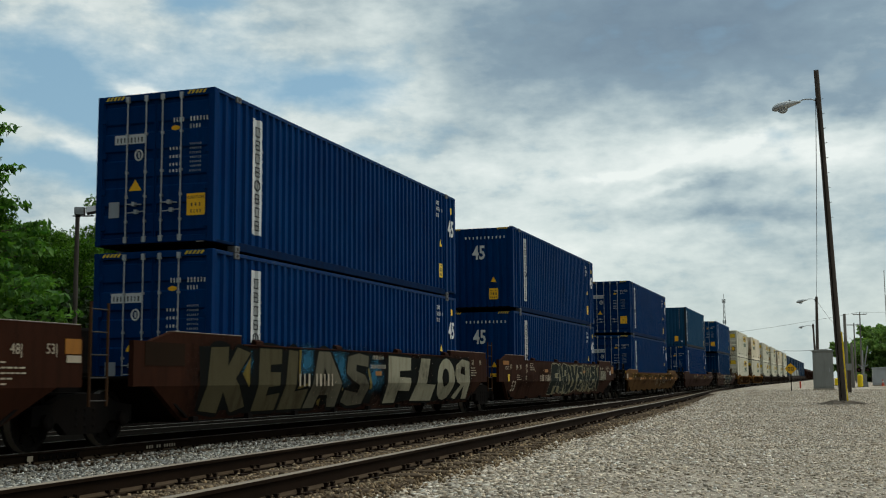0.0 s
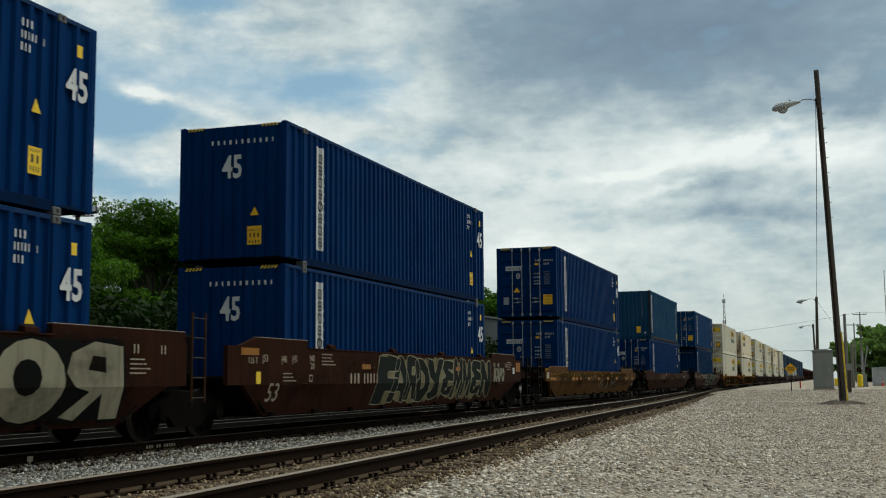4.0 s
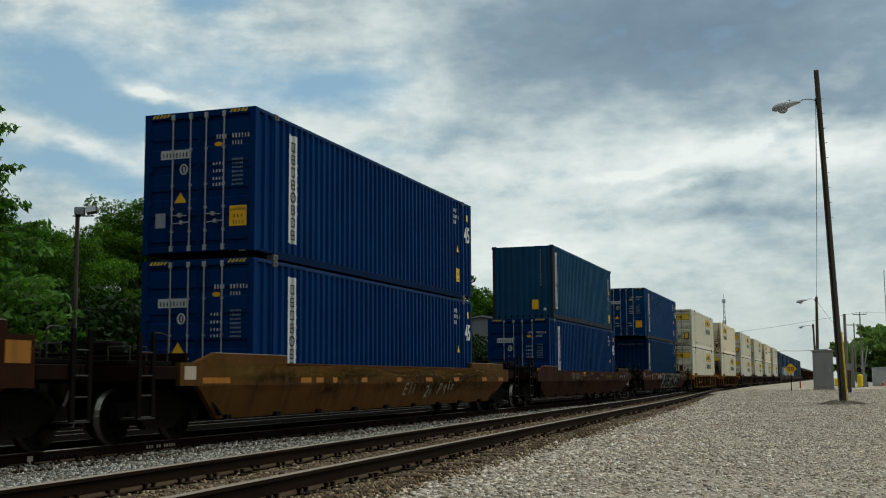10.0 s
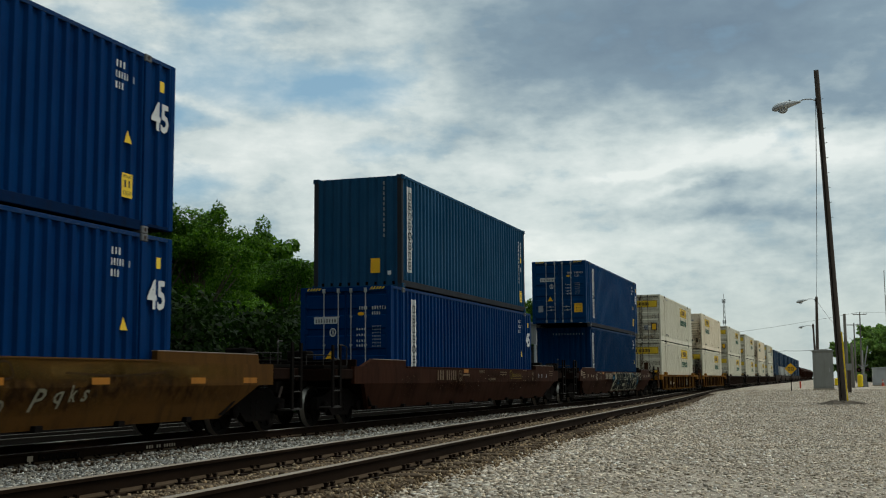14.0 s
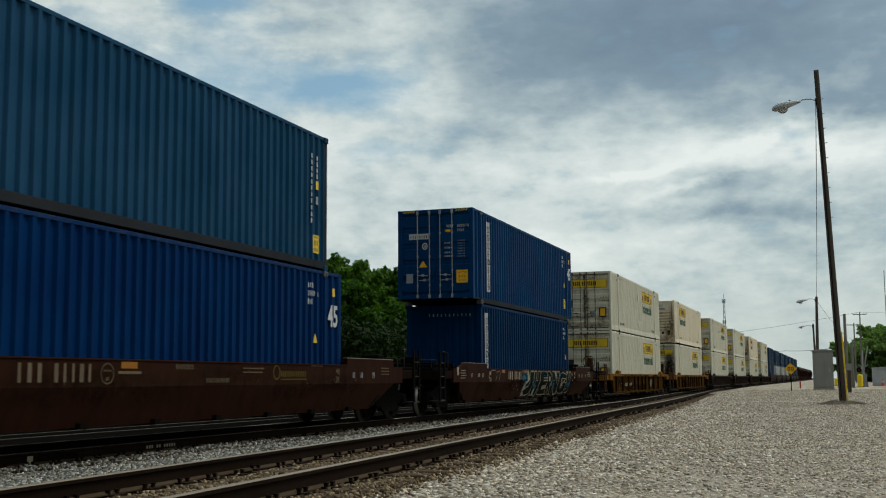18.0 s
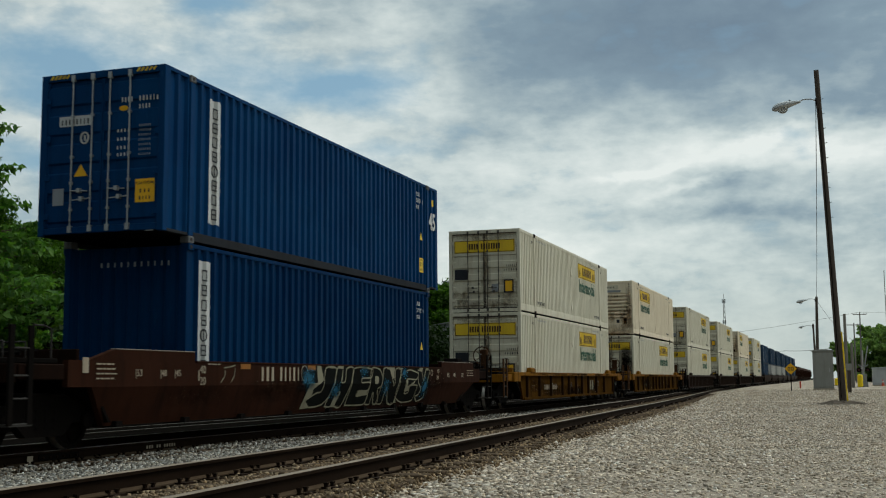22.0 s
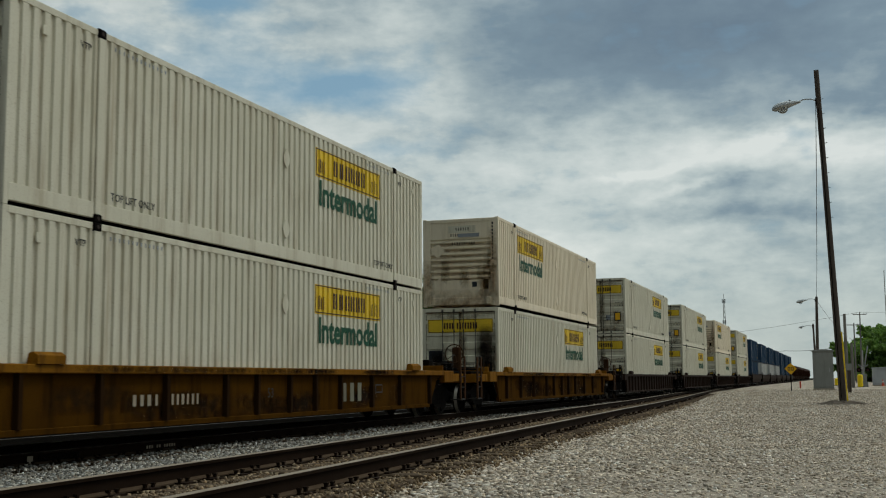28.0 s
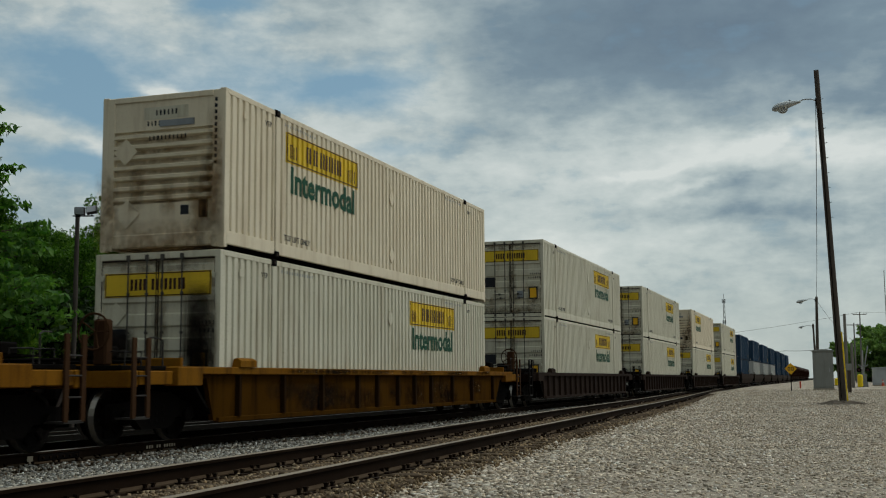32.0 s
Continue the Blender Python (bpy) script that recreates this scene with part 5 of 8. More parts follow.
    for k, y in enumerate((272.0, 293.5, 315.0, 336.5, 358.0, 379.5, 401.0)):
        load(e, y, L45, Z2 - 0.25, fresh=first)
        load(g if k in (1, 2, 3) else e, y, L45, Z1 - 0.05, label="" if k in (1, 2, 3) else "faded slate-blue corrugated container, in a well car", fresh=(k == 1))
        first = False


load_train()

# ---- well cars ----
TURNING = []   # (wheelset, its place on the truck)
LEAN = 0.17 / 0.53   # how far the side plates lean in below their knee


def slab_side(y_top0, y_top1, y_bot0, y_bot1, z_top, z_knee, z_bot, x_out, x_low, s):
    """Side plate: upright band above, lower part leaning in, sloped ends."""
    o = [(x_out, y_top0, z_top), (x_out, y_top1, z_top), (x_out, y_top1, z_knee), (x_out, y_top0, z_knee), (x_low, y_bot1, z_bot), (x_low, y_bot0, z_bot)]
    e = 0.55
    o += [(x_out, y_top1 - e, z_knee), (x_out, y_top0 + e, z_knee)]
    bm = bmesh.new()
    f = [bm.verts.new((s * x, y, z)) for x, y, z in o]
    g = [bm.verts.new((s * (x - 0.09), y, z)) for x, y, z in o]
    loop = (0, 1, 2, 6, 4, 5, 7, 3)
    for v in (f, g):
        bm.faces.new((v[0], v[1], v[2], v[6], v[7], v[3]))
        bm.faces.new((v[7], v[6], v[4], v[5]))
    for i in range(8):
        a, b = loop[i], loop[(i + 1) % 8]
        bm.faces.new((f[a], f[b], g[b], g[a]))
    bmesh.ops.recalc_face_normals(bm, faces=bm.faces[:])
    return bm


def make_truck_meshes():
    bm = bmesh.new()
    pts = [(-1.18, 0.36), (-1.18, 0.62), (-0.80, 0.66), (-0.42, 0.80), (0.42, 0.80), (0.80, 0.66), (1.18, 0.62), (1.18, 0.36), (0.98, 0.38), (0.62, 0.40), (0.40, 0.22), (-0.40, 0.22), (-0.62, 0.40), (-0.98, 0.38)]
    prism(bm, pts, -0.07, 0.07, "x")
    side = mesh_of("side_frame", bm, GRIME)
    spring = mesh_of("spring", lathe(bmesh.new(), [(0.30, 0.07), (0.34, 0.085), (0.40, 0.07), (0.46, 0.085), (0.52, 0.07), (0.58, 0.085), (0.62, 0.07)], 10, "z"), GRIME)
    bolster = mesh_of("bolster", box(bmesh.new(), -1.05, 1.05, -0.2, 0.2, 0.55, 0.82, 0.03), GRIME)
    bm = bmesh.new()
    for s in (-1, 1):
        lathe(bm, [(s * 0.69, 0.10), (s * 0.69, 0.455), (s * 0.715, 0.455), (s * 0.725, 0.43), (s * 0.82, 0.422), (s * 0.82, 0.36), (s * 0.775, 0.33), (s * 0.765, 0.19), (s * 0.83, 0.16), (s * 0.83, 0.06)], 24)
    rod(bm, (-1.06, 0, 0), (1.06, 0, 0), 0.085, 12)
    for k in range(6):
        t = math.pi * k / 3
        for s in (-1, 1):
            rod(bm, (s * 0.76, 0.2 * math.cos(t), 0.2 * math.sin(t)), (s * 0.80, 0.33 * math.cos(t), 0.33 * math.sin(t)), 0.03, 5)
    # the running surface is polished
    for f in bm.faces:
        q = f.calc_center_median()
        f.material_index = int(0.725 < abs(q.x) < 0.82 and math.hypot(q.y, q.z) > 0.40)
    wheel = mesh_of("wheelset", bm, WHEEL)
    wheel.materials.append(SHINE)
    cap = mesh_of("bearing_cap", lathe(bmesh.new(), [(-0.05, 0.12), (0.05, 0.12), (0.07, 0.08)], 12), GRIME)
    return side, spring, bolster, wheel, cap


SIDE_FRAME, SPRINGS, BOLSTER, WHEELSET, CAP = make_truck_meshes()


def truck(car, y, turning=True):
    t = part("truck", BOLSTER, GRIME, car, "grimy three-piece freight truck", m=pose(0, y, 0))
    for s in (-1, 1):
        part("side_frame", SIDE_FRAME, GRIME, t, m=pose(s * 1.0, 0, 0))
        for e in (-0.2, 0.0, 0.2):
            part("spring", SPRINGS, GRIME, t, m=pose(s * 1.0, e, 0))
        for e in (-0.89, 0.89):
            part("bearing_cap", CAP, GRIME, t, m=pose(s * 1.09, e, 0.425, 0, 0, 0 if s > 0 else 180))
    for e in (-0.89, 0.89):
        w = part("wheelset", WHEELSET, WHEEL, t, m=pose(0, e, 0.425))
        if turning:
            TURNING.append((w, e))
    return t


def ladder(car, x, y, z0, z1, wide=0.42, step=0.33):
    """A ladder of flat stiles and round rungs, standing in the plane x."""
    l = part("ladder", pipe(pipe(bmesh.new(), [(x, y - wide / 2, z0), (x, y - wide / 2, z1)], 0.022, 6), [(x, y + wide / 2, z0), (x, y + wide / 2, z1)], 0.022, 6), RUSTY_STEEL, car)
    z = z0 + 0.08
    while z < z1:
        part("rung", rod(bmesh.new(), (x, y - wide / 2, z), (x, y + wide / 2, z), 0.012, 6), RAILING, l)
        z += step
    return l


def car_end(car, y, s, mat, z_deck, wheel=False, joint=0, slope=None):
    """The end beyond the well: deck, sills, ladders, rails, coupler. y: the body's end; s: -1 or 1, the way out."""
    def span(a, b):
        return (y + s * a, y + s * b) if s > 0 else (y + s * b, y + s * a)
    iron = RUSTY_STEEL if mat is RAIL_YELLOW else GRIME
    frame_paint = mat if mat is RAIL_YELLOW else END_BROWN
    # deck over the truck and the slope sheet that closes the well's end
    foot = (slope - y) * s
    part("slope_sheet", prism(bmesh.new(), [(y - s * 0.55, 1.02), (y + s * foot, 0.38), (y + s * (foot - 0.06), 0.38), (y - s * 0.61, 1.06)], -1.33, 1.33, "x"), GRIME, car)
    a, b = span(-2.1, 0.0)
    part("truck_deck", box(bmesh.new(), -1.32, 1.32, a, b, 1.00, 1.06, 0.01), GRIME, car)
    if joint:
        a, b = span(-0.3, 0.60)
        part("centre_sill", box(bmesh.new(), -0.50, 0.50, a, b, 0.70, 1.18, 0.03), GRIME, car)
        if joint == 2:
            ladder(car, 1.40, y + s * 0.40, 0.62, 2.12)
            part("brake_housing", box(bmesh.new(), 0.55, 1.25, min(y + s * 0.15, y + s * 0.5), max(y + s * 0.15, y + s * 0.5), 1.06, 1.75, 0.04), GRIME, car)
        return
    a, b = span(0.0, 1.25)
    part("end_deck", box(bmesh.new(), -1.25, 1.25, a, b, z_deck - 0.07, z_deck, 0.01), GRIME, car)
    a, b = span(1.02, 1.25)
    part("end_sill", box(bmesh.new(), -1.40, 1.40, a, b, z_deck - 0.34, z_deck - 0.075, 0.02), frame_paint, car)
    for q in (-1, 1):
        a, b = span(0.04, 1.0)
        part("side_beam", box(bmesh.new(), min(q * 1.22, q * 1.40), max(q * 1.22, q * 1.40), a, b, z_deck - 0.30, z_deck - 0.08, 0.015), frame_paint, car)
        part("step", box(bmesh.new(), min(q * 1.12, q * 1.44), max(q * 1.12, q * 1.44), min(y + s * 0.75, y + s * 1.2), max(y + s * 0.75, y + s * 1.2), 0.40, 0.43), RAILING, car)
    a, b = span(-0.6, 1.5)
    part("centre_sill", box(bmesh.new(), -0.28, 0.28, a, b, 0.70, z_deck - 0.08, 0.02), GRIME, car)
    a, b = span(1.3, 1.80)
    bm = box(bmesh.new(), -0.07, 0.07, a, b, 0.80, 0.98, 0.03)
    prism(bm, [(-0.16, y + s * 1.72), (0.16, y + s * 1.72), (0.17, y + s * 1.90), (0.05, y + s * 1.96), (-0.05, y + s * 1.80), (-0.17, y + s * 1.92)], 0.74, 1.04, "z")
    part("coupler", bm, GRIME, car)
    part("air_hose", pipe(bmesh.new(), [(0.35, y + s * 1.4, 0.85), (0.36, y + s * 1.6, 0.55), (0.33, y + s * 1.82, 0.42), (0.28, y + s * 1.95, 0.55)], 0.028, 6), MATT_BLACK, car)
    a, b = span(-0.42, -0.34)
    part("bulkhead", box(bmesh.new(), -1.30, 1.30, a, b, 1.06, z_deck + 0.14, 0.01), frame_paint, car)
    for e in (0.80, 1.18):
        part("ladder_stile", box(bmesh.new(), 1.405, 1.445, y + s * e - 0.05, y + s * e + 0.05, 0.42, z_deck + 0.42, 0.006), iron, car)
    for z in (0.43, 0.76, 1.06, z_deck + 0.12):
        part("rung", rod(bmesh.new(), (1.43, y + s * 0.80, z), (1.43, y + s * 1.18, z), 0.014, 6), RAILING, car)
    x = 1.36
    part("handrail", pipe(bmesh.new(), [(x, y + s * 0.30, z_deck), (x, y + s * 0.30, z_deck + 0.40), (x - 0.05, y + s * 0.42, z_deck + 0.44), (x - 0.05, y + s * 0.60, z_deck + 0.44)], 0.014, 6), RAILING, car)
    for q in (0.5, 0.95):
        part("grab_iron", pipe(bmesh.new(), [(1.10, y + s * q, z_deck), (1.10, y + s * q, z_deck + 0.22), (0.70, y + s * q, z_deck + 0.22), (0.70, y + s * q, z_deck)], 0.013, 6), RAILING, car)
    part("walkway", box(bmesh.new(), -1.1, 1.1, min(y + s * 0.25, y + s * 0.70), max(y + s * 0.25, y + s * 0.70), z_deck + 0.10, z_deck + 0.13), GRIME, car)
    part("cross_pipe", rod(bmesh.new(), (-1.3, y + s * 0.85, z_deck + 0.06), (1.3, y + s * 0.85, z_deck + 0.06), 0.03, 6), GRIME, car)
    part("valve_box", box(bmesh.new(), 0.15, 0.62, y + s * 0.6 - 0.2, y + s * 0.6 + 0.2, z_deck + 0.13, z_deck + 0.32, 0.03), GRIME, car)
    if wheel:
        n, r, zc = 20, 0.28, z_deck + 0.52
        w = part("brake_wheel", pipe(bmesh.new(), [(0.72 + r * math.cos(2 * math.pi * k / n), y + s * 1.22, zc + r * math.sin(2 * math.pi * k / n)) for k in range(n + 1)], 0.018, 6), RUSTY_STEEL, car)
        for k in range(5):
            t = 2 * math.pi * k / 5
            part("spoke", rod(bmesh.new(), (0.72, y + s * 1.17, zc), (0.72 + r * math.cos(t), y + s * 1.22, zc + r * math.sin(t)), 0.012, 5), RUSTY_STEEL, w)
        part("brake_stand", box(bmesh.new(), 0.60, 0.84, y + s * 1.0 - 0.08, y + s * 1.0 + 0.12, z_deck, z_deck + 0.72, 0.03), RUSTY_STEEL, car)


def reflectors(car, ys, z, x, mat, w=0.42, h=0.10):
    for y in ys:
        part("reflector", box(bmesh.new(), x, x + 0.005, y - w / 2, y + w / 2, z - h / 2, z + h / 2), mat, car)


def well_car(name, start, end, b0, b1, mat, label, ribbed=False, panel=None, top=1.42, hi=1.52, hi_len=3.0, joints=(0, 0), turning=True, pitch=1.85, wheel=(False, False), ribs=None):
    """joints: for each end 1 where the truck is shared with the next unit, 2 where the neighbour carries it."""
    mid = (start + end) / 2
    c = thing(name, pose(TRACK_X, mid, 0), label, "freight car", "well cars of the train")
    h = (end - start) / 2
    p0, p1 = b0 - mid, b1 - mid
    if ribbed:
        for s in (-1, 1):
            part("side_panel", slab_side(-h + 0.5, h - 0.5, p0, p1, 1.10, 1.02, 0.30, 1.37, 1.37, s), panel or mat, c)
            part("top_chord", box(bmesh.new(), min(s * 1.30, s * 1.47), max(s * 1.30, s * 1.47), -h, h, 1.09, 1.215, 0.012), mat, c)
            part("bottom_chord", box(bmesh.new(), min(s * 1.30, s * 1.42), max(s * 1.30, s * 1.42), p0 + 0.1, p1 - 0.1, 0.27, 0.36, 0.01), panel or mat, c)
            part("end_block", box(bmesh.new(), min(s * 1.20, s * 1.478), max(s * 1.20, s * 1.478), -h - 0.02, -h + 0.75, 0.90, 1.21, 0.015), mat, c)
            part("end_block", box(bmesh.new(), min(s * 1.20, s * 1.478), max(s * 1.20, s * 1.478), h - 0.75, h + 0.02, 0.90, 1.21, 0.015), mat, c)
            rib = mesh_of("side_rib", prism(bmesh.new(), [(1.368, -0.06), (1.452, -0.04), (1.452, 0.04), (1.368, 0.06)], 0.36, 1.088, "z"), RIB_DARK if panel else mat)
            n = round((p1 - p0 - 1.0) / pitch)
            for y in ribs or [p0 + 0.5 + (p1 - p0 - 1.0) * k / n for k in range(n + 1)]:
                part("side_rib", rib, panel or mat, c, m=pose(0, y, 0) if s > 0 else pose(0, y, 0, 0, 0, 180))
            if panel and s > 0:
                rng = random.Random(int(start))
                for k in range(9):
                    y, w, h_ = p0 + 1.2 + (p1 - p0 - 2.4) * (k + rng.uniform(0, 0.9)) / 9, rng.uniform(1.0, 2.6), rng.uniform(0.35, 0.75)
                    z = rng.uniform(0.45, 1.0 - h_ / 2)
                    part("grime_stain", box(bmesh.new(), 1.3712 + 0.0002 * k, 1.3713 + 0.0002 * k, y - w / 2, y + w / 2, max(0.31, z - h_ / 2), z + h_ / 2), GRIME_STAIN, c)
                    part("grime_stain", box(bmesh.new(), 1.4712 + 0.0002 * k, 1.4713 + 0.0002 * k, y - w / 2 + 0.6, y + w / 2 + 0.6, 1.095, 1.212), GRIME_STAIN, c)
            for y in (p0 + 1.0, p1 - 1.3):
                part("lift_guide", prism(bmesh.new(), [(s * 1.32, 1.216), (s * 1.50, 1.216), (s * 1.50, 1.33), (s * 1.42, 1.38), (s * 1.35, 1.36)], y - 0.30, y + 0.30, "y"), mat, c)
    else:
        for s in (-1, 1):
            part("side_panel", slab_side(-h, h, p0, p1, top, 0.90, 0.325, 1.42, 1.235, s), mat, c)
            part("top_chord", box(bmesh.new(), min(s * 1.31, s * 1.435), max(s * 1.31, s * 1.435), -h + hi_len, h - hi_len, top, top + 0.03, 0.006), mat, c)
            for e in (-1, 1):
                near = (0.55 if top > 1.5 or e > 0 else 1.15, 1.15, 0.004)[joints[(e + 1) // 2]]
                rise = [(e * (h - min(near, 0.50)), top), (e * (h - near), hi), (e * (h - hi_len), hi), (e * (h - hi_len), top)]
                part("raised_end", prism(bmesh.new(), rise, min(s * 1.29, s * 1.39), max(s * 1.29, s * 1.39), "x"), mat, c)
                a = sorted((e * (h - near - 0.01), e * (h - hi_len)))
                part("lit_edge", box(bmesh.new(), min(s * 1.28, s * 1.395), max(s * 1.28, s * 1.395), a[0], a[1], hi, hi + 0.014, 0.004), EDGE_LIT, c, "pale strip painted as the lit top edge")
            for k in range(4 if top > 1.5 else 0):
                y = (p0 + p1) / 2 + (k - 1.5) * 3.6
                part("lift_guide", prism(bmesh.new(), [(s * 1.32, top + 0.032), (s * 1.45, top + 0.032), (s * 1.45, top + 0.09), (s * 1.36, top + 0.13)], y - 0.14, y + 0.14, "y"), mat, c)
    beam = mesh_of("cross_member", box(bmesh.new(), -1.33, 1.33, 0, 0.16, 0.30, 0.39), GRIME)
    y = p0 + 0.2
    while y < p1:
        part("cross_member", beam, GRIME, c, m=pose(0, y, 0))
        y += 1.9
    for (s, j, w) in ((-1, joints[0], wheel[0]), (1, joints[1], wheel[1])):
        z_deck = 1.22 if ribbed else 1.30
        car_end(c, s * h, s, mat, z_deck, w, joint=j, slope=p0 if s < 0 else p1)
        if j == 0:
            truck(c, s * (h + 0.0), turning)
        elif j == 1:
            truck(c, s * (h + 0.68), turning)
    TRAIN.append((c, mid, 0.0))
    return c


def stencil_bars(c, y, z, wide, high, n, seed, mat=None, x=1.421):
    part("stencil", bars(x, y, z, wide, high, n, seed, 0.004), mat or STENCIL, c)


def car_number(c, y, z, wide, high, seed, x=1.422, mat=None):
    """Plain bars where the car's mark stands: a short group and a long one."""
    stencil_bars(c, y, z, wide * 0.36, high, 3, seed, mat, x)
    stencil_bars(c, y + wide * 0.45, z, wide * 0.55, high, 5, seed + 1, mat, x)


def text_on(c, text, y, z, size, mat=None, x=1.424, wide=1.0):
    part("stencil", lettering(text, size, mat or STENCIL, wide), mat or STENCIL, c, m=pose(x, y, z))


def small_print(c, y, z, rows, wide, seed, mat=None):
    bm = bmesh.new()
    rng = random.Random(seed)
    for k in range(rows):
        a = y
        end = y + wide * rng.uniform(0.6, 1.0)
        while a < end:
            w = rng.uniform(0.05, 0.13)
            box(bm, 1.421, 1.424, a, a + w, z - 0.07 * k, z - 0.07 * k + 0.022)
            a += w + 0.025
    part("small_print", bm, mat or STENCIL, c)


def spray(c, me, y, z, mat, off, name="graffiti", sx=1.0, sz=1.0, shear=0.0):
    """Letter-like painted shapes laid on the side plate."""
    me = me.copy()
    # cut along the knee so that the shape can bend with the plate
    bm = bmesh.new()
    bm.from_mesh(me)
    for v in bm.verts:
        v.co.y, v.co.z = v.co.y * sx + shear * v.co.z, v.co.z * sz
        v.co.y += y
        v.co.z += z
    bmesh.ops.bisect_plane(bm, geom=bm.verts[:] + bm.edges[:] + bm.faces[:], plane_co=(0, 0, 0.90), plane_no=(0, 0, 1))
    for v in bm.verts:
        x = 1.42 if v.co.z >= 0.90 else 1.42 - (0.90 - v.co.z) * LEAN
        v.co.x = x + off + max(0.0, v.co.x)
    bm.to_mesh(me)
    bm.free()
    me.materials.clear()
    me.materials.append(mat)
    return part(name, me, mat, c)


def stain(c, y, z, w, h, mat, off=0.003):
    """A ragged deposit on the side plate."""
    bm = bmesh.new()
    bm.faces.new([bm.verts.new((0, a, b)) for a, b in ((-w / 2, -h / 2), (w / 2, -h / 2), (w / 2, h / 2), (-w / 2, h / 2))])
    me = bpy.data.meshes.new("stain")
    bm.to_mesh(me)
    bm.free()
    spray(c, me, y, z, mat, off, "grime_stain")


def soil_side(c, h, top, n, seed, off=0.0015):
    rng = random.Random(seed)
    for k in range(n):
        w, hh = rng.uniform(1.2, 3.8), rng.uniform(0.35, 0.75)
        stain(c, -h + 2.0 + (2 * h - 4.0) * (k + rng.uniform(0.2, 0.8)) / n, rng.uniform(0.50 + hh / 2, top - hh / 2), w, hh, GRIME_STAIN, off + 0.0002 * k)


BLOCKS = {}   # outlines of sprayed block letters in a unit square, then a counter where the letter has one
BLOCKS["F"] = [(0, 0), (0.04, 1), (1, 0.97), (0.98, 0.70), (0.5, 0.68), (0.5, 0.55), (1, 0.53), (1, 0.24), (0.5, 0.26), (0.48, 0)], ()
BLOCKS["L"] = [(0, 0.02), (0.32, 1), (0.74, 1), (0.56, 0.40), (1, 0.38), (0.95, 0)], ()
BLOCKS["l"] = [(0, 0), (0.20, 1), (0.55, 0.98), (0.48, 0.30), (1, 0.34), (0.92, 0)], ()
BLOCKS["O"] = [(0.5 + 0.5 * math.cos(t), 0.5 + 0.5 * math.sin(t)) for t in np.linspace(0, 5.89, 16)], [(0.46 + 0.20 * math.cos(t), 0.54 + 0.22 * math.sin(t)) for t in np.linspace(0, 5.76, 12)]
BLOCKS["9"] = [(1, 0), (0.95, 0.95), (0.45, 1), (0.08, 0.85), (0, 0.6), (0.15, 0.42), (0.4, 0.36), (0, 0.05), (0.25, 0), (0.62, 0.34), (0.68, 0)], [(0.35, 0.64), (0.42, 0.82), (0.64, 0.80), (0.66, 0.60)]
BLOCKS["K"] = [(0, 0.05), (0.12, 0.98), (0.5, 1), (0.48, 0.70), (0.70, 1), (1, 0.92), (0.66, 0.52), (1, 0.08), (0.70, 0), (0.42, 0.32), (0.40, 0)], ()
BLOCKS["E"] = [(0.08, 0), (0.14, 1), (1, 1), (0.98, 0.76), (0.55, 0.74), (0.54, 0.62), (0.95, 0.62), (0.93, 0.40), (0.5, 0.38), (0.49, 0.24), (1, 0.28), (0.96, 0)], ()
BLOCKS["e"] = [(0.1, 0.1), (0.02, 0.45), (0.3, 0.55), (0.05, 0.75), (0.2, 1), (0.9, 0.96), (0.85, 0.72), (0.5, 0.74), (0.95, 0.6), (0.9, 0.4), (0.5, 0.4), (0.55, 0.26), (1, 0.3), (0.85, 0.02), (0.4, 0)], [(0.42, 0.14), (0.40, 0.22), (0.55, 0.20)]
BLOCKS["A"] = [(0, 0), (0.28, 1), (0.62, 1), (1, 0.42), (0.95, 0), (0.70, 0), (0.62, 0.22), (0.36, 0.22), (0.30, 0)], [(0.40, 0.45), (0.45, 0.72), (0.62, 0.45)]
BLOCKS["S"] = [(0, 0.08), (0.30, 0), (0.85, 0.02), (1, 0.35), (0.80, 0.58), (0.42, 0.66), (0.45, 0.78), (0.92, 0.74), (0.95, 0.95), (0.55, 1), (0.12, 0.93), (0.05, 0.62), (0.30, 0.48), (0.62, 0.38), (0.58, 0.24), (0.05, 0.30)], ()
BLOCKS["R"] = [(0.02, 0), (0.08, 1), (0.75, 1), (1, 0.78), (0.92, 0.5), (0.7, 0.42), (1, 0.02), (0.66, 0), (0.42, 0.34), (0.36, 0)], [(0.40, 0.60), (0.42, 0.78), (0.64, 0.76), (0.62, 0.60)]
BLOCKS["D"] = [(0.05, 0.02), (0, 0.95), (0.55, 1), (1, 0.7), (0.98, 0.25), (0.6, 0)], [(0.38, 0.30), (0.36, 0.72), (0.60, 0.62), (0.60, 0.36)]
BLOCKS["Y"] = [(0, 1), (0.34, 0.95), (0.52, 0.66), (0.68, 1), (1, 0.97), (0.78, 0.5), (0.9, 0.12), (0.45, 0), (0.2, 0.16), (0.42, 0.22), (0.48, 0.4), (0.12, 0.6)], ()
BLOCKS["M"] = [(0, 0), (0.08, 1), (0.35, 1), (0.5, 0.55), (0.66, 1), (0.92, 1), (1, 0), (0.74, 0), (0.72, 0.45), (0.52, 0.1), (0.3, 0.45), (0.26, 0)], ()
BLOCKS["N"] = [(0, 0), (0.05, 1), (0.38, 1), (0.68, 0.5), (0.7, 1), (1, 1), (0.95, 0), (0.62, 0), (0.3, 0.5), (0.28, 0)], ()
BLOCKS["J"] = [(0, 0.18), (0.28, 0), (0.78, 0.05), (1, 0.30), (1, 1), (0.52, 1), (0.56, 0.42), (0.36, 0.36)], ()
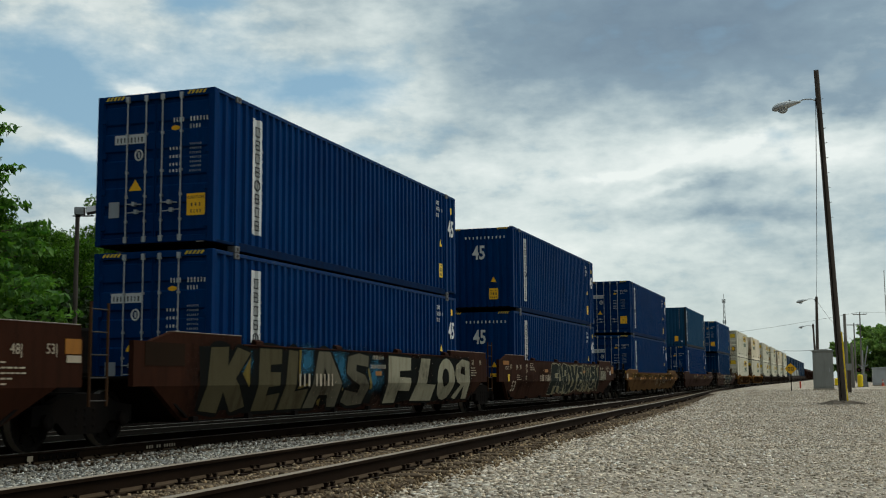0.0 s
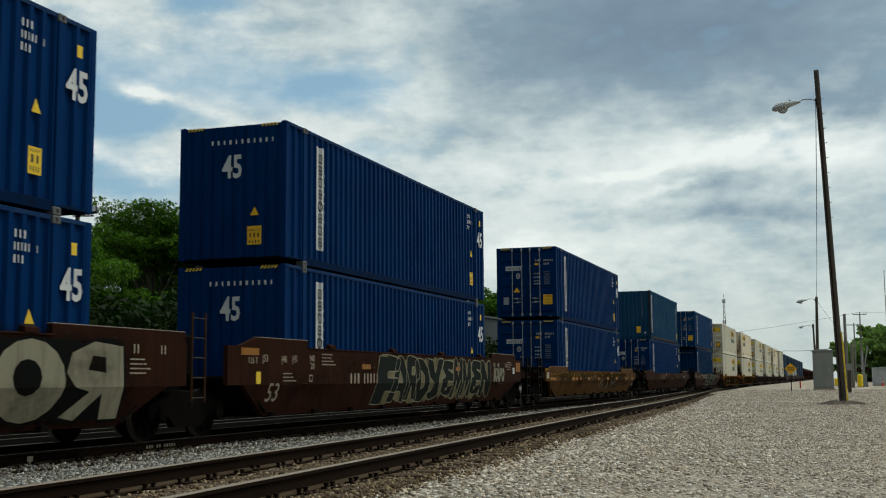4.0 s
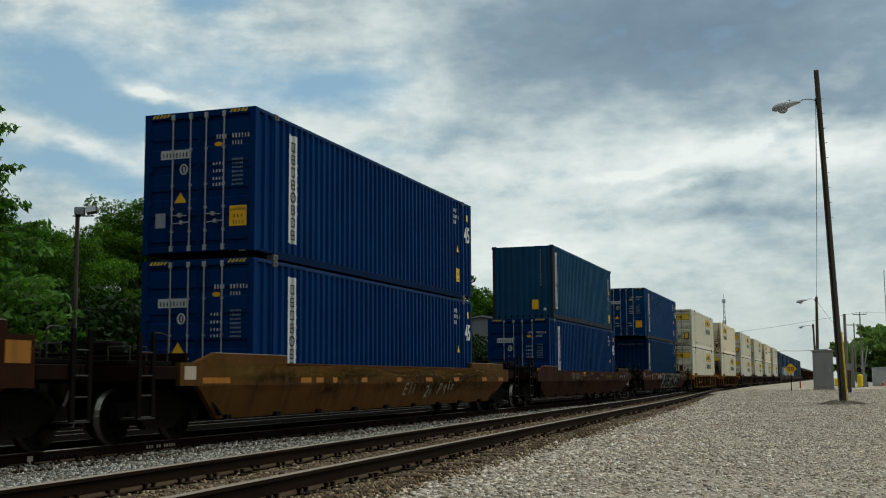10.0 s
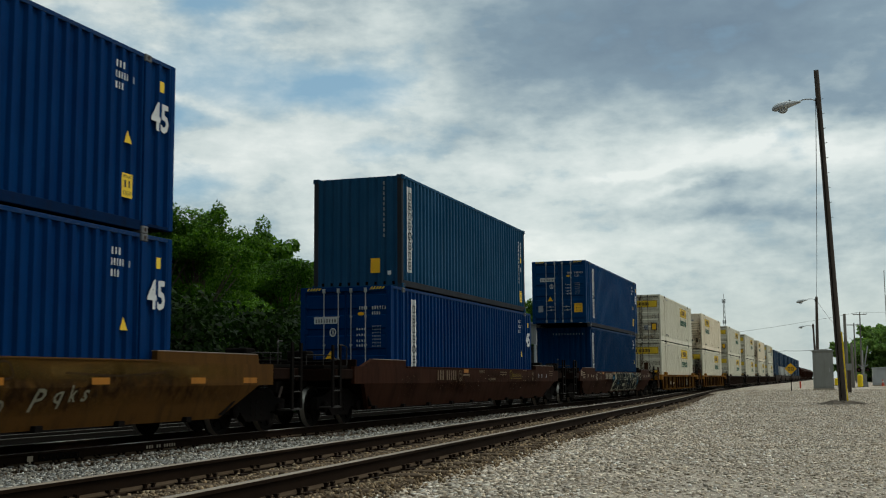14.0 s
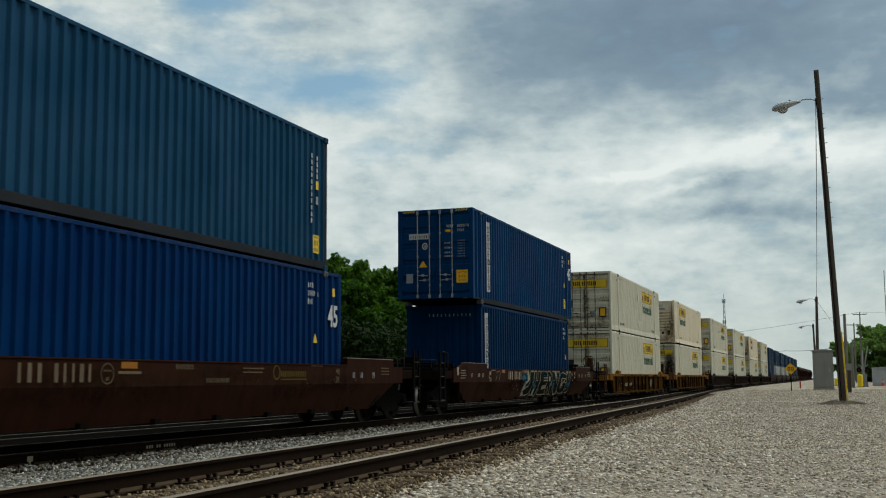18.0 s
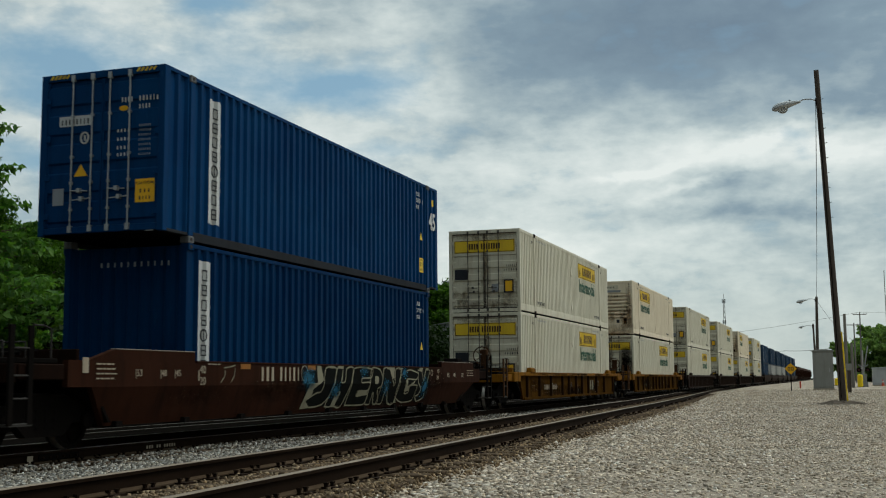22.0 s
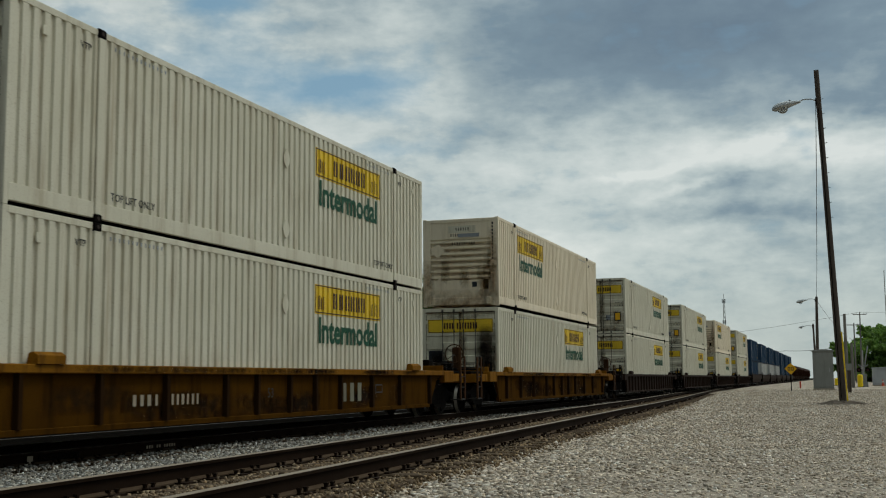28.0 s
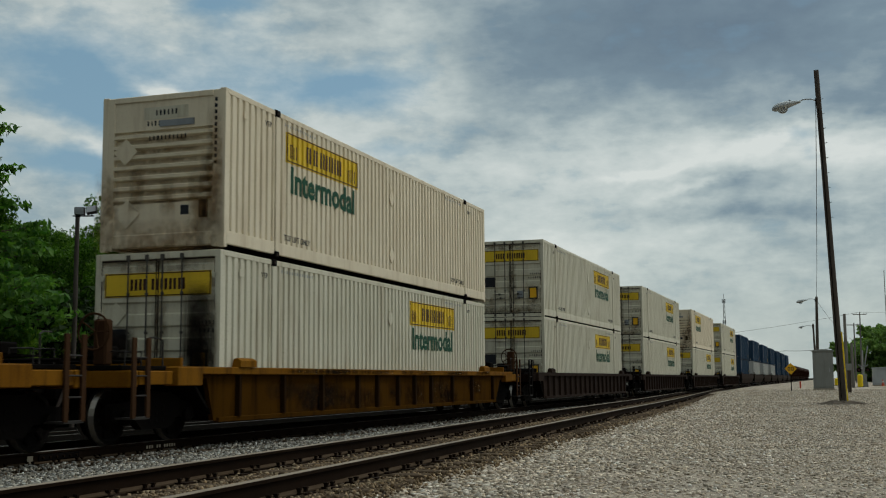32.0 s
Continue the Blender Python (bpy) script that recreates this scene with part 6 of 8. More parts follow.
BLOCKS["H"] = [(0, 0), (0.12, 1), (0.42, 1), (0.42, 0.64), (0.62, 0.66), (0.62, 1), (1, 1), (0.86, 0), (0.5, 0), (0.54, 0.36), (0.34, 0.34), (0.30, 0)], ()
BLOCKS["G"] = [(1, 0.9), (0.5, 1), (0.05, 0.8), (0, 0.2), (0.4, 0), (0.95, 0.05), (1, 0.5), (0.6, 0.5), (0.62, 0.3), (0.42, 0.28), (0.38, 0.7), (0.92, 0.7)], ()
BLOCKS["P"] = [(0.1, 0), (0.05, 1), (0.8, 1), (1, 0.75), (0.8, 0.45), (0.42, 0.40), (0.4, 0)], [(0.40, 0.62), (0.40, 0.80), (0.62, 0.72)]


def ribbon(bm, pts, w, x=0.0):
    """A brush stroke in the plane y-z: a smooth line with round ends."""
    p = [np.array(q, float) for q in pts]
    p = [2 * p[0] - p[1]] + p + [2 * p[-1] - p[-2]]
    line = []
    for a, b, c, d in zip(p, p[1:], p[2:], p[3:]):
        for u in np.linspace(0, 1, 7)[:-1]:
            s = 0.5 * ((2 * b) + (c - a) * u + (2 * a - 5 * b + 4 * c - d) * u ** 2 + (3 * b - a - 3 * c + d) * u ** 3)
            line.append(0.6 * s + 0.4 * (b + (c - b) * u))
    line.append(p[-2])
    left, right = [], []
    for k, q in enumerate(line):
        t = line[min(k + 1, len(line) - 1)] - line[max(k - 1, 0)]
        n = np.array((-t[1], t[0])) / max(1e-6, np.hypot(*t)) * w / 2
        e = x + 0.0003 * k / len(line)
        left.append(bm.verts.new((e, *(q + n))))
        right.append(bm.verts.new((e, *(q - n))))
    for k in range(len(line) - 1):
        bm.faces.new((left[k], right[k], right[k + 1], left[k + 1]))
    for q, o, l, r in ((line[0], line[1], left[0], right[0]), (line[-1], line[-2], right[-1], left[-1])):
        d = (q - o) / max(1e-6, np.hypot(*(q - o))) * w * 0.22
        m = bm.verts.new((l.co.x, *(q + d)))
        bm.faces.new((l, m, r))
    return bm


def sprayed(c, pts, mat, off):
    """A flat painted shape on the side plate."""
    bm = bmesh.new()
    f = bm.faces.new([bm.verts.new((0, *p)) for p in pts])
    f.normal_update()
    bmesh.ops.triangulate(bm, faces=[f])
    me = bpy.data.meshes.new("graffiti")
    bm.to_mesh(me)
    bm.free()
    spray(c, me, 0, 0, mat, off)


def tag(c, ch, y0, y1, z0, z1, fill, halo=None, halo_w=0.1, edge=None, edge_w=0.03, inside=None, lean=0.0, off=0.004):
    """One sprayed block letter: a wide halo behind it, its filling, its counter and a thin edge line."""
    def place(pts):
        return [(y0 + (y1 - y0) * u + lean * (v - 0.5), z0 + (z1 - z0) * v) for u, v in pts]
    body, hole = BLOCKS[ch]
    body = place(body)

    def line(pts, w, mat, o):
        me = mesh_of("graffiti", ribbon(bmesh.new(), list(pts) + [pts[0]], w), mat)
        spray(c, me, 0, 0, mat, o)
    if halo:
        line(body, halo_w, halo, off)
    sprayed(c, body, fill, off + 0.0012)
    if edge:
        line(body, edge_w, edge, off + 0.0024)
    if hole:
        sprayed(c, place(hole), inside or halo, off + 0.0020)
        if edge:
            line(place(hole), edge_w, edge, off + 0.0028)


def ragged(y0, y1, z0, z1, seed, rough=0.07, n=14):
    """A slab with uneven upper and lower edges."""
    rng = random.Random(seed)
    top = [(y0 + (y1 - y0) * k / n + rng.uniform(-0.1, 0.1), z1 + rng.uniform(-rough, rough * 0.4)) for k in range(n + 1)]
    low = [(y0 + (y1 - y0) * k / n + rng.uniform(-0.1, 0.1), z0 + rng.uniform(-rough * 0.4, rough)) for k in range(n + 1)]
    return top + low[::-1]


def build_cars():
    brown = "oxide-brown steel well car with smooth sides"
    c0 = well_car("well_car", -5.2, 13.80, -4.0, 12.2, BROWN, brown + " and stencilled markings", top=1.60, hi=1.77, joints=(0, 2))
    m = 4.3
    text_on(c0, "48|", 12.40 - m, 1.40, 0.20)
    text_on(c0, "53|", 13.12 - m, 1.415, 0.20)
    part("reflector", box(bmesh.new(), 1.421, 1.428, 13.40 - m, 13.76 - m, 1.36, 1.57), REFLECTOR, c0)
    part("white_patch", box(bmesh.new(), 1.421, 1.428, 13.44 - m, 13.76 - m, 1.24, 1.34), STENCIL, c0)
    small_print(c0, 11.5 - m, 1.22, 5, 1.1, 1)

    c1 = well_car("well_car", 15.05, 33.75, 16.75, 32.15, BROWN, brown + " and olive graffiti", top=1.60, hi=1.77, hi_len=3.4, joints=(1, 2))
    m = 24.40
    part("reflector", box(bmesh.new(), 1.421, 1.428, 15.35 - m, 16.5 - m, 1.22, 1.585), RUST, c1)
    for y, w in ((18.6, 4.5), (21.5, 5.0), (24.0, 4.0), (26.6, 3.0), (28.6, 3.4), (30.9, 3.2)):
        stain(c1, y - m, 1.0, w, 1.5, DARK_HAZE, 0.0028 + 0.0001 * y / 30)
    sprayed(c1, ragged(17.0 - m, 24.65 - m, 0.41, 1.575, 3), SPRAY_DARK, 0.0034)
    sprayed(c1, ragged(25.4 - m, 32.0 - m, 0.43, 1.56, 4), SPRAY_DARK, 0.0034)
    for y, z, w, h in ((21.1, 1.40, 0.75, 0.7), (22.75, 1.20, 1.3, 1.0), (24.75, 1.10, 1.2, 0.9), (18.6, 1.3, 0.6, 0.5)):
        stain(c1, y - m, z, w, h, BLUE_HAZE, 0.0037 + 0.00004 * y)
    for q in (((18.45, 1.10), (18.75, 1.42), (18.72, 0.85)), ((20.75, 1.58), (20.86, 1.58), (20.80, 0.95), (20.72, 0.95)), ((22.15, 1.50), (22.22, 1.55), (23.0, 0.78), (22.9, 0.72)),
              ((24.15, 1.52), (24.25, 1.50), (24.62, 0.80), (24.50, 0.75)), ((20.75, 0.86), (21.2, 0.93), (21.2, 0.80), (20.75, 0.78)), ((21.75, 0.55), (21.95, 0.62), (21.95, 0.45))):
        sprayed(c1, [(y - m, z) for y, z in q], SPRAY_YELLOW, 0.0050)
    for k, (ch, a, b) in enumerate((("K", 17.15, 18.74), ("E", 18.95, 20.00), ("l", 20.08, 21.22), ("A", 21.20, 22.86), ("S", 23.02, 24.42))):
        tag(c1, ch, a - m, b - m, 0.42, 1.57, SPRAY_GREY if k > 2 else SPRAY_OLIVE, SPRAY_DARK, 0.11, off=0.0054 + 0.0003 * (k % 2))
    for k, (ch, a, b) in enumerate((("F", 25.53, 27.12), ("L", 27.34, 29.02), ("O", 29.14, 30.62), ("9", 30.64, 32.02))):
        tag(c1, ch, a - m, b - m, 0.43, 1.55 - 0.03 * (k == 1), SPRAY_PALE, SPRAY_DARK, 0.08, inside=SPRAY_DARK, off=0.0054 + 0.0003 * (k % 2))
    for y, z, w, h in ((26.0, 0.75, 1.5, 0.7), (28.2, 1.15, 1.6, 0.8), (29.9, 0.70, 1.4, 0.6), (31.3, 1.2, 1.3, 0.7), (23.6, 0.8, 1.6, 0.8), (22.0, 0.75, 1.5, 0.7)):
        stain(c1, y - m, z, w, h, GRIME_STAIN, 0.0085 + 0.00004 * y)
    car_number(c1, 20.67 - m, 0.86, 1.74, 0.25, 7, 1.436)
    stencil_bars(c1, 24.55 - m, 1.45, 0.70, 0.09, 10, 8, x=1.430)
    stencil_bars(c1, 24.45 - m, 1.24, 0.95, 0.09, 13, 9, x=1.430)
    part("reflector", box(bmesh.new(), 1.430, 1.436, 24.75 - m, 25.12 - m, 1.08, 1.18), REFLECTOR, c1)
    small_print(c1, 32.15 - m, 1.30, 4, 0.6, 14)
    for y in (32.2, 32.95):
        stencil_bars(c1, y - m, 1.40, 0.2, 0.14, 2, int(y), x=1.422)

    c2 = well_car("well_car", 35.10, 54.90, 36.75, 53.1, BROWN, brown + " and dark green graffiti", top=1.60, hi=1.77, hi_len=3.3, joints=(1, 0))
    m = 45.0
    part("reflector", box(bmesh.new(), 1.421, 1.428, 35.57 - m, 36.24 - m, 1.44, 1.57), REFLECTOR, c2)
    text_on(c2, "125 T", 36.02 - m, 1.34, 0.16)
    part("warning_label", box(bmesh.new(), 1.421, 1.426, 36.15 - m, 36.32 - m, 0.92, 1.14), DECAL_YELLOW, c2, "faded yellow warning label")
    for text, y, z in (("|53", 36.50, 1.385), ("|48", 37.28, 1.38), ("|45", 37.74, 1.39), ("|40", 38.53, 1.415), ("20", 38.55, 1.26)):
        text_on(c2, text, y - m, z, 0.19)
    part("stencil", lettering("53", 0.52, STENCIL), STENCIL, c2, m=Matrix.Translation((1.374, 36.89 - m, 0.735)) @ Matrix.Rotation(math.atan(LEAN), 4, "Y"))
    small_print(c2, 39.0 - m, 1.50, 4, 0.7, 3)
    small_print(c2, 37.25 - m, 1.10, 3, 0.55, 31)
    car_number(c2, 40.43 - m, 0.905, 1.71, 0.22, 11)
    reflectors(c2, (41.40 - m,), 1.275, 1.421, REFLECTOR, 0.50, 0.11)
    part("ring_mark", ring(bmesh.new(), 1.421, 38.48 - m, 1.02, 0.14, 0.14, 0.02), STENCIL, c2)
    sprayed(c2, ragged(42.15 - m, 46.75 - m, 0.43, 1.52, 5, 0.16, 18), SPRAY_WASH, 0.0034)
    sprayed(c2, ragged(46.55 - m, 51.35 - m, 0.46, 1.52, 6, 0.16, 18), SPRAY_WASH, 0.0036)
    letters = (("F", 42.05, 43.40, 0.25), ("A", 42.95, 44.20, 0.1), ("R", 43.95, 44.95, 0.0), ("D", 44.68, 45.70, -0.1), ("Y", 45.45, 46.75, 0.2), ("e", 46.68, 47.75, 0.05), ("M", 47.65, 48.55, 0.1), ("M", 48.45, 49.35, 0.0), ("e", 49.25, 50.38, 0.1), ("N", 50.28, 51.35, -0.1))
    for k, (ch, a, b, l) in enumerate(letters):
        tag(c2, ch, a - m, b - m, 0.42 + 0.07 * (k > 4) + 0.03 * (k % 3), 1.53 - 0.03 * (k % 2), SPRAY_MOSS, None, 0.1, SPRAY_PALE, 0.026, SPRAY_WASH, l, 0.0044 + 0.0003 * (k % 3))
    part("reflector", box(bmesh.new(), 1.436, 1.440, 47.85 - m, 48.25 - m, 1.22, 1.32), REFLECTOR, c2)
    for text, y in (("45|", 51.75), ("48|", 52.20), ("53|", 53.05)):
        text_on(c2, text, y - m, 1.42, 0.17)
    small_print(c2, 53.2 - m, 1.5, 4, 0.6, 5)
    for k, (ch, a, b) in enumerate((("K", 51.66, 52.0), ("A", 51.95, 52.30), ("P", 52.28, 52.58), ("O", 52.55, 52.88))):
        tag(c2, ch, a - m, b - m, 0.90, 1.34, SPRAY_FADED, SPRAY_DARK, 0.05, lean=0.06, off=0.004 + 0.0003 * (k % 2))
    part("reflector", box(bmesh.new(), 1.421, 1.428, 54.3 - m, 54.8 - m, 1.22, 1.52), REFLECTOR, c2)
    part("white_patch", box(bmesh.new(), 1.421, 1.428, 53.9 - m, 54.1 - m, 1.15, 1.35), DECAL_WHITE, c2)

    c3 = well_car("well_car", 58.5, 78.3, 60.0, 76.6, TAN_BROWN, "rusty tan-brown well car with yellow reflectors and white scrawl", top=1.28, hi=1.45, hi_len=3.9)
    m = 68.4
    for y, w in ((59.66, 0.92), (63.2, 0.47), (63.85, 0.34), (64.62, 0.22), (66.23, 0.30), (68.4, 0.30), (70.6, 0.47), (72.9, 0.43), (75.6, 0.46), (77.4, 0.50)):
        reflectors(c3, (y - m,), 0.985, 1.421, AMBER_PLATE, w, 0.10)
    part("white_patch", box(bmesh.new(), 1.421, 1.428, 58.62 - m, 58.98 - m, 1.00, 1.22), STENCIL, c3)
    for k, (ch, y, z) in enumerate((("E", 68.95, 0.735), ("l", 69.31, 0.75), ("i", 69.56, 0.745), ("2", 70.57, 0.67), ("o", 70.85, 0.69), ("P", 71.56, 0.715), ("q", 72.0, 0.79), ("k", 72.3, 0.80), ("s", 72.6, 0.805))):
        spray(c3, fat_letter(ch, 0.44 if ch in "El2P" else 0.34, 0.004), y - m, z, SPRAY_FADED, 0.006, shear=(0.25, 0.05, 0.4)[k % 3], sx=(1.2, 0.9, 1.1)[k % 3])
    ribs_ = [[(67.4, 1.22), (68.6, 1.12), (69.6, 1.20), (70.0, 1.00)], [(70.3, 1.22), (70.9, 1.24), (71.0, 1.04), (70.5, 0.98)], [(64.8, 1.20), (65.4, 1.10), (66.1, 1.14), (67.0, 1.06)], [(72.1, 1.10), (73.4, 1.06), (74.6, 1.12)]]
    for k, q in enumerate(ribs_):
        spray(c3, mesh_of("scrawl", ribbon(bmesh.new(), [(y - m, z) for y, z in q], 0.026), RUST), 0, 0, DARK_RUST, 0.0052 + 0.0003 * k)
    soil_side(c3, 9.9, 1.26, 11, 31)
    # ochre mottle that also paints the upper band lighter, as if lit
    for k in range(9):
        stain(c3, 60.6 + 1.9 * k - m, 1.13 + 0.03 * (k % 2), 2.9, 0.30, OCHRE_BAND, 0.0032 + 0.0001 * k)
    for k in range(4):
        stain(c3, 62.0 + 4.1 * k - m, 1.09, 2.2, 0.36, GRIME_STAIN, 0.0042 + 0.0002 * k)

    c4 = well_car("well_car", 82.2, 101.9, 83.4, 100.2, BROWN, brown + " and a small white emblem", top=1.28, hi=1.45, hi_len=3.3)
    m = 92.05
    car_number(c4, 87.75 - m, 0.97, 1.70, 0.26, 21, mat=STENCIL_DIM)
    ov = [(1.423, 89.78 - m + 0.155 * math.cos(t), 1.09 + 0.15 * math.sin(t)) for t in np.linspace(0, 2 * math.pi, 17)]
    part("ring_mark", pipe(bmesh.new(), ov, 0.008, 4), STENCIL_DIM, c4)
    stencil_bars(c4, 89.68 - m, 1.12, 0.2, 0.03, 4, 24, STENCIL_DIM)
    stencil_bars(c4, 89.74 - m, 0.99, 0.08, 0.05, 2, 25, STENCIL_DIM)
    reflectors(c4, (90.33 - m,), 1.22, 1.421, AMBER_PLATE, 0.42, 0.10)
    part("small_print", box(bmesh.new(), 1.421, 1.424, 90.05 - m, 90.65 - m, 1.09, 1.13), STENCIL_DIM, c4)
    stencil_bars(c4, 91.62 - m, 1.17, 0.55, 0.08, 9, 26, STENCIL_DIM)
    stencil_bars(c4, 92.57 - m, 0.95, 0.80, 0.075, 12, 27, STENCIL_DIM)
    small_print(c4, 93.87 - m, 1.19, 2, 0.85, 6, STENCIL_DIM)
    ov = [(1.423, 95.16 - m + 0.13 * math.cos(t), 1.13 + 0.13 * math.sin(t)) for t in np.linspace(0, 2 * math.pi, 17)]
    part("emblem", pipe(bmesh.new(), ov, 0.012, 4), SPRAY_YELLOW, c4)
    stencil_bars(c4, 95.32 - m, 1.05, 1.15, 0.11, 14, 23, SPRAY_YELLOW)
    part("logo_line", box(bmesh.new(), 1.421, 1.424, 95.34 - m, 96.5 - m, 0.995, 1.01), SPRAY_YELLOW, c4)
    text_on(c4, "40|", 98.02 - m, 1.16, 0.17, STENCIL_DIM)
    text_on(c4, "20", 98.0 - m, 0.99, 0.17, STENCIL_DIM)
    small_print(c4, 96.7 - m, 1.26, 1, 0.7, 16, STENCIL_DIM)
    for k, y in enumerate((98.8, 99.25, 99.95)):
        stencil_bars(c4, y - m, 1.02, 0.16, 0.13, 2, 60 + k, DECAL_GREY)
    small_print(c4, 100.5 - m, 1.24, 3, 0.6, 17, STENCIL_DIM)

    c5 = well_car("well_car", 105.9, 125.4, 107.0, 123.7, BROWN, brown + " and black-and-white graffiti", top=1.28, hi=1.45, hi_len=3.4)
    m = 115.65
    car_number(c5, 111.53 - m, 0.97, 1.70, 0.26, 25)
    ov = [(1.423, 113.42 - m + 0.15 * math.cos(t), 1.12 + 0.15 * math.sin(t)) for t in np.linspace(0, 2 * math.pi, 17)]
    part("ring_mark", pipe(bmesh.new(), ov, 0.010, 4), STENCIL, c5)
    text_on(c5, "40", 109.5 - m, 1.16, 0.19)
    text_on(c5, "20", 109.5 - m, 0.97, 0.19)
    part("small_print", box(bmesh.new(), 1.421, 1.424, 109.36 - m, 109.39 - m, 0.98, 1.16), STENCIL, c5)
    small_print(c5, 109.66 - m, 1.25, 1, 0.5, 18)
    small_print(c5, 106.55 - m, 1.22, 4, 0.6, 8)
    part("white_patch", box(bmesh.new(), 1.421, 1.426, 106.22 - m, 106.36 - m, 1.10, 1.32), STENCIL, c5)
    for tx, y in (("|53", 107.62), ("|48", 108.3), ("|45", 108.72)):
        text_on(c5, tx, y - m, 1.10, 0.15)
    reflectors(c5, (110.98 - m, 113.75 - m), 1.24, 1.421, REFLECTOR, 0.36, 0.11)
    for a, b, c, d in ((110.1, 0.95, 110.25, 1.15), (110.2, 1.2, 110.6, 1.25), (110.45, 0.95, 110.6, 1.2)):
        spray(c5, mesh_of("scrawl", ribbon(bmesh.new(), [(a - m, b), ((a + c) / 2 - m + 0.05, (b + d) / 2), (c - m, d)], 0.022), DECAL_GREY), 0, 0, SPRAY_FADED, 0.003)
    ov = [(1.423, 121.1 - m + 0.07 * math.cos(t), 1.16 + 0.07 * math.sin(t)) for t in np.linspace(0, 2 * math.pi, 13)]
    part("ring_mark", pipe(bmesh.new(), ov, 0.008, 4), STENCIL, c5)
    for tx, y, z in (("40|", 121.62, 1.20), ("20", 121.56, 1.03), ("45|", 122.45, 1.10), ("48|", 123.0, 1.10), ("53|", 123.72, 1.10)):
        text_on(c5, tx, y - m, z, 0.15)
    small_print(c5, 124.15 - m, 1.22, 3, 0.8, 28)
    stain(c5, 117.3 - m, 0.82, 9.0, 1.2, DARK_HAZE, 0.002)
    sprayed(c5, ragged(113.55 - m, 116.9 - m, 0.42, 1.275, 7, 0.10), SPRAY_DARK, 0.0030)
    sprayed(c5, ragged(116.5 - m, 120.9 - m, 0.42, 1.275, 8, 0.10), SPRAY_DARK, 0.0032)
    for q in (((113.50, 0.40), (113.95, 0.42), (113.90, 0.80), (114.35, 0.98), (114.2, 1.275), (114.0, 1.28), (114.05, 0.92), (113.70, 0.92)), ((114.60, 1.275), (114.86, 1.275), (114.84, 1.0)), ((115.05, 1.275), (115.35, 1.275), (115.30, 0.98), (115.08, 0.95)),
              ((114.75, 0.40), (115.35, 0.42), (115.80, 1.05), (115.70, 0.98)), ((116.05, 0.90), (116.70, 1.08), (116.78, 1.275), (116.40, 1.275), (116.45, 1.12)), ((116.0, 0.42), (116.1, 0.72), (116.85, 0.76), (116.75, 0.42), (116.62, 0.62), (116.12, 0.60)),
              ((117.35, 1.02), (117.55, 1.10), (117.55, 0.92), (117.42, 0.92)), ((117.85, 1.275), (118.40, 1.275), (118.38, 0.98)), ((118.68, 1.275), (118.95, 1.275), (118.78, 1.02)), ((117.4, 0.42), (117.9, 0.44), (117.85, 0.75)), ((118.3, 0.42), (118.85, 0.42), (118.65, 0.58)),
              ((118.95, 0.78), (119.3, 1.05), (119.35, 0.82), (119.9, 0.98), (119.5, 0.70), (119.05, 0.68)), ((120.15, 1.275), (120.42, 1.275), (120.2, 0.92)), ((120.65, 1.275), (120.85, 1.275), (120.45, 1.02))):
        sprayed(c5, [(y - m, z) for y, z in q], SPRAY_PALE, 0.0044)
    for k, (ch, a, b, l) in enumerate((("J", 113.72, 114.84, 0.25), ("H", 114.79, 115.78, 0.22), ("E", 115.70, 116.90, 0.15), ("R", 116.85, 117.62, 0.0), ("N", 117.58, 118.77, 0.1), ("G", 118.69, 120.03, 0.1), ("Y", 119.95, 120.86, 0.15))):
        tag(c5, ch, a - m, b - m, 0.43, 1.225, SPRAY_DARK, None, 0.1, SPRAY_PALE, 0.032, SPRAY_PALE, l, 0.0056 + 0.0003 * (k % 2))
    for y, z, w, h in ((113.6, 1.02, 0.7, 0.5), (116.5, 1.17, 0.5, 0.3), (115.0, 0.78, 0.6, 0.4), (119.05, 1.15, 0.45, 0.3), (117.85, 0.80, 0.55, 0.45), (120.6, 0.8, 0.5, 0.6)):
        stain(c5, y - m, z, w, h, BLUE_HAZE, 0.0130)
    for k, (car, hh) in enumerate(((c0, 9.5), (c1, 9.3), (c2, 9.9), (c4, 9.8), (c5, 9.7))):
        soil_side(car, hh, 1.60 if k < 3 else 1.26, 6, 200 + k)
    ochre = "worn ochre-yellow well car with ribbed steel sides"
    spaced = [-8.0, -6.24, -4.48, -2.58, -1.43, -0.09, 1.07, 2.34, 4.11, 5.9, 8.06]
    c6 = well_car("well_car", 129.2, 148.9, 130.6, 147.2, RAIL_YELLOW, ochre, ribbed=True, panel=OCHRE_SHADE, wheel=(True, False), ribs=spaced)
    stencil_bars(c6, 133.63 - 139.05, 0.60, 0.80, 0.17, 4, 27, x=1.378)
    stencil_bars(c6, 134.72 - 139.05, 0.60, 0.92, 0.17, 6, 29, x=1.378)
    for k in range(3):
        part("emblem_bar", box(bmesh.new(), 1.374, 1.379, 141.55 + 0.42 * k - 139.05, 141.75 + 0.42 * k - 139.05, 0.52, 0.92), SPRAY_FADED, c6)
    part("notice_frame", ring(bmesh.new(), 1.374, 143.65 - 139.05, 0.78, 0.42, 0.20, 0.03), DECAL_DARK, c6)
    text_on(c6, "53", 138.2 - 139.05, 0.74, 0.26, DECAL_DARK, 1.378)
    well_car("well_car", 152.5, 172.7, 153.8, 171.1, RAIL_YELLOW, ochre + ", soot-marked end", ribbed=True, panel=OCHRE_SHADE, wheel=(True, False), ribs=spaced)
    dark = "dark brown well car with closely ribbed sides"
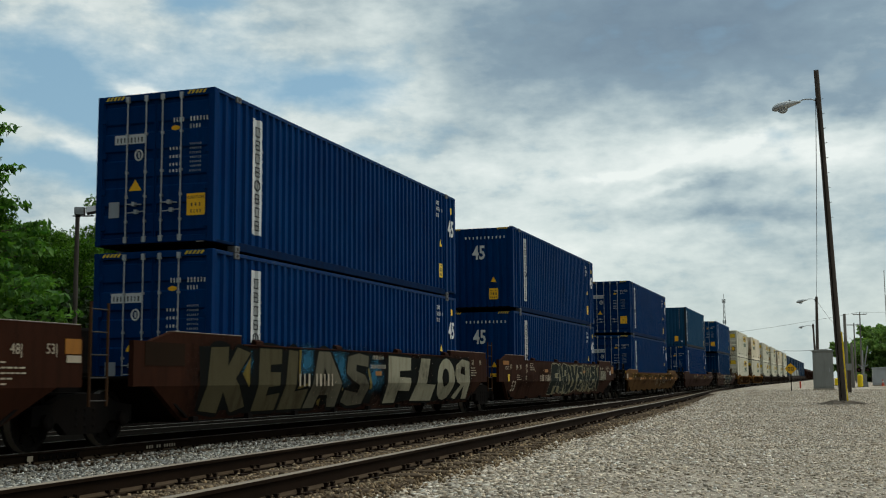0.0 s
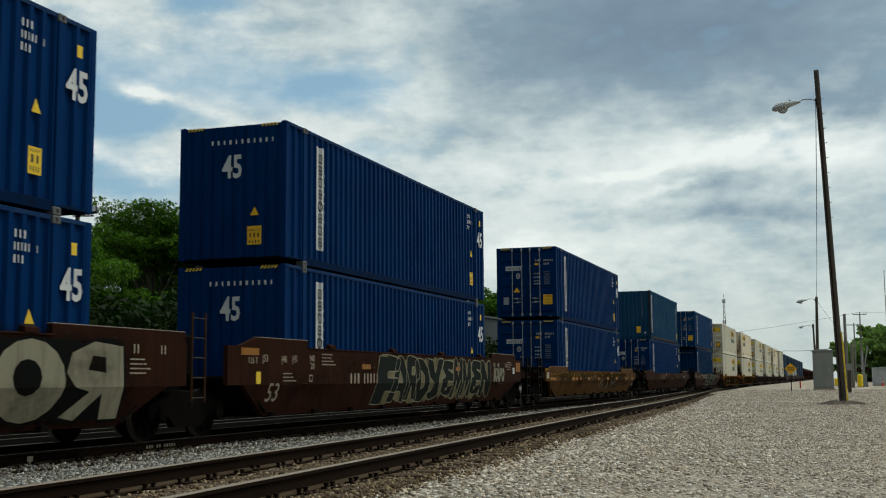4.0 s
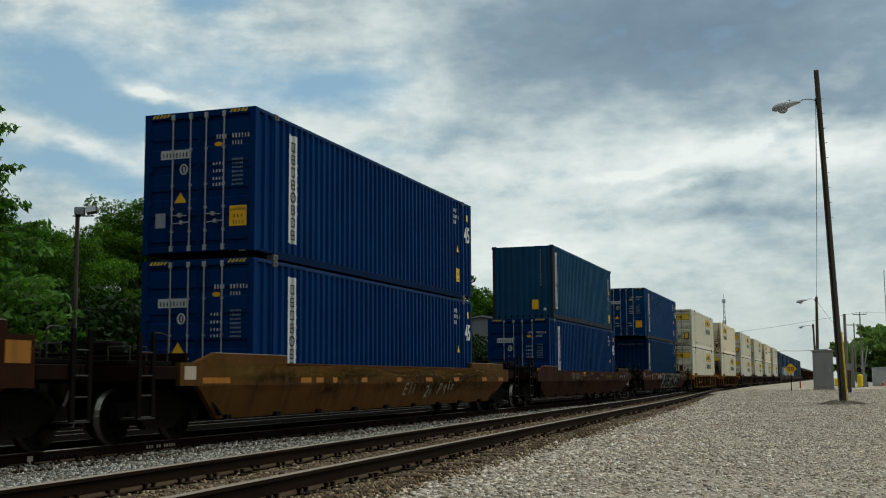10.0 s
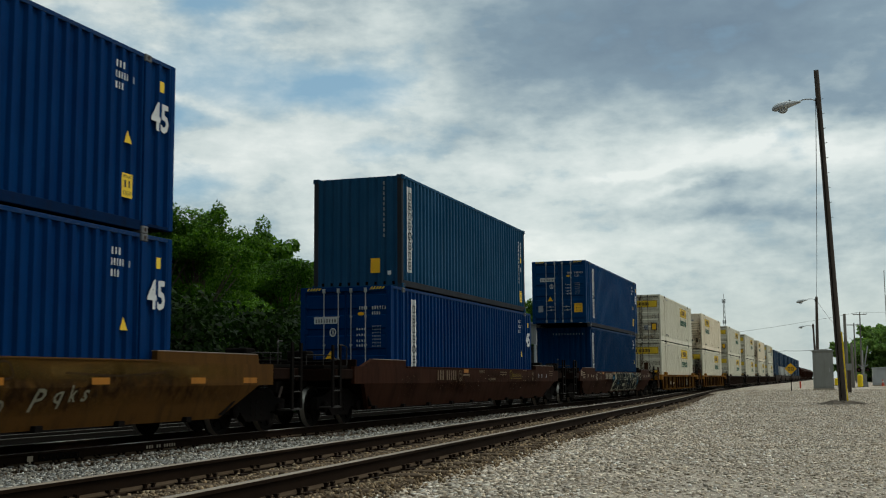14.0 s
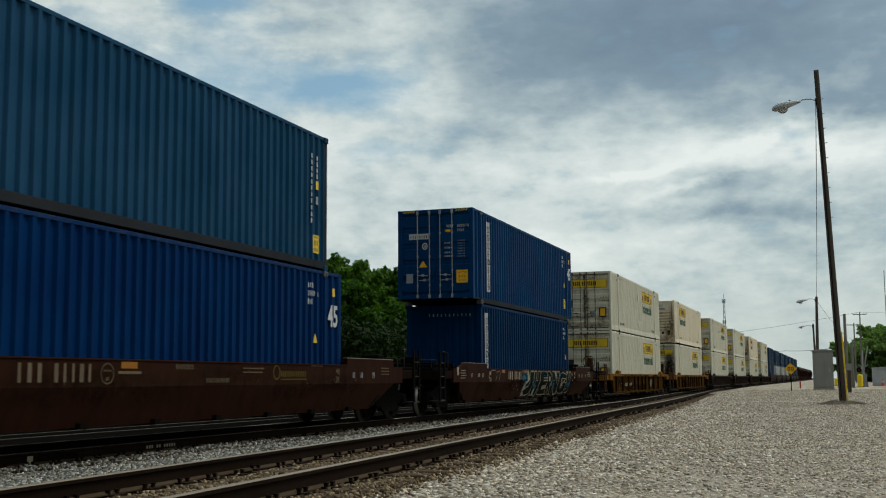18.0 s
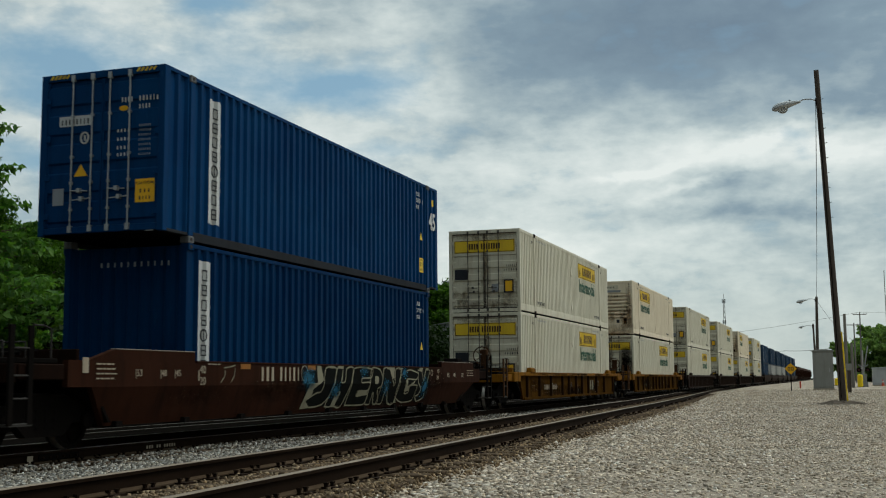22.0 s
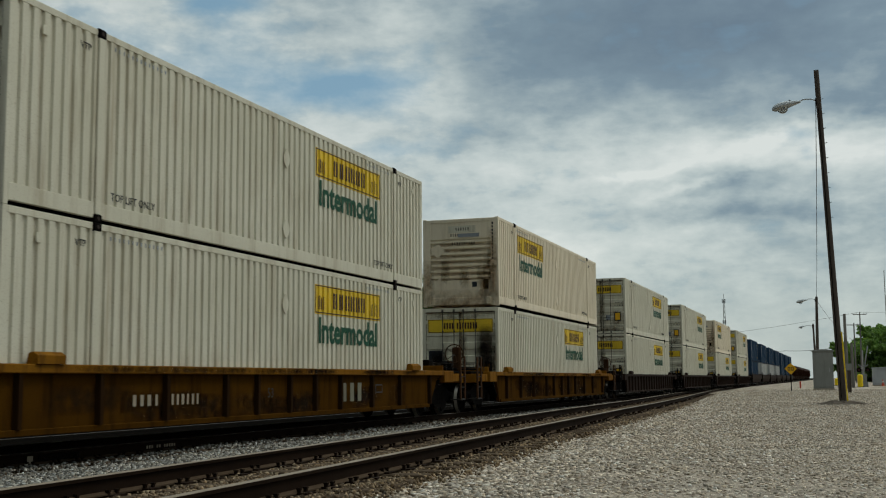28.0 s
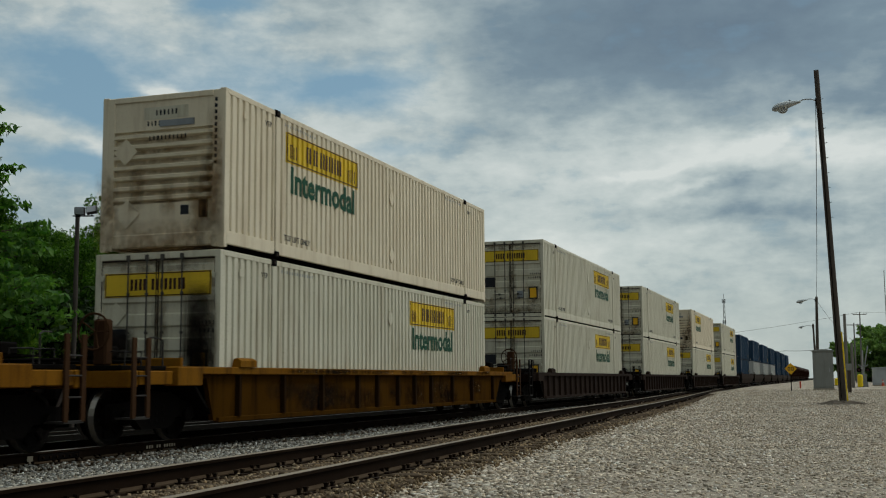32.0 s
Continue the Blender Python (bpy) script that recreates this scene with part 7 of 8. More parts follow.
    well_car("well_car", 176.3, 196.0, 177.5, 194.7, DARK_BROWN, dark, ribbed=True, pitch=0.95, wheel=(True, False))
    well_car("well_car", 199.9, 219.6, 201.0, 218.4, DARK_BROWN, dark, ribbed=True, pitch=0.95)
    well_car("well_car", 223.5, 243.2, 224.7, 242.0, DARK_BROWN, dark, ribbed=True, pitch=0.95, turning=False)
    well_car("well_car", 247.2, 267.0, 248.4, 265.8, DARK_BROWN, dark, ribbed=True, pitch=0.95, turning=False)
    far = well_car("well_car", 270.9, 290.0, 272.2, 288.7, DARK_BROWN, "dark brown well car with smooth sides", turning=False)
    for k in range(1, 7):
        y = 280.45 + 21.5 * k
        TRAIN.append((copy_thing(far, pose(TRACK_X, y, 0)), y, 0.0))


build_cars()


def hopper(y):
    """Far red-brown covered hopper closing the train."""
    c = thing("hopper_car", pose(TRACK_X, y, 0), "red-brown covered hopper car at the train's end", "freight car", "hopper cars at the train's end")
    prof = [(-1.45, 1.3), (-1.5, 3.4), (-1.2, 4.1), (1.2, 4.1), (1.5, 3.4), (1.45, 1.3)]
    part("body", prism(bmesh.new(), prof, -7.2, 7.2, "y"), BROWN, c)
    for s in (-1, 1):
        for k in range(11):
            part("side_rib", box(bmesh.new(), s * 1.47 - 0.05, s * 1.47 + 0.05, -7.0 + 1.4 * k - 0.05, -7.0 + 1.4 * k + 0.05, 1.3, 3.4), BROWN, c)
    for k in range(3):
        part("hopper_chute", prism(bmesh.new(), [(-4.6 + 4.6 * k - 1.5, 1.3), (-4.6 + 4.6 * k + 1.5, 1.3), (-4.6 + 4.6 * k + 0.4, 0.5), (-4.6 + 4.6 * k - 0.4, 0.5)], -1.2, 1.2, "x"), BROWN, c)
    for s in (-1, 1):
        truck(c, s * 6.4, False)
    TRAIN.append((c, y, 0.0))


for k_ in range(11):
    hopper(432.0 + 17.5 * k_)

# ---- lamp posts, cabinets and signs beside the yard ----


def cobra_head(root, at, way, size, mat=LAMP_GREY):
    """Street lamp head: flattened housing with a glass bowl; way: unit vector out along the arm."""
    bm = bmesh.new()
    prof = [(0.0, 0.045), (0.10, 0.075), (0.25, 0.125), (0.42, 0.175), (0.60, 0.18), (0.73, 0.13), (0.79, 0.05)]
    rings = []
    side = Vector((-way[1], way[0], 0))
    way = Vector((way[0] * 0.978, way[1] * 0.978, -0.208))
    for a, r in prof:
        c = Vector(at) + Vector(way) * a * size
        rings.append([bm.verts.new(c + (side * math.cos(t) * r * 1.15 + Vector((0, 0, 1)) * math.sin(t) * r * (0.75 if math.sin(t) > 0 else 0.5)) * size) for t in np.linspace(0, 2 * math.pi, 12, endpoint=False)])
    for a, b in zip(rings, rings[1:]):
        for i in range(12):
            bm.faces.new((a[i], a[(i + 1) % 12], b[(i + 1) % 12], b[i]))
    bm.faces.new(rings[0])
    bm.faces.new(rings[-1])
    bmesh.ops.recalc_face_normals(bm, faces=bm.faces[:])
    h = part("lamp_head", bm, mat, root)
    c = Vector(at) + Vector(way) * 0.50 * size
    bm = bmesh.new()
    lathe(bm, [(-0.185 * size, 0.04 * size), (-0.16 * size, 0.10 * size), (-0.10 * size, 0.14 * size), (-0.03 * size, 0.15 * size)], 14, "z", tuple(c))
    part("glass_bowl", bm, GLASS, h)
    part("photocell", lathe(bmesh.new(), [(0.08 * size, 0.028 * size), (0.13 * size, 0.028 * size)], 8, "z", tuple(Vector(at) + Vector(way) * 0.3 * size)), GRIME, h)


def lamp_post(base, top, r0, r1, arm, head, arm_z, label, mat=POLE_WOOD, way=(-1.0, 0.0, 0.0)):
    root = thing("street_lamp", pose(*base), label, "street lamp", "street lamps on timber poles")
    d = Vector(top) - Vector(base)
    bm = bmesh.new()
    rod(bm, Vector((0, 0, -0.2)), d, r0, 14, r1)
    part("pole", bm, mat, root)
    p = d * arm_z
    w = Vector(way)
    bm = pipe(bmesh.new(), [p, p + w * arm * 0.45 + Vector((0, 0, 0.10)), p + w * arm * 0.8 + Vector((0, 0, 0.10)), p + w * arm + Vector((0, 0, 0.03))], 0.024, 8)
    pipe(bm, [p + Vector((0, 0, -0.35)), p + w * arm * 0.10 + Vector((0, 0, -0.33))], 0.012, 6)
    part("arm", bm, LAMP_GREY, root)
    cobra_head(root, p + w * (arm - 0.05) + Vector((0, 0, 0.03)), way, head)
    part("arm_bracket", box(bmesh.new(), p.x - r1 - 0.03, p.x + 0.02, p.y - 0.06, p.y + 0.06, p.z - 0.16, p.z + 0.10, 0.01), GRIME, root)
    return root, d


POLE1 = (0.20, 42.54, 0.03)
TOP1 = (-0.21, 42.54, 11.93)
lamp1, d1 = lamp_post(POLE1, TOP1, 0.125, 0.088, 0.66, 1.30, 0.905, "leaning dark timber pole with a grey street lamp and yellow guard")
bm_ = bmesh.new()
g0, g1 = d1 * 0.0 + Vector((0.145, -0.09, 0)), d1 * 0.21 + Vector((0.130, -0.09, 0))
rod(bm_, g0, g1, 0.024, 8)
part("yellow_guard", bm_, SAFETY_YELLOW, lamp1, "bright yellow plastic cable guard")
for k_ in range(9):
    q_ = d1 * (0.55 + 0.045 * k_)
    part("pole_step", rod(bmesh.new(), q_ + Vector((0.09, 0, 0)), q_ + Vector((0.17, 0, 0.02)), 0.010, 6), GRIME, lamp1)
part("conduit", rod(bmesh.new(), d1 * 0.02 + Vector((-0.05, -0.17, 0)), d1 * 0.88 + Vector((-0.03, -0.12, 0)), 0.013, 6), GRIME, lamp1)


def mound():
    bm = bmesh.new()
    rng = random.Random(4)
    n = 20
    c = bm.verts.new((0, 0, 0.13))
    prev = [c] * n
    for r, h in ((0.25, 0.11), (0.5, 0.05), (0.85, -0.05)):
        cur = []
        for k in range(n):
            t = 2 * math.pi * k / n
            q = r * rng.uniform(0.8, 1.2)
            cur.append(bm.verts.new((q * math.cos(t) * 1.3, q * math.sin(t), h + (rng.uniform(-0.03, 0.04) if r < 1.2 else 0))))
        for k in range(n):
            j = (k + 1) % n
            if prev[0] is c:
                bm.faces.new((c, cur[k], cur[j]))
            else:
                bm.faces.new((prev[k], cur[k], cur[j], prev[j]))
        prev = cur
    ob = new("dirt_mound", mesh_of("dirt_mound", bm, DIRT))
    ob.matrix_basis = pose(POLE1[0] - 0.1, POLE1[1], 0.03)
    return tagged(ob, "low mound of dark soil round the pole's foot", "soil")


DIRT = paint("dark_soil", (0.075, 0.060, 0.045), 0.95, dirt=(0.03, 0.025, 0.02), dirty=0.9)
mound()
LAMP2 = (-1.37, 95.0, 0.03)
lamp2, d2 = lamp_post(LAMP2, (-1.20, 95.0, 7.28), 0.14, 0.10, 0.72, 1.1, 0.965, "dark timber pole with a small street lamp")
lamp3, d3 = lamp_post((-2.10, 140.0, 0.03), (-2.28, 140.0, 7.15), 0.14, 0.10, 0.9, 1.0, 0.96, "distant dark timber pole with a street lamp")


def wire(a, b, sag, r=0.012, label="thin black overhead cable"):
    cu = bmesh.new()
    n = 16
    pts = []
    for k in range(n + 1):
        u = k / n
        p = Vector(a).lerp(Vector(b), u)
        p.z -= sag * 4 * u * (1 - u)
        pts.append(p)
    pipe(cu, pts, r, 5)
    return tagged(new("overhead_cable", mesh_of("overhead_cable", cu, WIRE)), label, "cable", "overhead cables")


wire(Vector(POLE1) + d1 * 0.90 + Vector((-0.1, 0, 0)), Vector(LAMP2) + d2 * 0.99, 0.7, 0.014)
wire(Vector(LAMP2) + d2 * 0.96, (3.0, 150, 5.2), 0.8, 0.012)


def cabinet(base, w, d, h, name, label, mat=CABINET):
    root = thing(name, pose(*base), label, "equipment cabinet")
    part("plinth", box(bmesh.new(), -w / 2 - 0.04, w / 2 + 0.04, -d / 2 - 0.04, d / 2 + 0.04, -0.1, 0.12, 0.02), GRAVEL, root)
    part("body", box(bmesh.new(), -w / 2, w / 2, -d / 2, d / 2, 0.12, h - 0.10, 0.02), mat, root)
    part("roof", prism(bmesh.new(), [(-w / 2 - 0.07, h - 0.10), (w / 2 + 0.07, h - 0.10), (w / 2 + 0.05, h), (0, h + 0.06), (-w / 2 - 0.05, h)], -d / 2 - 0.07, d / 2 + 0.07, "y"), mat, root)
    door = part("door", box(bmesh.new(), -w * 0.42, w * 0.42, -d / 2 - 0.03, -d / 2 - 0.001, 0.25, h - 0.25, 0.012), mat, root)
    part("handle", box(bmesh.new(), w * 0.30, w * 0.34, -d / 2 - 0.07, -d / 2 - 0.03, h * 0.45, h * 0.55, 0.006), STEEL, door)
    return root


cabinet((-0.90, 91.8, 0.03), 1.46, 1.4, 2.98, "signal_cabinet", "tall grey steel signal equipment cabinet on the gravel")
cabinet((5.0, 133.0, 0.03), 2.6, 1.8, 1.95, "equipment_hut", "low pale grey steel equipment hut by the crossing", LAMP_GREY)


def diamond_sign(base):
    root = thing("warning_sign", pose(*base), "orange diamond warning sign on a thin dark post", "road sign")
    part("post", box(bmesh.new(), -0.03, 0.03, -0.02, 0.02, -0.2, 1.6, 0.005), GRIME, root)
    r = 0.41
    s = part("sign_plate", prism(bmesh.new(), [(0, 1.56 - r), (r, 1.56), (0, 1.56 + r), (-r, 1.56)], -0.05, -0.035, "y"), DECAL_ORANGE, root)
    bm = bmesh.new()
    for x in (-0.2, 0.03):
        ring(bm, 0, x + 0.085, 1.56, 0.17, 0.26, 0.05, 0.004)
    bmesh.ops.rotate(bm, verts=bm.verts[:], cent=(0, 0, 0), matrix=Matrix.Rotation(radians(-90), 3, "Z"))
    bmesh.ops.translate(bm, verts=bm.verts[:], vec=(0, -0.052, 0))
    part("symbol", bm, DECAL_DARK, s)


diamond_sign((-3.0, 84.7, 0.03))


def red_marker(base, h, kind):
    if kind == "cone":
        root = thing("traffic_cone", pose(*base), "faded red traffic cone on the gravel", "traffic cone", "red markers")
        part("foot", box(bmesh.new(), -0.19, 0.19, -0.19, 0.19, 0, 0.035, 0.01), CONE_RED, root)
        part("cone", lathe(bmesh.new(), [(0.03, 0.15), (h, 0.03)], 12, "z"), CONE_RED, root)
        part("band", lathe(bmesh.new(), [(h * 0.55, 0.094), (h * 0.75, 0.068)], 12, "z"), DECAL_WHITE, root)
    else:
        root = thing("marker_post", pose(*base), "thin faded red marker post beside the track", "marker post", "red markers")
        part("post", lathe(bmesh.new(), [(-0.2, 0.07), (h, 0.07)], 10, "z"), CONE_RED, root)
        part("cap", lathe(bmesh.new(), [(h, 0.075), (h + 0.06, 0.05)], 10, "z"), CONE_RED, root)


red_marker((-3.05, 108.0, 0.03), 0.55, "post")
red_marker((4.55, 128.0, 0.03), 0.7, "cone")


def yellow_box(base, w, h, label):
    root = thing("yellow_post", pose(*base), label, "bollard")
    part("body", lathe(bmesh.new(), [(-0.1, w / 2), (h * 0.85, w / 2), (h * 0.97, w * 0.38), (h, w * 0.15)], 14, "z"), SAFETY_YELLOW, root)
    part("base_plate", box(bmesh.new(), -w * 0.7, w * 0.7, -w * 0.7, w * 0.7, 0, 0.04), GRIME, root)


yellow_box((2.15, 117.0, 0.03), 0.50, 1.22, "stout bright yellow bollard on the gravel")
yellow_box((0.10, 140.0, 0.03), 0.60, 0.85, "short bright yellow bollard on the gravel")


def crossing_signal(base):
    root = thing("crossing_signal", pose(*base), "grey level-crossing signal mast with crossbuck and gate mechanism", "crossing signal")
    part("mast", lathe(bmesh.new(), [(-0.1, 0.07), (3.6, 0.06)], 10, "z"), STEEL, root)
    part("counterweight_arm", rod(bmesh.new(), (0, 0, 1.2), (0.5, 0, 4.0), 0.05, 8), STEEL, root)
    for s in (-1, 1):
        bm = bmesh.new()
        d = Vector((0.45, 0, 0.30 * s))
        rod(bm, Vector((0, -0.12, 1.85)) - d, Vector((0, -0.12, 1.85)) + d, 0.05, 4)
        part("crossbuck_blade", bm, STEEL, root)
    part("gate_box", box(bmesh.new(), -0.3, 0.3, -0.3, 0.3, 0.5, 1.25, 0.04), CABINET, root)
    part("footing", box(bmesh.new(), -0.4, 0.4, -0.4, 0.4, -0.1, 0.5, 0.03), CABINET, root)
    for s in (-1, 1):
        l = part("signal_lamp", lathe(bmesh.new(), [(-0.30, 0.24), (-0.26, 0.24), (-0.12, 0.1)], 14, "y", (s * 0.4, 0, 1.65)), GRIME, root)
        part("lens", lathe(bmesh.new(), [(-0.315, 0.1), (-0.30, 0.12)], 12, "y", (s * 0.4, 0, 1.65)), DECAL_MAROON, l)


crossing_signal((2.55, 121.0, 0.03))


def utility_pole(base, h, arms, label, lean=0.0, r=0.15):
    root = thing("utility_pole", pose(*base), label, "utility pole", "timber utility poles")
    part("pole", rod(bmesh.new(), (0, 0, -0.3), (lean, 0, h), r, 12, r * 0.7), GREY_POLE, root)
    for k in range(arms):
        z = h - 0.4 - 1.1 * k
        a = part("crossarm", box(bmesh.new(), lean - 1.2, lean + 1.2, -0.12, -0.01, z, z + 0.13, 0.01), GREY_POLE, root)
        for x in (-1.1, -0.6, 0.6, 1.1):
            part("insulator", lathe(bmesh.new(), [(z + 0.13, 0.04), (z + 0.22, 0.05), (z + 0.30, 0.03)], 8, "z", (lean + x, -0.06, 0)), LAMP_GREY, a)
    return root


utility_pole((0.85, 100.0, 0.03), 6.1, 0, "dark bare timber pole behind the cabinet", r=0.16)
utility_pole((1.42, 110.0, 0.03), 4.0, 0, "short grey timber pole", r=0.16)
utility_pole((4.35, 220.0, 0.03), 12.5, 1, "grey timber utility pole with crossarms", lean=0.15)
utility_pole((3.25, 210.0, 0.03), 10.2, 1, "grey timber utility pole with one crossarm")
utility_pole((-2.70, 200.0, 0.03), 8.6, 0, "thin distant grey pole", r=0.11)
wire((4.4, 220, 12.6), (-60, 260, 9.0), 1.5, 0.022)
wire((4.4, 220, 12.6), (40, 205, 13.5), 0.8, 0.022)
wire((-7.5, 190, 5.2), (-60, 230, 4.2), 0.8, 0.03)
wire((-7.5, 190, 5.2), (0.5, 186, 5.5), 0.2, 0.03)


def meter_post(base):
    root = thing("meter_post", pose(*base), "grey meter box on a short dark post", "meter box")
    part("post", box(bmesh.new(), -0.10, 0.10, -0.08, 0.08, -0.2, 1.6, 0.01), POLE_WOOD, root)
    part("meter_box", box(bmesh.new(), -0.16, 0.16, -0.22, -0.08, 1.35, 1.75, 0.02), CABINET, root)


meter_post((0.75, 74.0, 0.03))


def mast(base, h):
    """Far lattice radio mast with antenna platforms."""
    root = thing("radio_mast", pose(*base), "distant grey lattice radio mast above the train", "radio mast")
    bm = bmesh.new()
    for k in range(3):
        t = 2 * math.pi * k / 3
        rod(bm, (0.7 * math.cos(t), 0.7 * math.sin(t), 0), (0.3 * math.cos(t), 0.3 * math.sin(t), h), 0.07, 5)
    n = 16
    for k in range(n):
        for j in range(3):
            t0, t1 = 2 * math.pi * j / 3, 2 * math.pi * (j + 1) / 3
            r0, r1 = 0.7 - 0.4 * k / n, 0.7 - 0.4 * (k + 1) / n
            rod(bm, (r0 * math.cos(t0), r0 * math.sin(t0), h * k / n), (r1 * math.cos(t1), r1 * math.sin(t1), h * (k + 1) / n), 0.05, 4)
    part("lattice", bm, GREY_POLE, root)
    for z in (h * 0.72, h * 0.97):
        p = part("platform", lathe(bmesh.new(), [(z, 0.5), (z + 0.12, 0.5)], 9, "z"), GREY_POLE, root)
        for k in range(6):
            t = 2 * math.pi * k / 6
            part("antenna", box(bmesh.new(), 0.52 * math.cos(t) - 0.08, 0.52 * math.cos(t) + 0.08, 0.52 * math.sin(t) - 0.08, 0.52 * math.sin(t) + 0.08, z - 0.5, z + 1.0), LAMP_GREY, p)
    part("tip", rod(bmesh.new(), (0, 0, h), (0, 0, h + 2.0), 0.06, 5), GREY_POLE, root)


mast((-36.8, 420.0, -0.6), 29.5)
utility_pole((15.0, 370.0, 0.03), 33.0, 0, "very tall thin distant pole", r=0.14)


def flood_pole(base, h):
    root = thing("floodlight_pole", pose(*base), "grey timber pole with two floodlights before the trees", "floodlight")
    part("pole", rod(bmesh.new(), (0, 0, -0.3), (0, 0, h), 0.085, 12, 0.07), POLE_WOOD, root)
    part("bracket", rod(bmesh.new(), (-0.1, -0.12, h - 0.12), (0.72, -0.12, h - 0.16), 0.022, 6), GRIME, root)
    for x, tilt in ((0.20, 62), (0.66, 30)):
        m = pose(x, -0.16, h + 0.02, tilt - 60, -10 if x > 0.5 else 0, 20)
        f = part("floodlight", box(bmesh.new(), -0.17, 0.17, -0.07, 0.07, -0.13, 0.13, 0.025), RAILING, root, m=m)
        part("lens", box(bmesh.new(), -0.145, 0.145, -0.076, -0.071, -0.11, 0.11), GLASS, f)
        part("yoke", rod(bmesh.new(), (0, 0, -0.13), (0, 0, -0.2), 0.018, 6), GRIME, f)


flood_pole((-23.3, 31.5, -0.5), 7.0)


def shed():
    """Open-ended shed with a grey metal roof and gable behind the train."""
    root = thing("shed", pose(-26.5, 98.5, -0.55), "open-ended shed with a grey metal roof and gable", "building")
    # solid dark box painted as the shade inside the open shed
    part("wall", box(bmesh.new(), -4.0, 4.0, -9.5, 10.5, 0, 4.2), SHED_DARK, root)
    part("gable_panel", prism(bmesh.new(), [(-4.5, 4.25), (4.5, 4.25), (4.5, 5.75), (0.0, 6.40), (-4.5, 5.75)], -11.15, -11.05, "y"), SHED_ROOF, root)
    part("side_panel", box(bmesh.new(), 4.35, 4.45, -11.0, 10.8, 4.2, 5.6), SHED_ROOF, root)
    part("roof", prism(bmesh.new(), [(-4.8, 5.70), (0.0, 6.47), (4.8, 5.70), (4.8, 5.80), (0.0, 6.57), (-4.8, 5.80)], -11.3, 11.2, "y"), SHED_ROOF, root)
    me = mesh_of("roof_seam", prism(bmesh.new(), [(4.8, 5.80), (4.8, 5.85), (0.0, 6.62), (0.0, 6.57)], -0.02, 0.02, "y"), SHED_ROOF)
    for k in range(36):
        part("roof_seam", me, SHED_ROOF, root, m=pose(0, -10.9 + k * 0.62, 0.004))
    part("gutter", box(bmesh.new(), 4.80, 4.92, -11.2, 11.2, 5.62, 5.76, 0.01), LAMP_GREY, root)
    for x in (-4.4, -2.4, 0.0, 2.4, 4.4):
        part("post", box(bmesh.new(), x - 0.08, x + 0.08, -11.18, -11.02, 0, 4.25), LAMP_GREY, root)
    part("cross_rail", box(bmesh.new(), -4.4, 4.4, -11.12, -11.06, 2.6, 2.72), LAMP_GREY, root)


shed()

# ---- trees ----


def crown_mesh(name, clumps, n, size, mat, seed, droop=0.0, single=False):
    """Leaves as many small folded blades, gathered on the clumps' shells; clumps: centre and radii."""
    rng = np.random.default_rng(seed)
    w = np.array([c[3] * c[4] * c[5] for c in clumps]) ** 0.67
    pick = rng.choice(len(clumps), n, p=w / w.sum())
    cl = np.array(clumps)[pick]
    d = rng.normal(size=(n, 3))
    d /= np.linalg.norm(d, axis=1)[:, None]
    r = rng.uniform(0.45, 1.0, n) ** 0.45 * rng.uniform(0.85, 1.16, n)
    p = cl[:, :3] + d * r[:, None] * cl[:, 3:6]
    up = d * 0.7 + rng.normal(size=(n, 3)) * 0.6 + np.array((0, 0, 0.45))
    up /= np.linalg.norm(up, axis=1)[:, None]
    a = np.cross(up, rng.normal(size=(n, 3)))
    a /= np.linalg.norm(a, axis=1)[:, None]
    b = np.cross(up, a)
    s = size * rng.uniform(0.6, 1.35, n)[:, None]
    fold = up * s * 0.18
    tip = p + a * s + np.array((0, 0, -1.0)) * s * droop
    if single:
        v = np.stack([p - a * s * 0.7 + b * s * 0.6, p - a * s * 0.7 - b * s * 0.6, tip], 1)
        f = np.arange(n * 3).reshape(-1, 3)
    else:
        v = np.stack([p - a * s, p + b * s * 0.55 + fold, tip, p - b * s * 0.55 + fold], 1)
        f = np.concatenate([np.array((0, 1, 2)) + 4 * np.arange(n)[:, None], np.array((0, 2, 3)) + 4 * np.arange(n)[:, None]], 1).reshape(-1, 3)
    me = bpy.data.meshes.new(name)
    me.vertices.add(v.size // 3)
    me.vertices.foreach_set("co", v.ravel())
    me.loops.add(f.size)
    me.loops.foreach_set("vertex_index", f.ravel().astype(np.int32))
    me.polygons.add(len(f))
    me.polygons.foreach_set("loop_start", (np.arange(len(f)) * 3).astype(np.int32))
    me.materials.append(mat)
    me.update()
    me.validate()
    return me


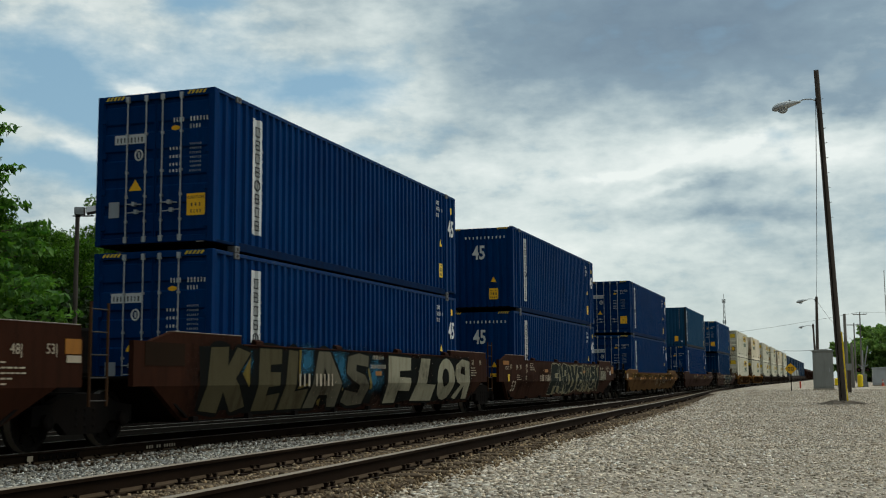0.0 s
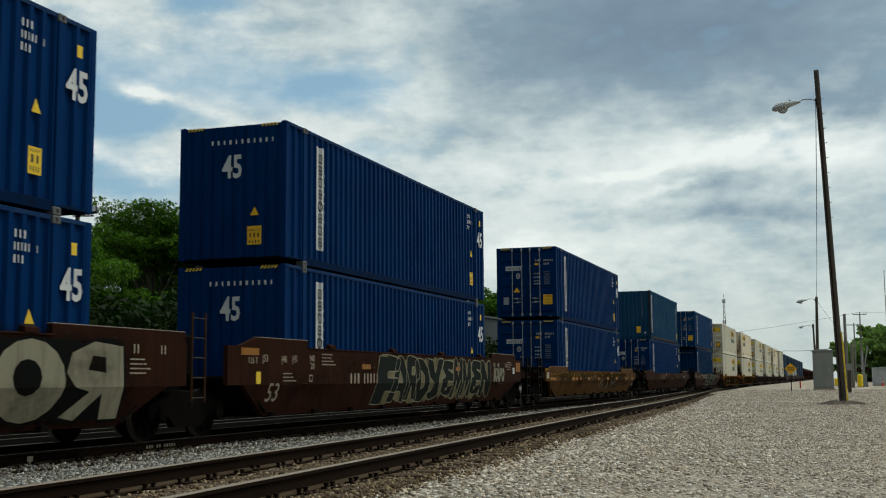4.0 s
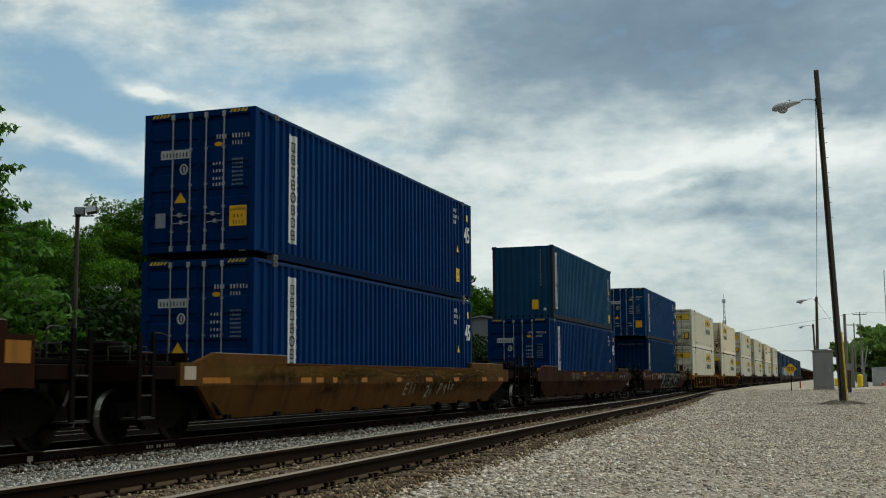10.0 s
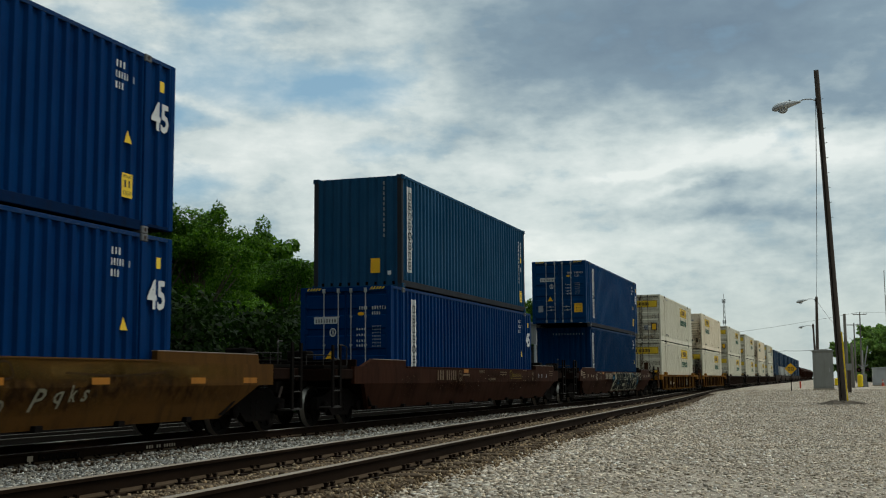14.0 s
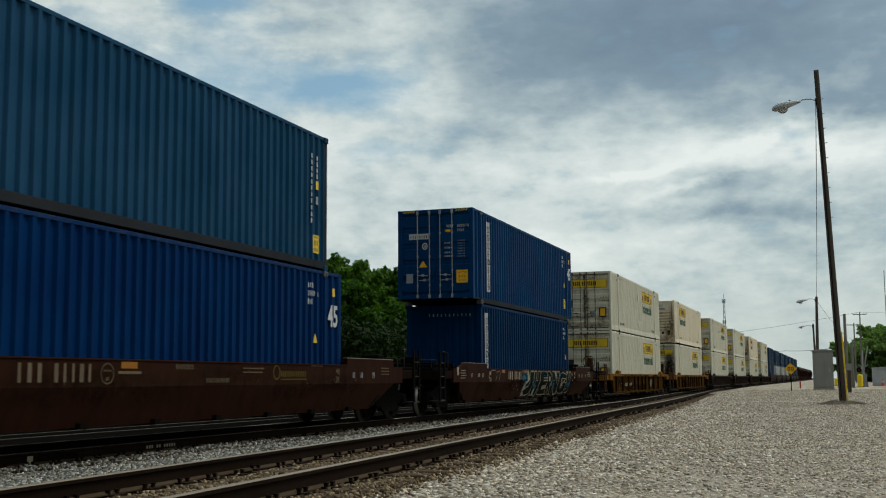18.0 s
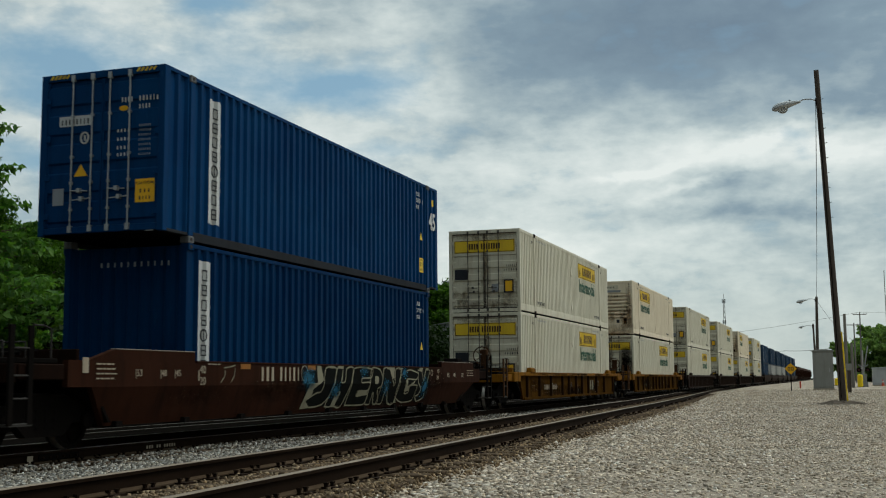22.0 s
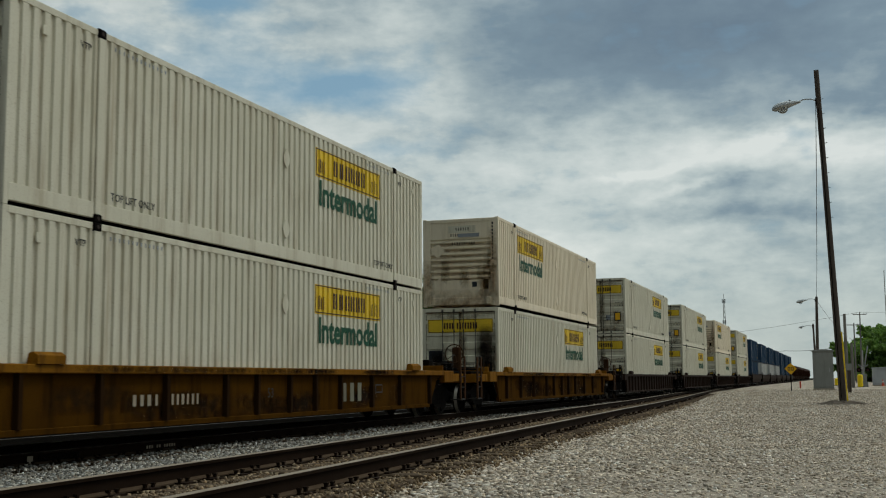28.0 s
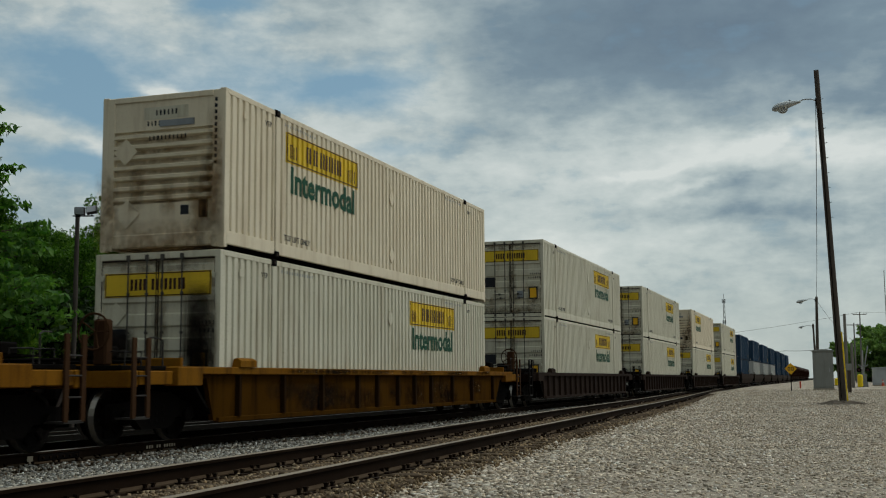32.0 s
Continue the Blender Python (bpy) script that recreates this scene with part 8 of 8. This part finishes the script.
def broad_tree(seed, h, spread, mat, n=9000, size=0.17, low=0.16):
    rng = random.Random(seed)
    root = thing("tree", pose(0, 0, 0), "leafy green broad-leaved tree behind the tracks", "tree", "trees behind the tracks")
    bm = bmesh.new()
    rod(bm, (0, 0, -0.3), (0.05, 0.05, h * 0.45), 0.20, 10, 0.13)
    clumps = []
    for k in range(30):
        t = rng.uniform(0, 2 * math.pi)
        z = h * rng.uniform(low, 0.93)
        wide = spread * (1.0 - 0.55 * max(0.0, (z / h - 0.55) / 0.45))
        r = wide * rng.uniform(0.15, 0.85)
        q = (r * math.cos(t), r * math.sin(t), z)
        rod(bm, (0.05, 0.05, min(h * 0.45, z * 0.7)), q, 0.07, 6, 0.02)
        clumps.append((*q, spread * rng.uniform(0.17, 0.33), spread * rng.uniform(0.17, 0.33), h * rng.uniform(0.05, 0.10)))
    for k in range(60):
        q = rng.choice(clumps[:30])
        t = rng.uniform(0, 2 * math.pi)
        o = (q[0] + 1.1 * q[3] * math.cos(t), q[1] + 1.1 * q[4] * math.sin(t), q[2] + q[5] * rng.uniform(-0.2, 1.3))
        clumps.append((*o, q[3] * 0.45, q[4] * 0.45, q[5] * 0.5))
    part("trunk", bm, BARK, root)
    part("crown", crown_mesh("crown", clumps, n, size, mat, seed, single=True), mat, root)
    return root


def needle_tree(seed, h, spread, base):
    """Taller tree with layered drooping boughs."""
    rng = random.Random(seed)
    root = thing("tree", pose(*base), "tall tree with layered drooping boughs", "tree", "trees behind the tracks")
    bm = bmesh.new()
    rod(bm, (0, 0, -0.3), (0, 0, h), 0.24, 10, 0.04)
    clumps = []
    z = h * 0.25
    while z < h * 0.98:
        wide = spread * (1.05 - 0.8 * z / h)
        for k in range(7):
            t = rng.uniform(0, 2 * math.pi)
            L = wide * rng.uniform(0.7, 1.15)
            tip = (L * math.cos(t), L * math.sin(t), z + 0.12 * L)
            rod(bm, (0, 0, z - 0.1 * L), tip, 0.05, 5, 0.012)
            for u in (0.4, 0.65, 0.85, 1.0):
                clumps.append((tip[0] * u, tip[1] * u, z - 0.1 * L + 0.22 * L * u, L * 0.16, L * 0.16, 0.16))
        z += rng.uniform(0.38, 0.6)
    part("trunk", bm, BARK, root)
    part("crown", crown_mesh("crown", clumps, 14000, 0.13, LEAF_C, seed, 0.25), LEAF_C, root)
    return root


def plant():
    fine = [broad_tree(21, 8.6, 3.6, LEAF_E, 37000, 0.078, 0.30), broad_tree(22, 9.4, 4.0, LEAF_B, 42000, 0.078, 0.30), broad_tree(24, 10.0, 4.2, LEAF_E, 42000, 0.078, 0.30)]
    far = [broad_tree(25, 8.8, 3.8, LEAF_B, 12500, 0.185), broad_tree(26, 9.6, 4.0, LEAF_B, 12500, 0.185), broad_tree(27, 9.2, 3.6, LEAF_E, 12500, 0.185)]
    bright = [broad_tree(28, 8.0, 3.4, LEAF_A, 28000, 0.08, 0.05)]
    bushy = [broad_tree(29, 8.0, 4.4, LEAF_F, 16000, 0.20, 0.03), broad_tree(30, 7.2, 4.6, LEAF_F, 16000, 0.20, 0.03)]
    rng = random.Random(8)
    rows = []
    y = 22.0
    while y < 150:
        rows.append((-29.5 + rng.uniform(-1.5, 1.5), y, rng.uniform(0.85, 1.02)))
        y += rng.uniform(3.6, 5.2) * (1 + y / 220)
    y = 24.0
    while y < 190:
        rows.append((-36.5 + rng.uniform(-2.0, 2.0), y, rng.uniform(0.98, 1.12) * (1.0 if y < 42 else 1.16)))
        y += rng.uniform(4.5, 6.5) * (1 + y / 250)
    rows += [(-26.0, 27.5, 0.62), (-25.2, 31.0, 0.50), (-26.2, 35.0, 0.58), (-26.5, 45.0, 0.5)]
    rows += [(-32.5, 26.0, 1.0), (-33.0, 30.5, 1.0), (-32.8, 34.5, 1.05), (-33.0, 39.0, 0.92), (-31.5, 36.8, 0.94), (-34.0, 44.5, 1.02), (-31.0, 48.0, 1.02)]
    rows = [r for r in rows if not (71 < r[1] < 113 and r[0] > -33.5)]
    rows = [(x, y, s * (0.80 if 40 < y < 45.6 else 0.90 if y < 40 else 0.88 if x < -33 and y < 60 else 1.0)) for x, y, s in rows]
    used = set()
    for k, (x, y, s) in enumerate(rows):
        pool = bright if x > -26.4 or y < 27 else fine if y < 66 else far
        kind = pool[(k * 7 + k // 3) % len(pool)]
        m = pose(x, y, -0.6, 0, 0, rng.uniform(0, 360)) @ Matrix.Scale(s, 4)
        t = kind if kind.name not in used else copy_thing(kind, m)
        used.add(kind.name)
        t.matrix_basis = m
        t.scale = (s, s, s)
    for k, (x, y, s) in enumerate(((2.2, 240, 1.0), (6.5, 236, 1.22), (11.5, 232, 1.32), (17.0, 236, 1.4), (23.0, 232, 1.45), (30.0, 240, 1.5), (9.0, 250, 1.45), (20.0, 255, 1.6), (38.0, 240, 1.5), (46.0, 245, 1.5))):
        m = pose(x, y, -0.1, 0, 0, 60 * k)
        kind = bushy[k % 2]
        t = kind if kind.name not in used else copy_thing(kind, m)
        used.add(kind.name)
        t.matrix_basis = m
        t.scale = (s, s, s)
        t["group"] = "trees beyond the crossing"
        t["label"] = "leafy green tree beyond the crossing"
    rng = random.Random(19)
    shrub = None
    y = 12.0
    while y < 150:
        m = pose(-24.6 + rng.uniform(-0.6, 0.6), y, -0.60, 0, 0, rng.uniform(0, 360))
        if shrub is None:
            shrub = thing("shrub", m, "dense undergrowth beside the track, leaves darkened for shade", "shrub", "undergrowth along the track")
            bm = bmesh.new()
            clumps = []
            for k in range(14):
                t, r = rng.uniform(0, 6.28), rng.uniform(0.1, 1.0)
                q = (r * math.cos(t), r * math.sin(t), rng.uniform(0.25, 1.25))
                rod(bm, (0.1 * math.cos(t), 0.1 * math.sin(t), -0.1), q, 0.03, 5, 0.01)
                clumps.append((*q, 0.55, 0.55, 0.42))
            part("stem", bm, BARK, shrub)
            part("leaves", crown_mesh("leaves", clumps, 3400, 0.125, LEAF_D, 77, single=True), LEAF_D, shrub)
        else:
            shrub_copy = copy_thing(shrub, m)
            k = rng.uniform(0.8, 1.2)
            shrub_copy.scale = (k, k, k)
        y += rng.uniform(1.3, 1.9) * (1 + y / 120)
    # thicket added under the crowns, coloured dark to stand for their shade
    bush = None
    y = 26.0
    while y < 84:
        for x in (-27.4, -31.0):
            m = pose(x + rng.uniform(-0.8, 0.8), y, -0.6, 0, 0, rng.uniform(0, 360))
            if bush is None:
                bush = first_bush = thing("thicket", m, "added thicket under the trees, leaves darkened for shade", "shrub", "thicket under the trees")
                bm = bmesh.new()
                for q in clumps:
                    rod(bm, (0.1 * q[0], 0.1 * q[1], -0.1), q[:3], 0.02, 5, 0.008)
                part("stems", bm, BARK, bush)["kind"] = "stuff"
                part("leaves", crown_mesh("leaves", clumps, 7600, 0.050, LEAF_G, 78, single=True), LEAF_G, bush)
            else:
                bush = copy_thing(first_bush, m)
            k = rng.uniform(1.7, 2.3) if y < 34 else rng.uniform(2.9, 3.6)
            bush.scale = (k, k, k)
        y += rng.uniform(1.8, 2.6)
    needle_tree(31, 11.2, 4.6, (-27.35, 30.25, -0.6))


plant()

# ---- clouds ----


def cloud_dome():
    verts, faces, n, m, R = [], [], 48, 14, 2900.0
    for j in range(m + 1):
        e = radians(-3 + 93 * j / m)
        for i in range(n):
            t = 2 * math.pi * i / n
            verts.append((R * math.cos(e) * math.cos(t), R * math.cos(e) * math.sin(t), R * math.sin(e)))
    for j in range(m):
        for i in range(n):
            k = (i + 1) % n
            faces.append((j * n + i, (j + 1) * n + i, (j + 1) * n + k, j * n + k))
    ob = new("backdrop", from_arrays("backdrop", verts, faces, CLOUDS))
    return tagged(ob, "broken grey and white clouds drifting over blue sky", "sky", kind="structure")


SKY = cloud_dome()

# ---- what moves ----


def motions():
    times = [float(t) for t in range(33)]
    for ob, y, z in TRAIN:
        walk(ob, [(t, pose(TRACK_X, y - gone(t), z)) for t in times])
    fine = [min(32.0, 0.13 * k) for k in range(248)]
    for w, e in TURNING:
        walk(w, [(t, pose(0, e, 0.425, math.degrees(gone(t) / 0.425) % 360.0)) for t in fine])
    walk(SKY, [(0.0, pose(0, 0, 0, 0, 0, 0.55)), (32.0, pose(0, 0, 0, 0, 0, -0.55))])


motions()
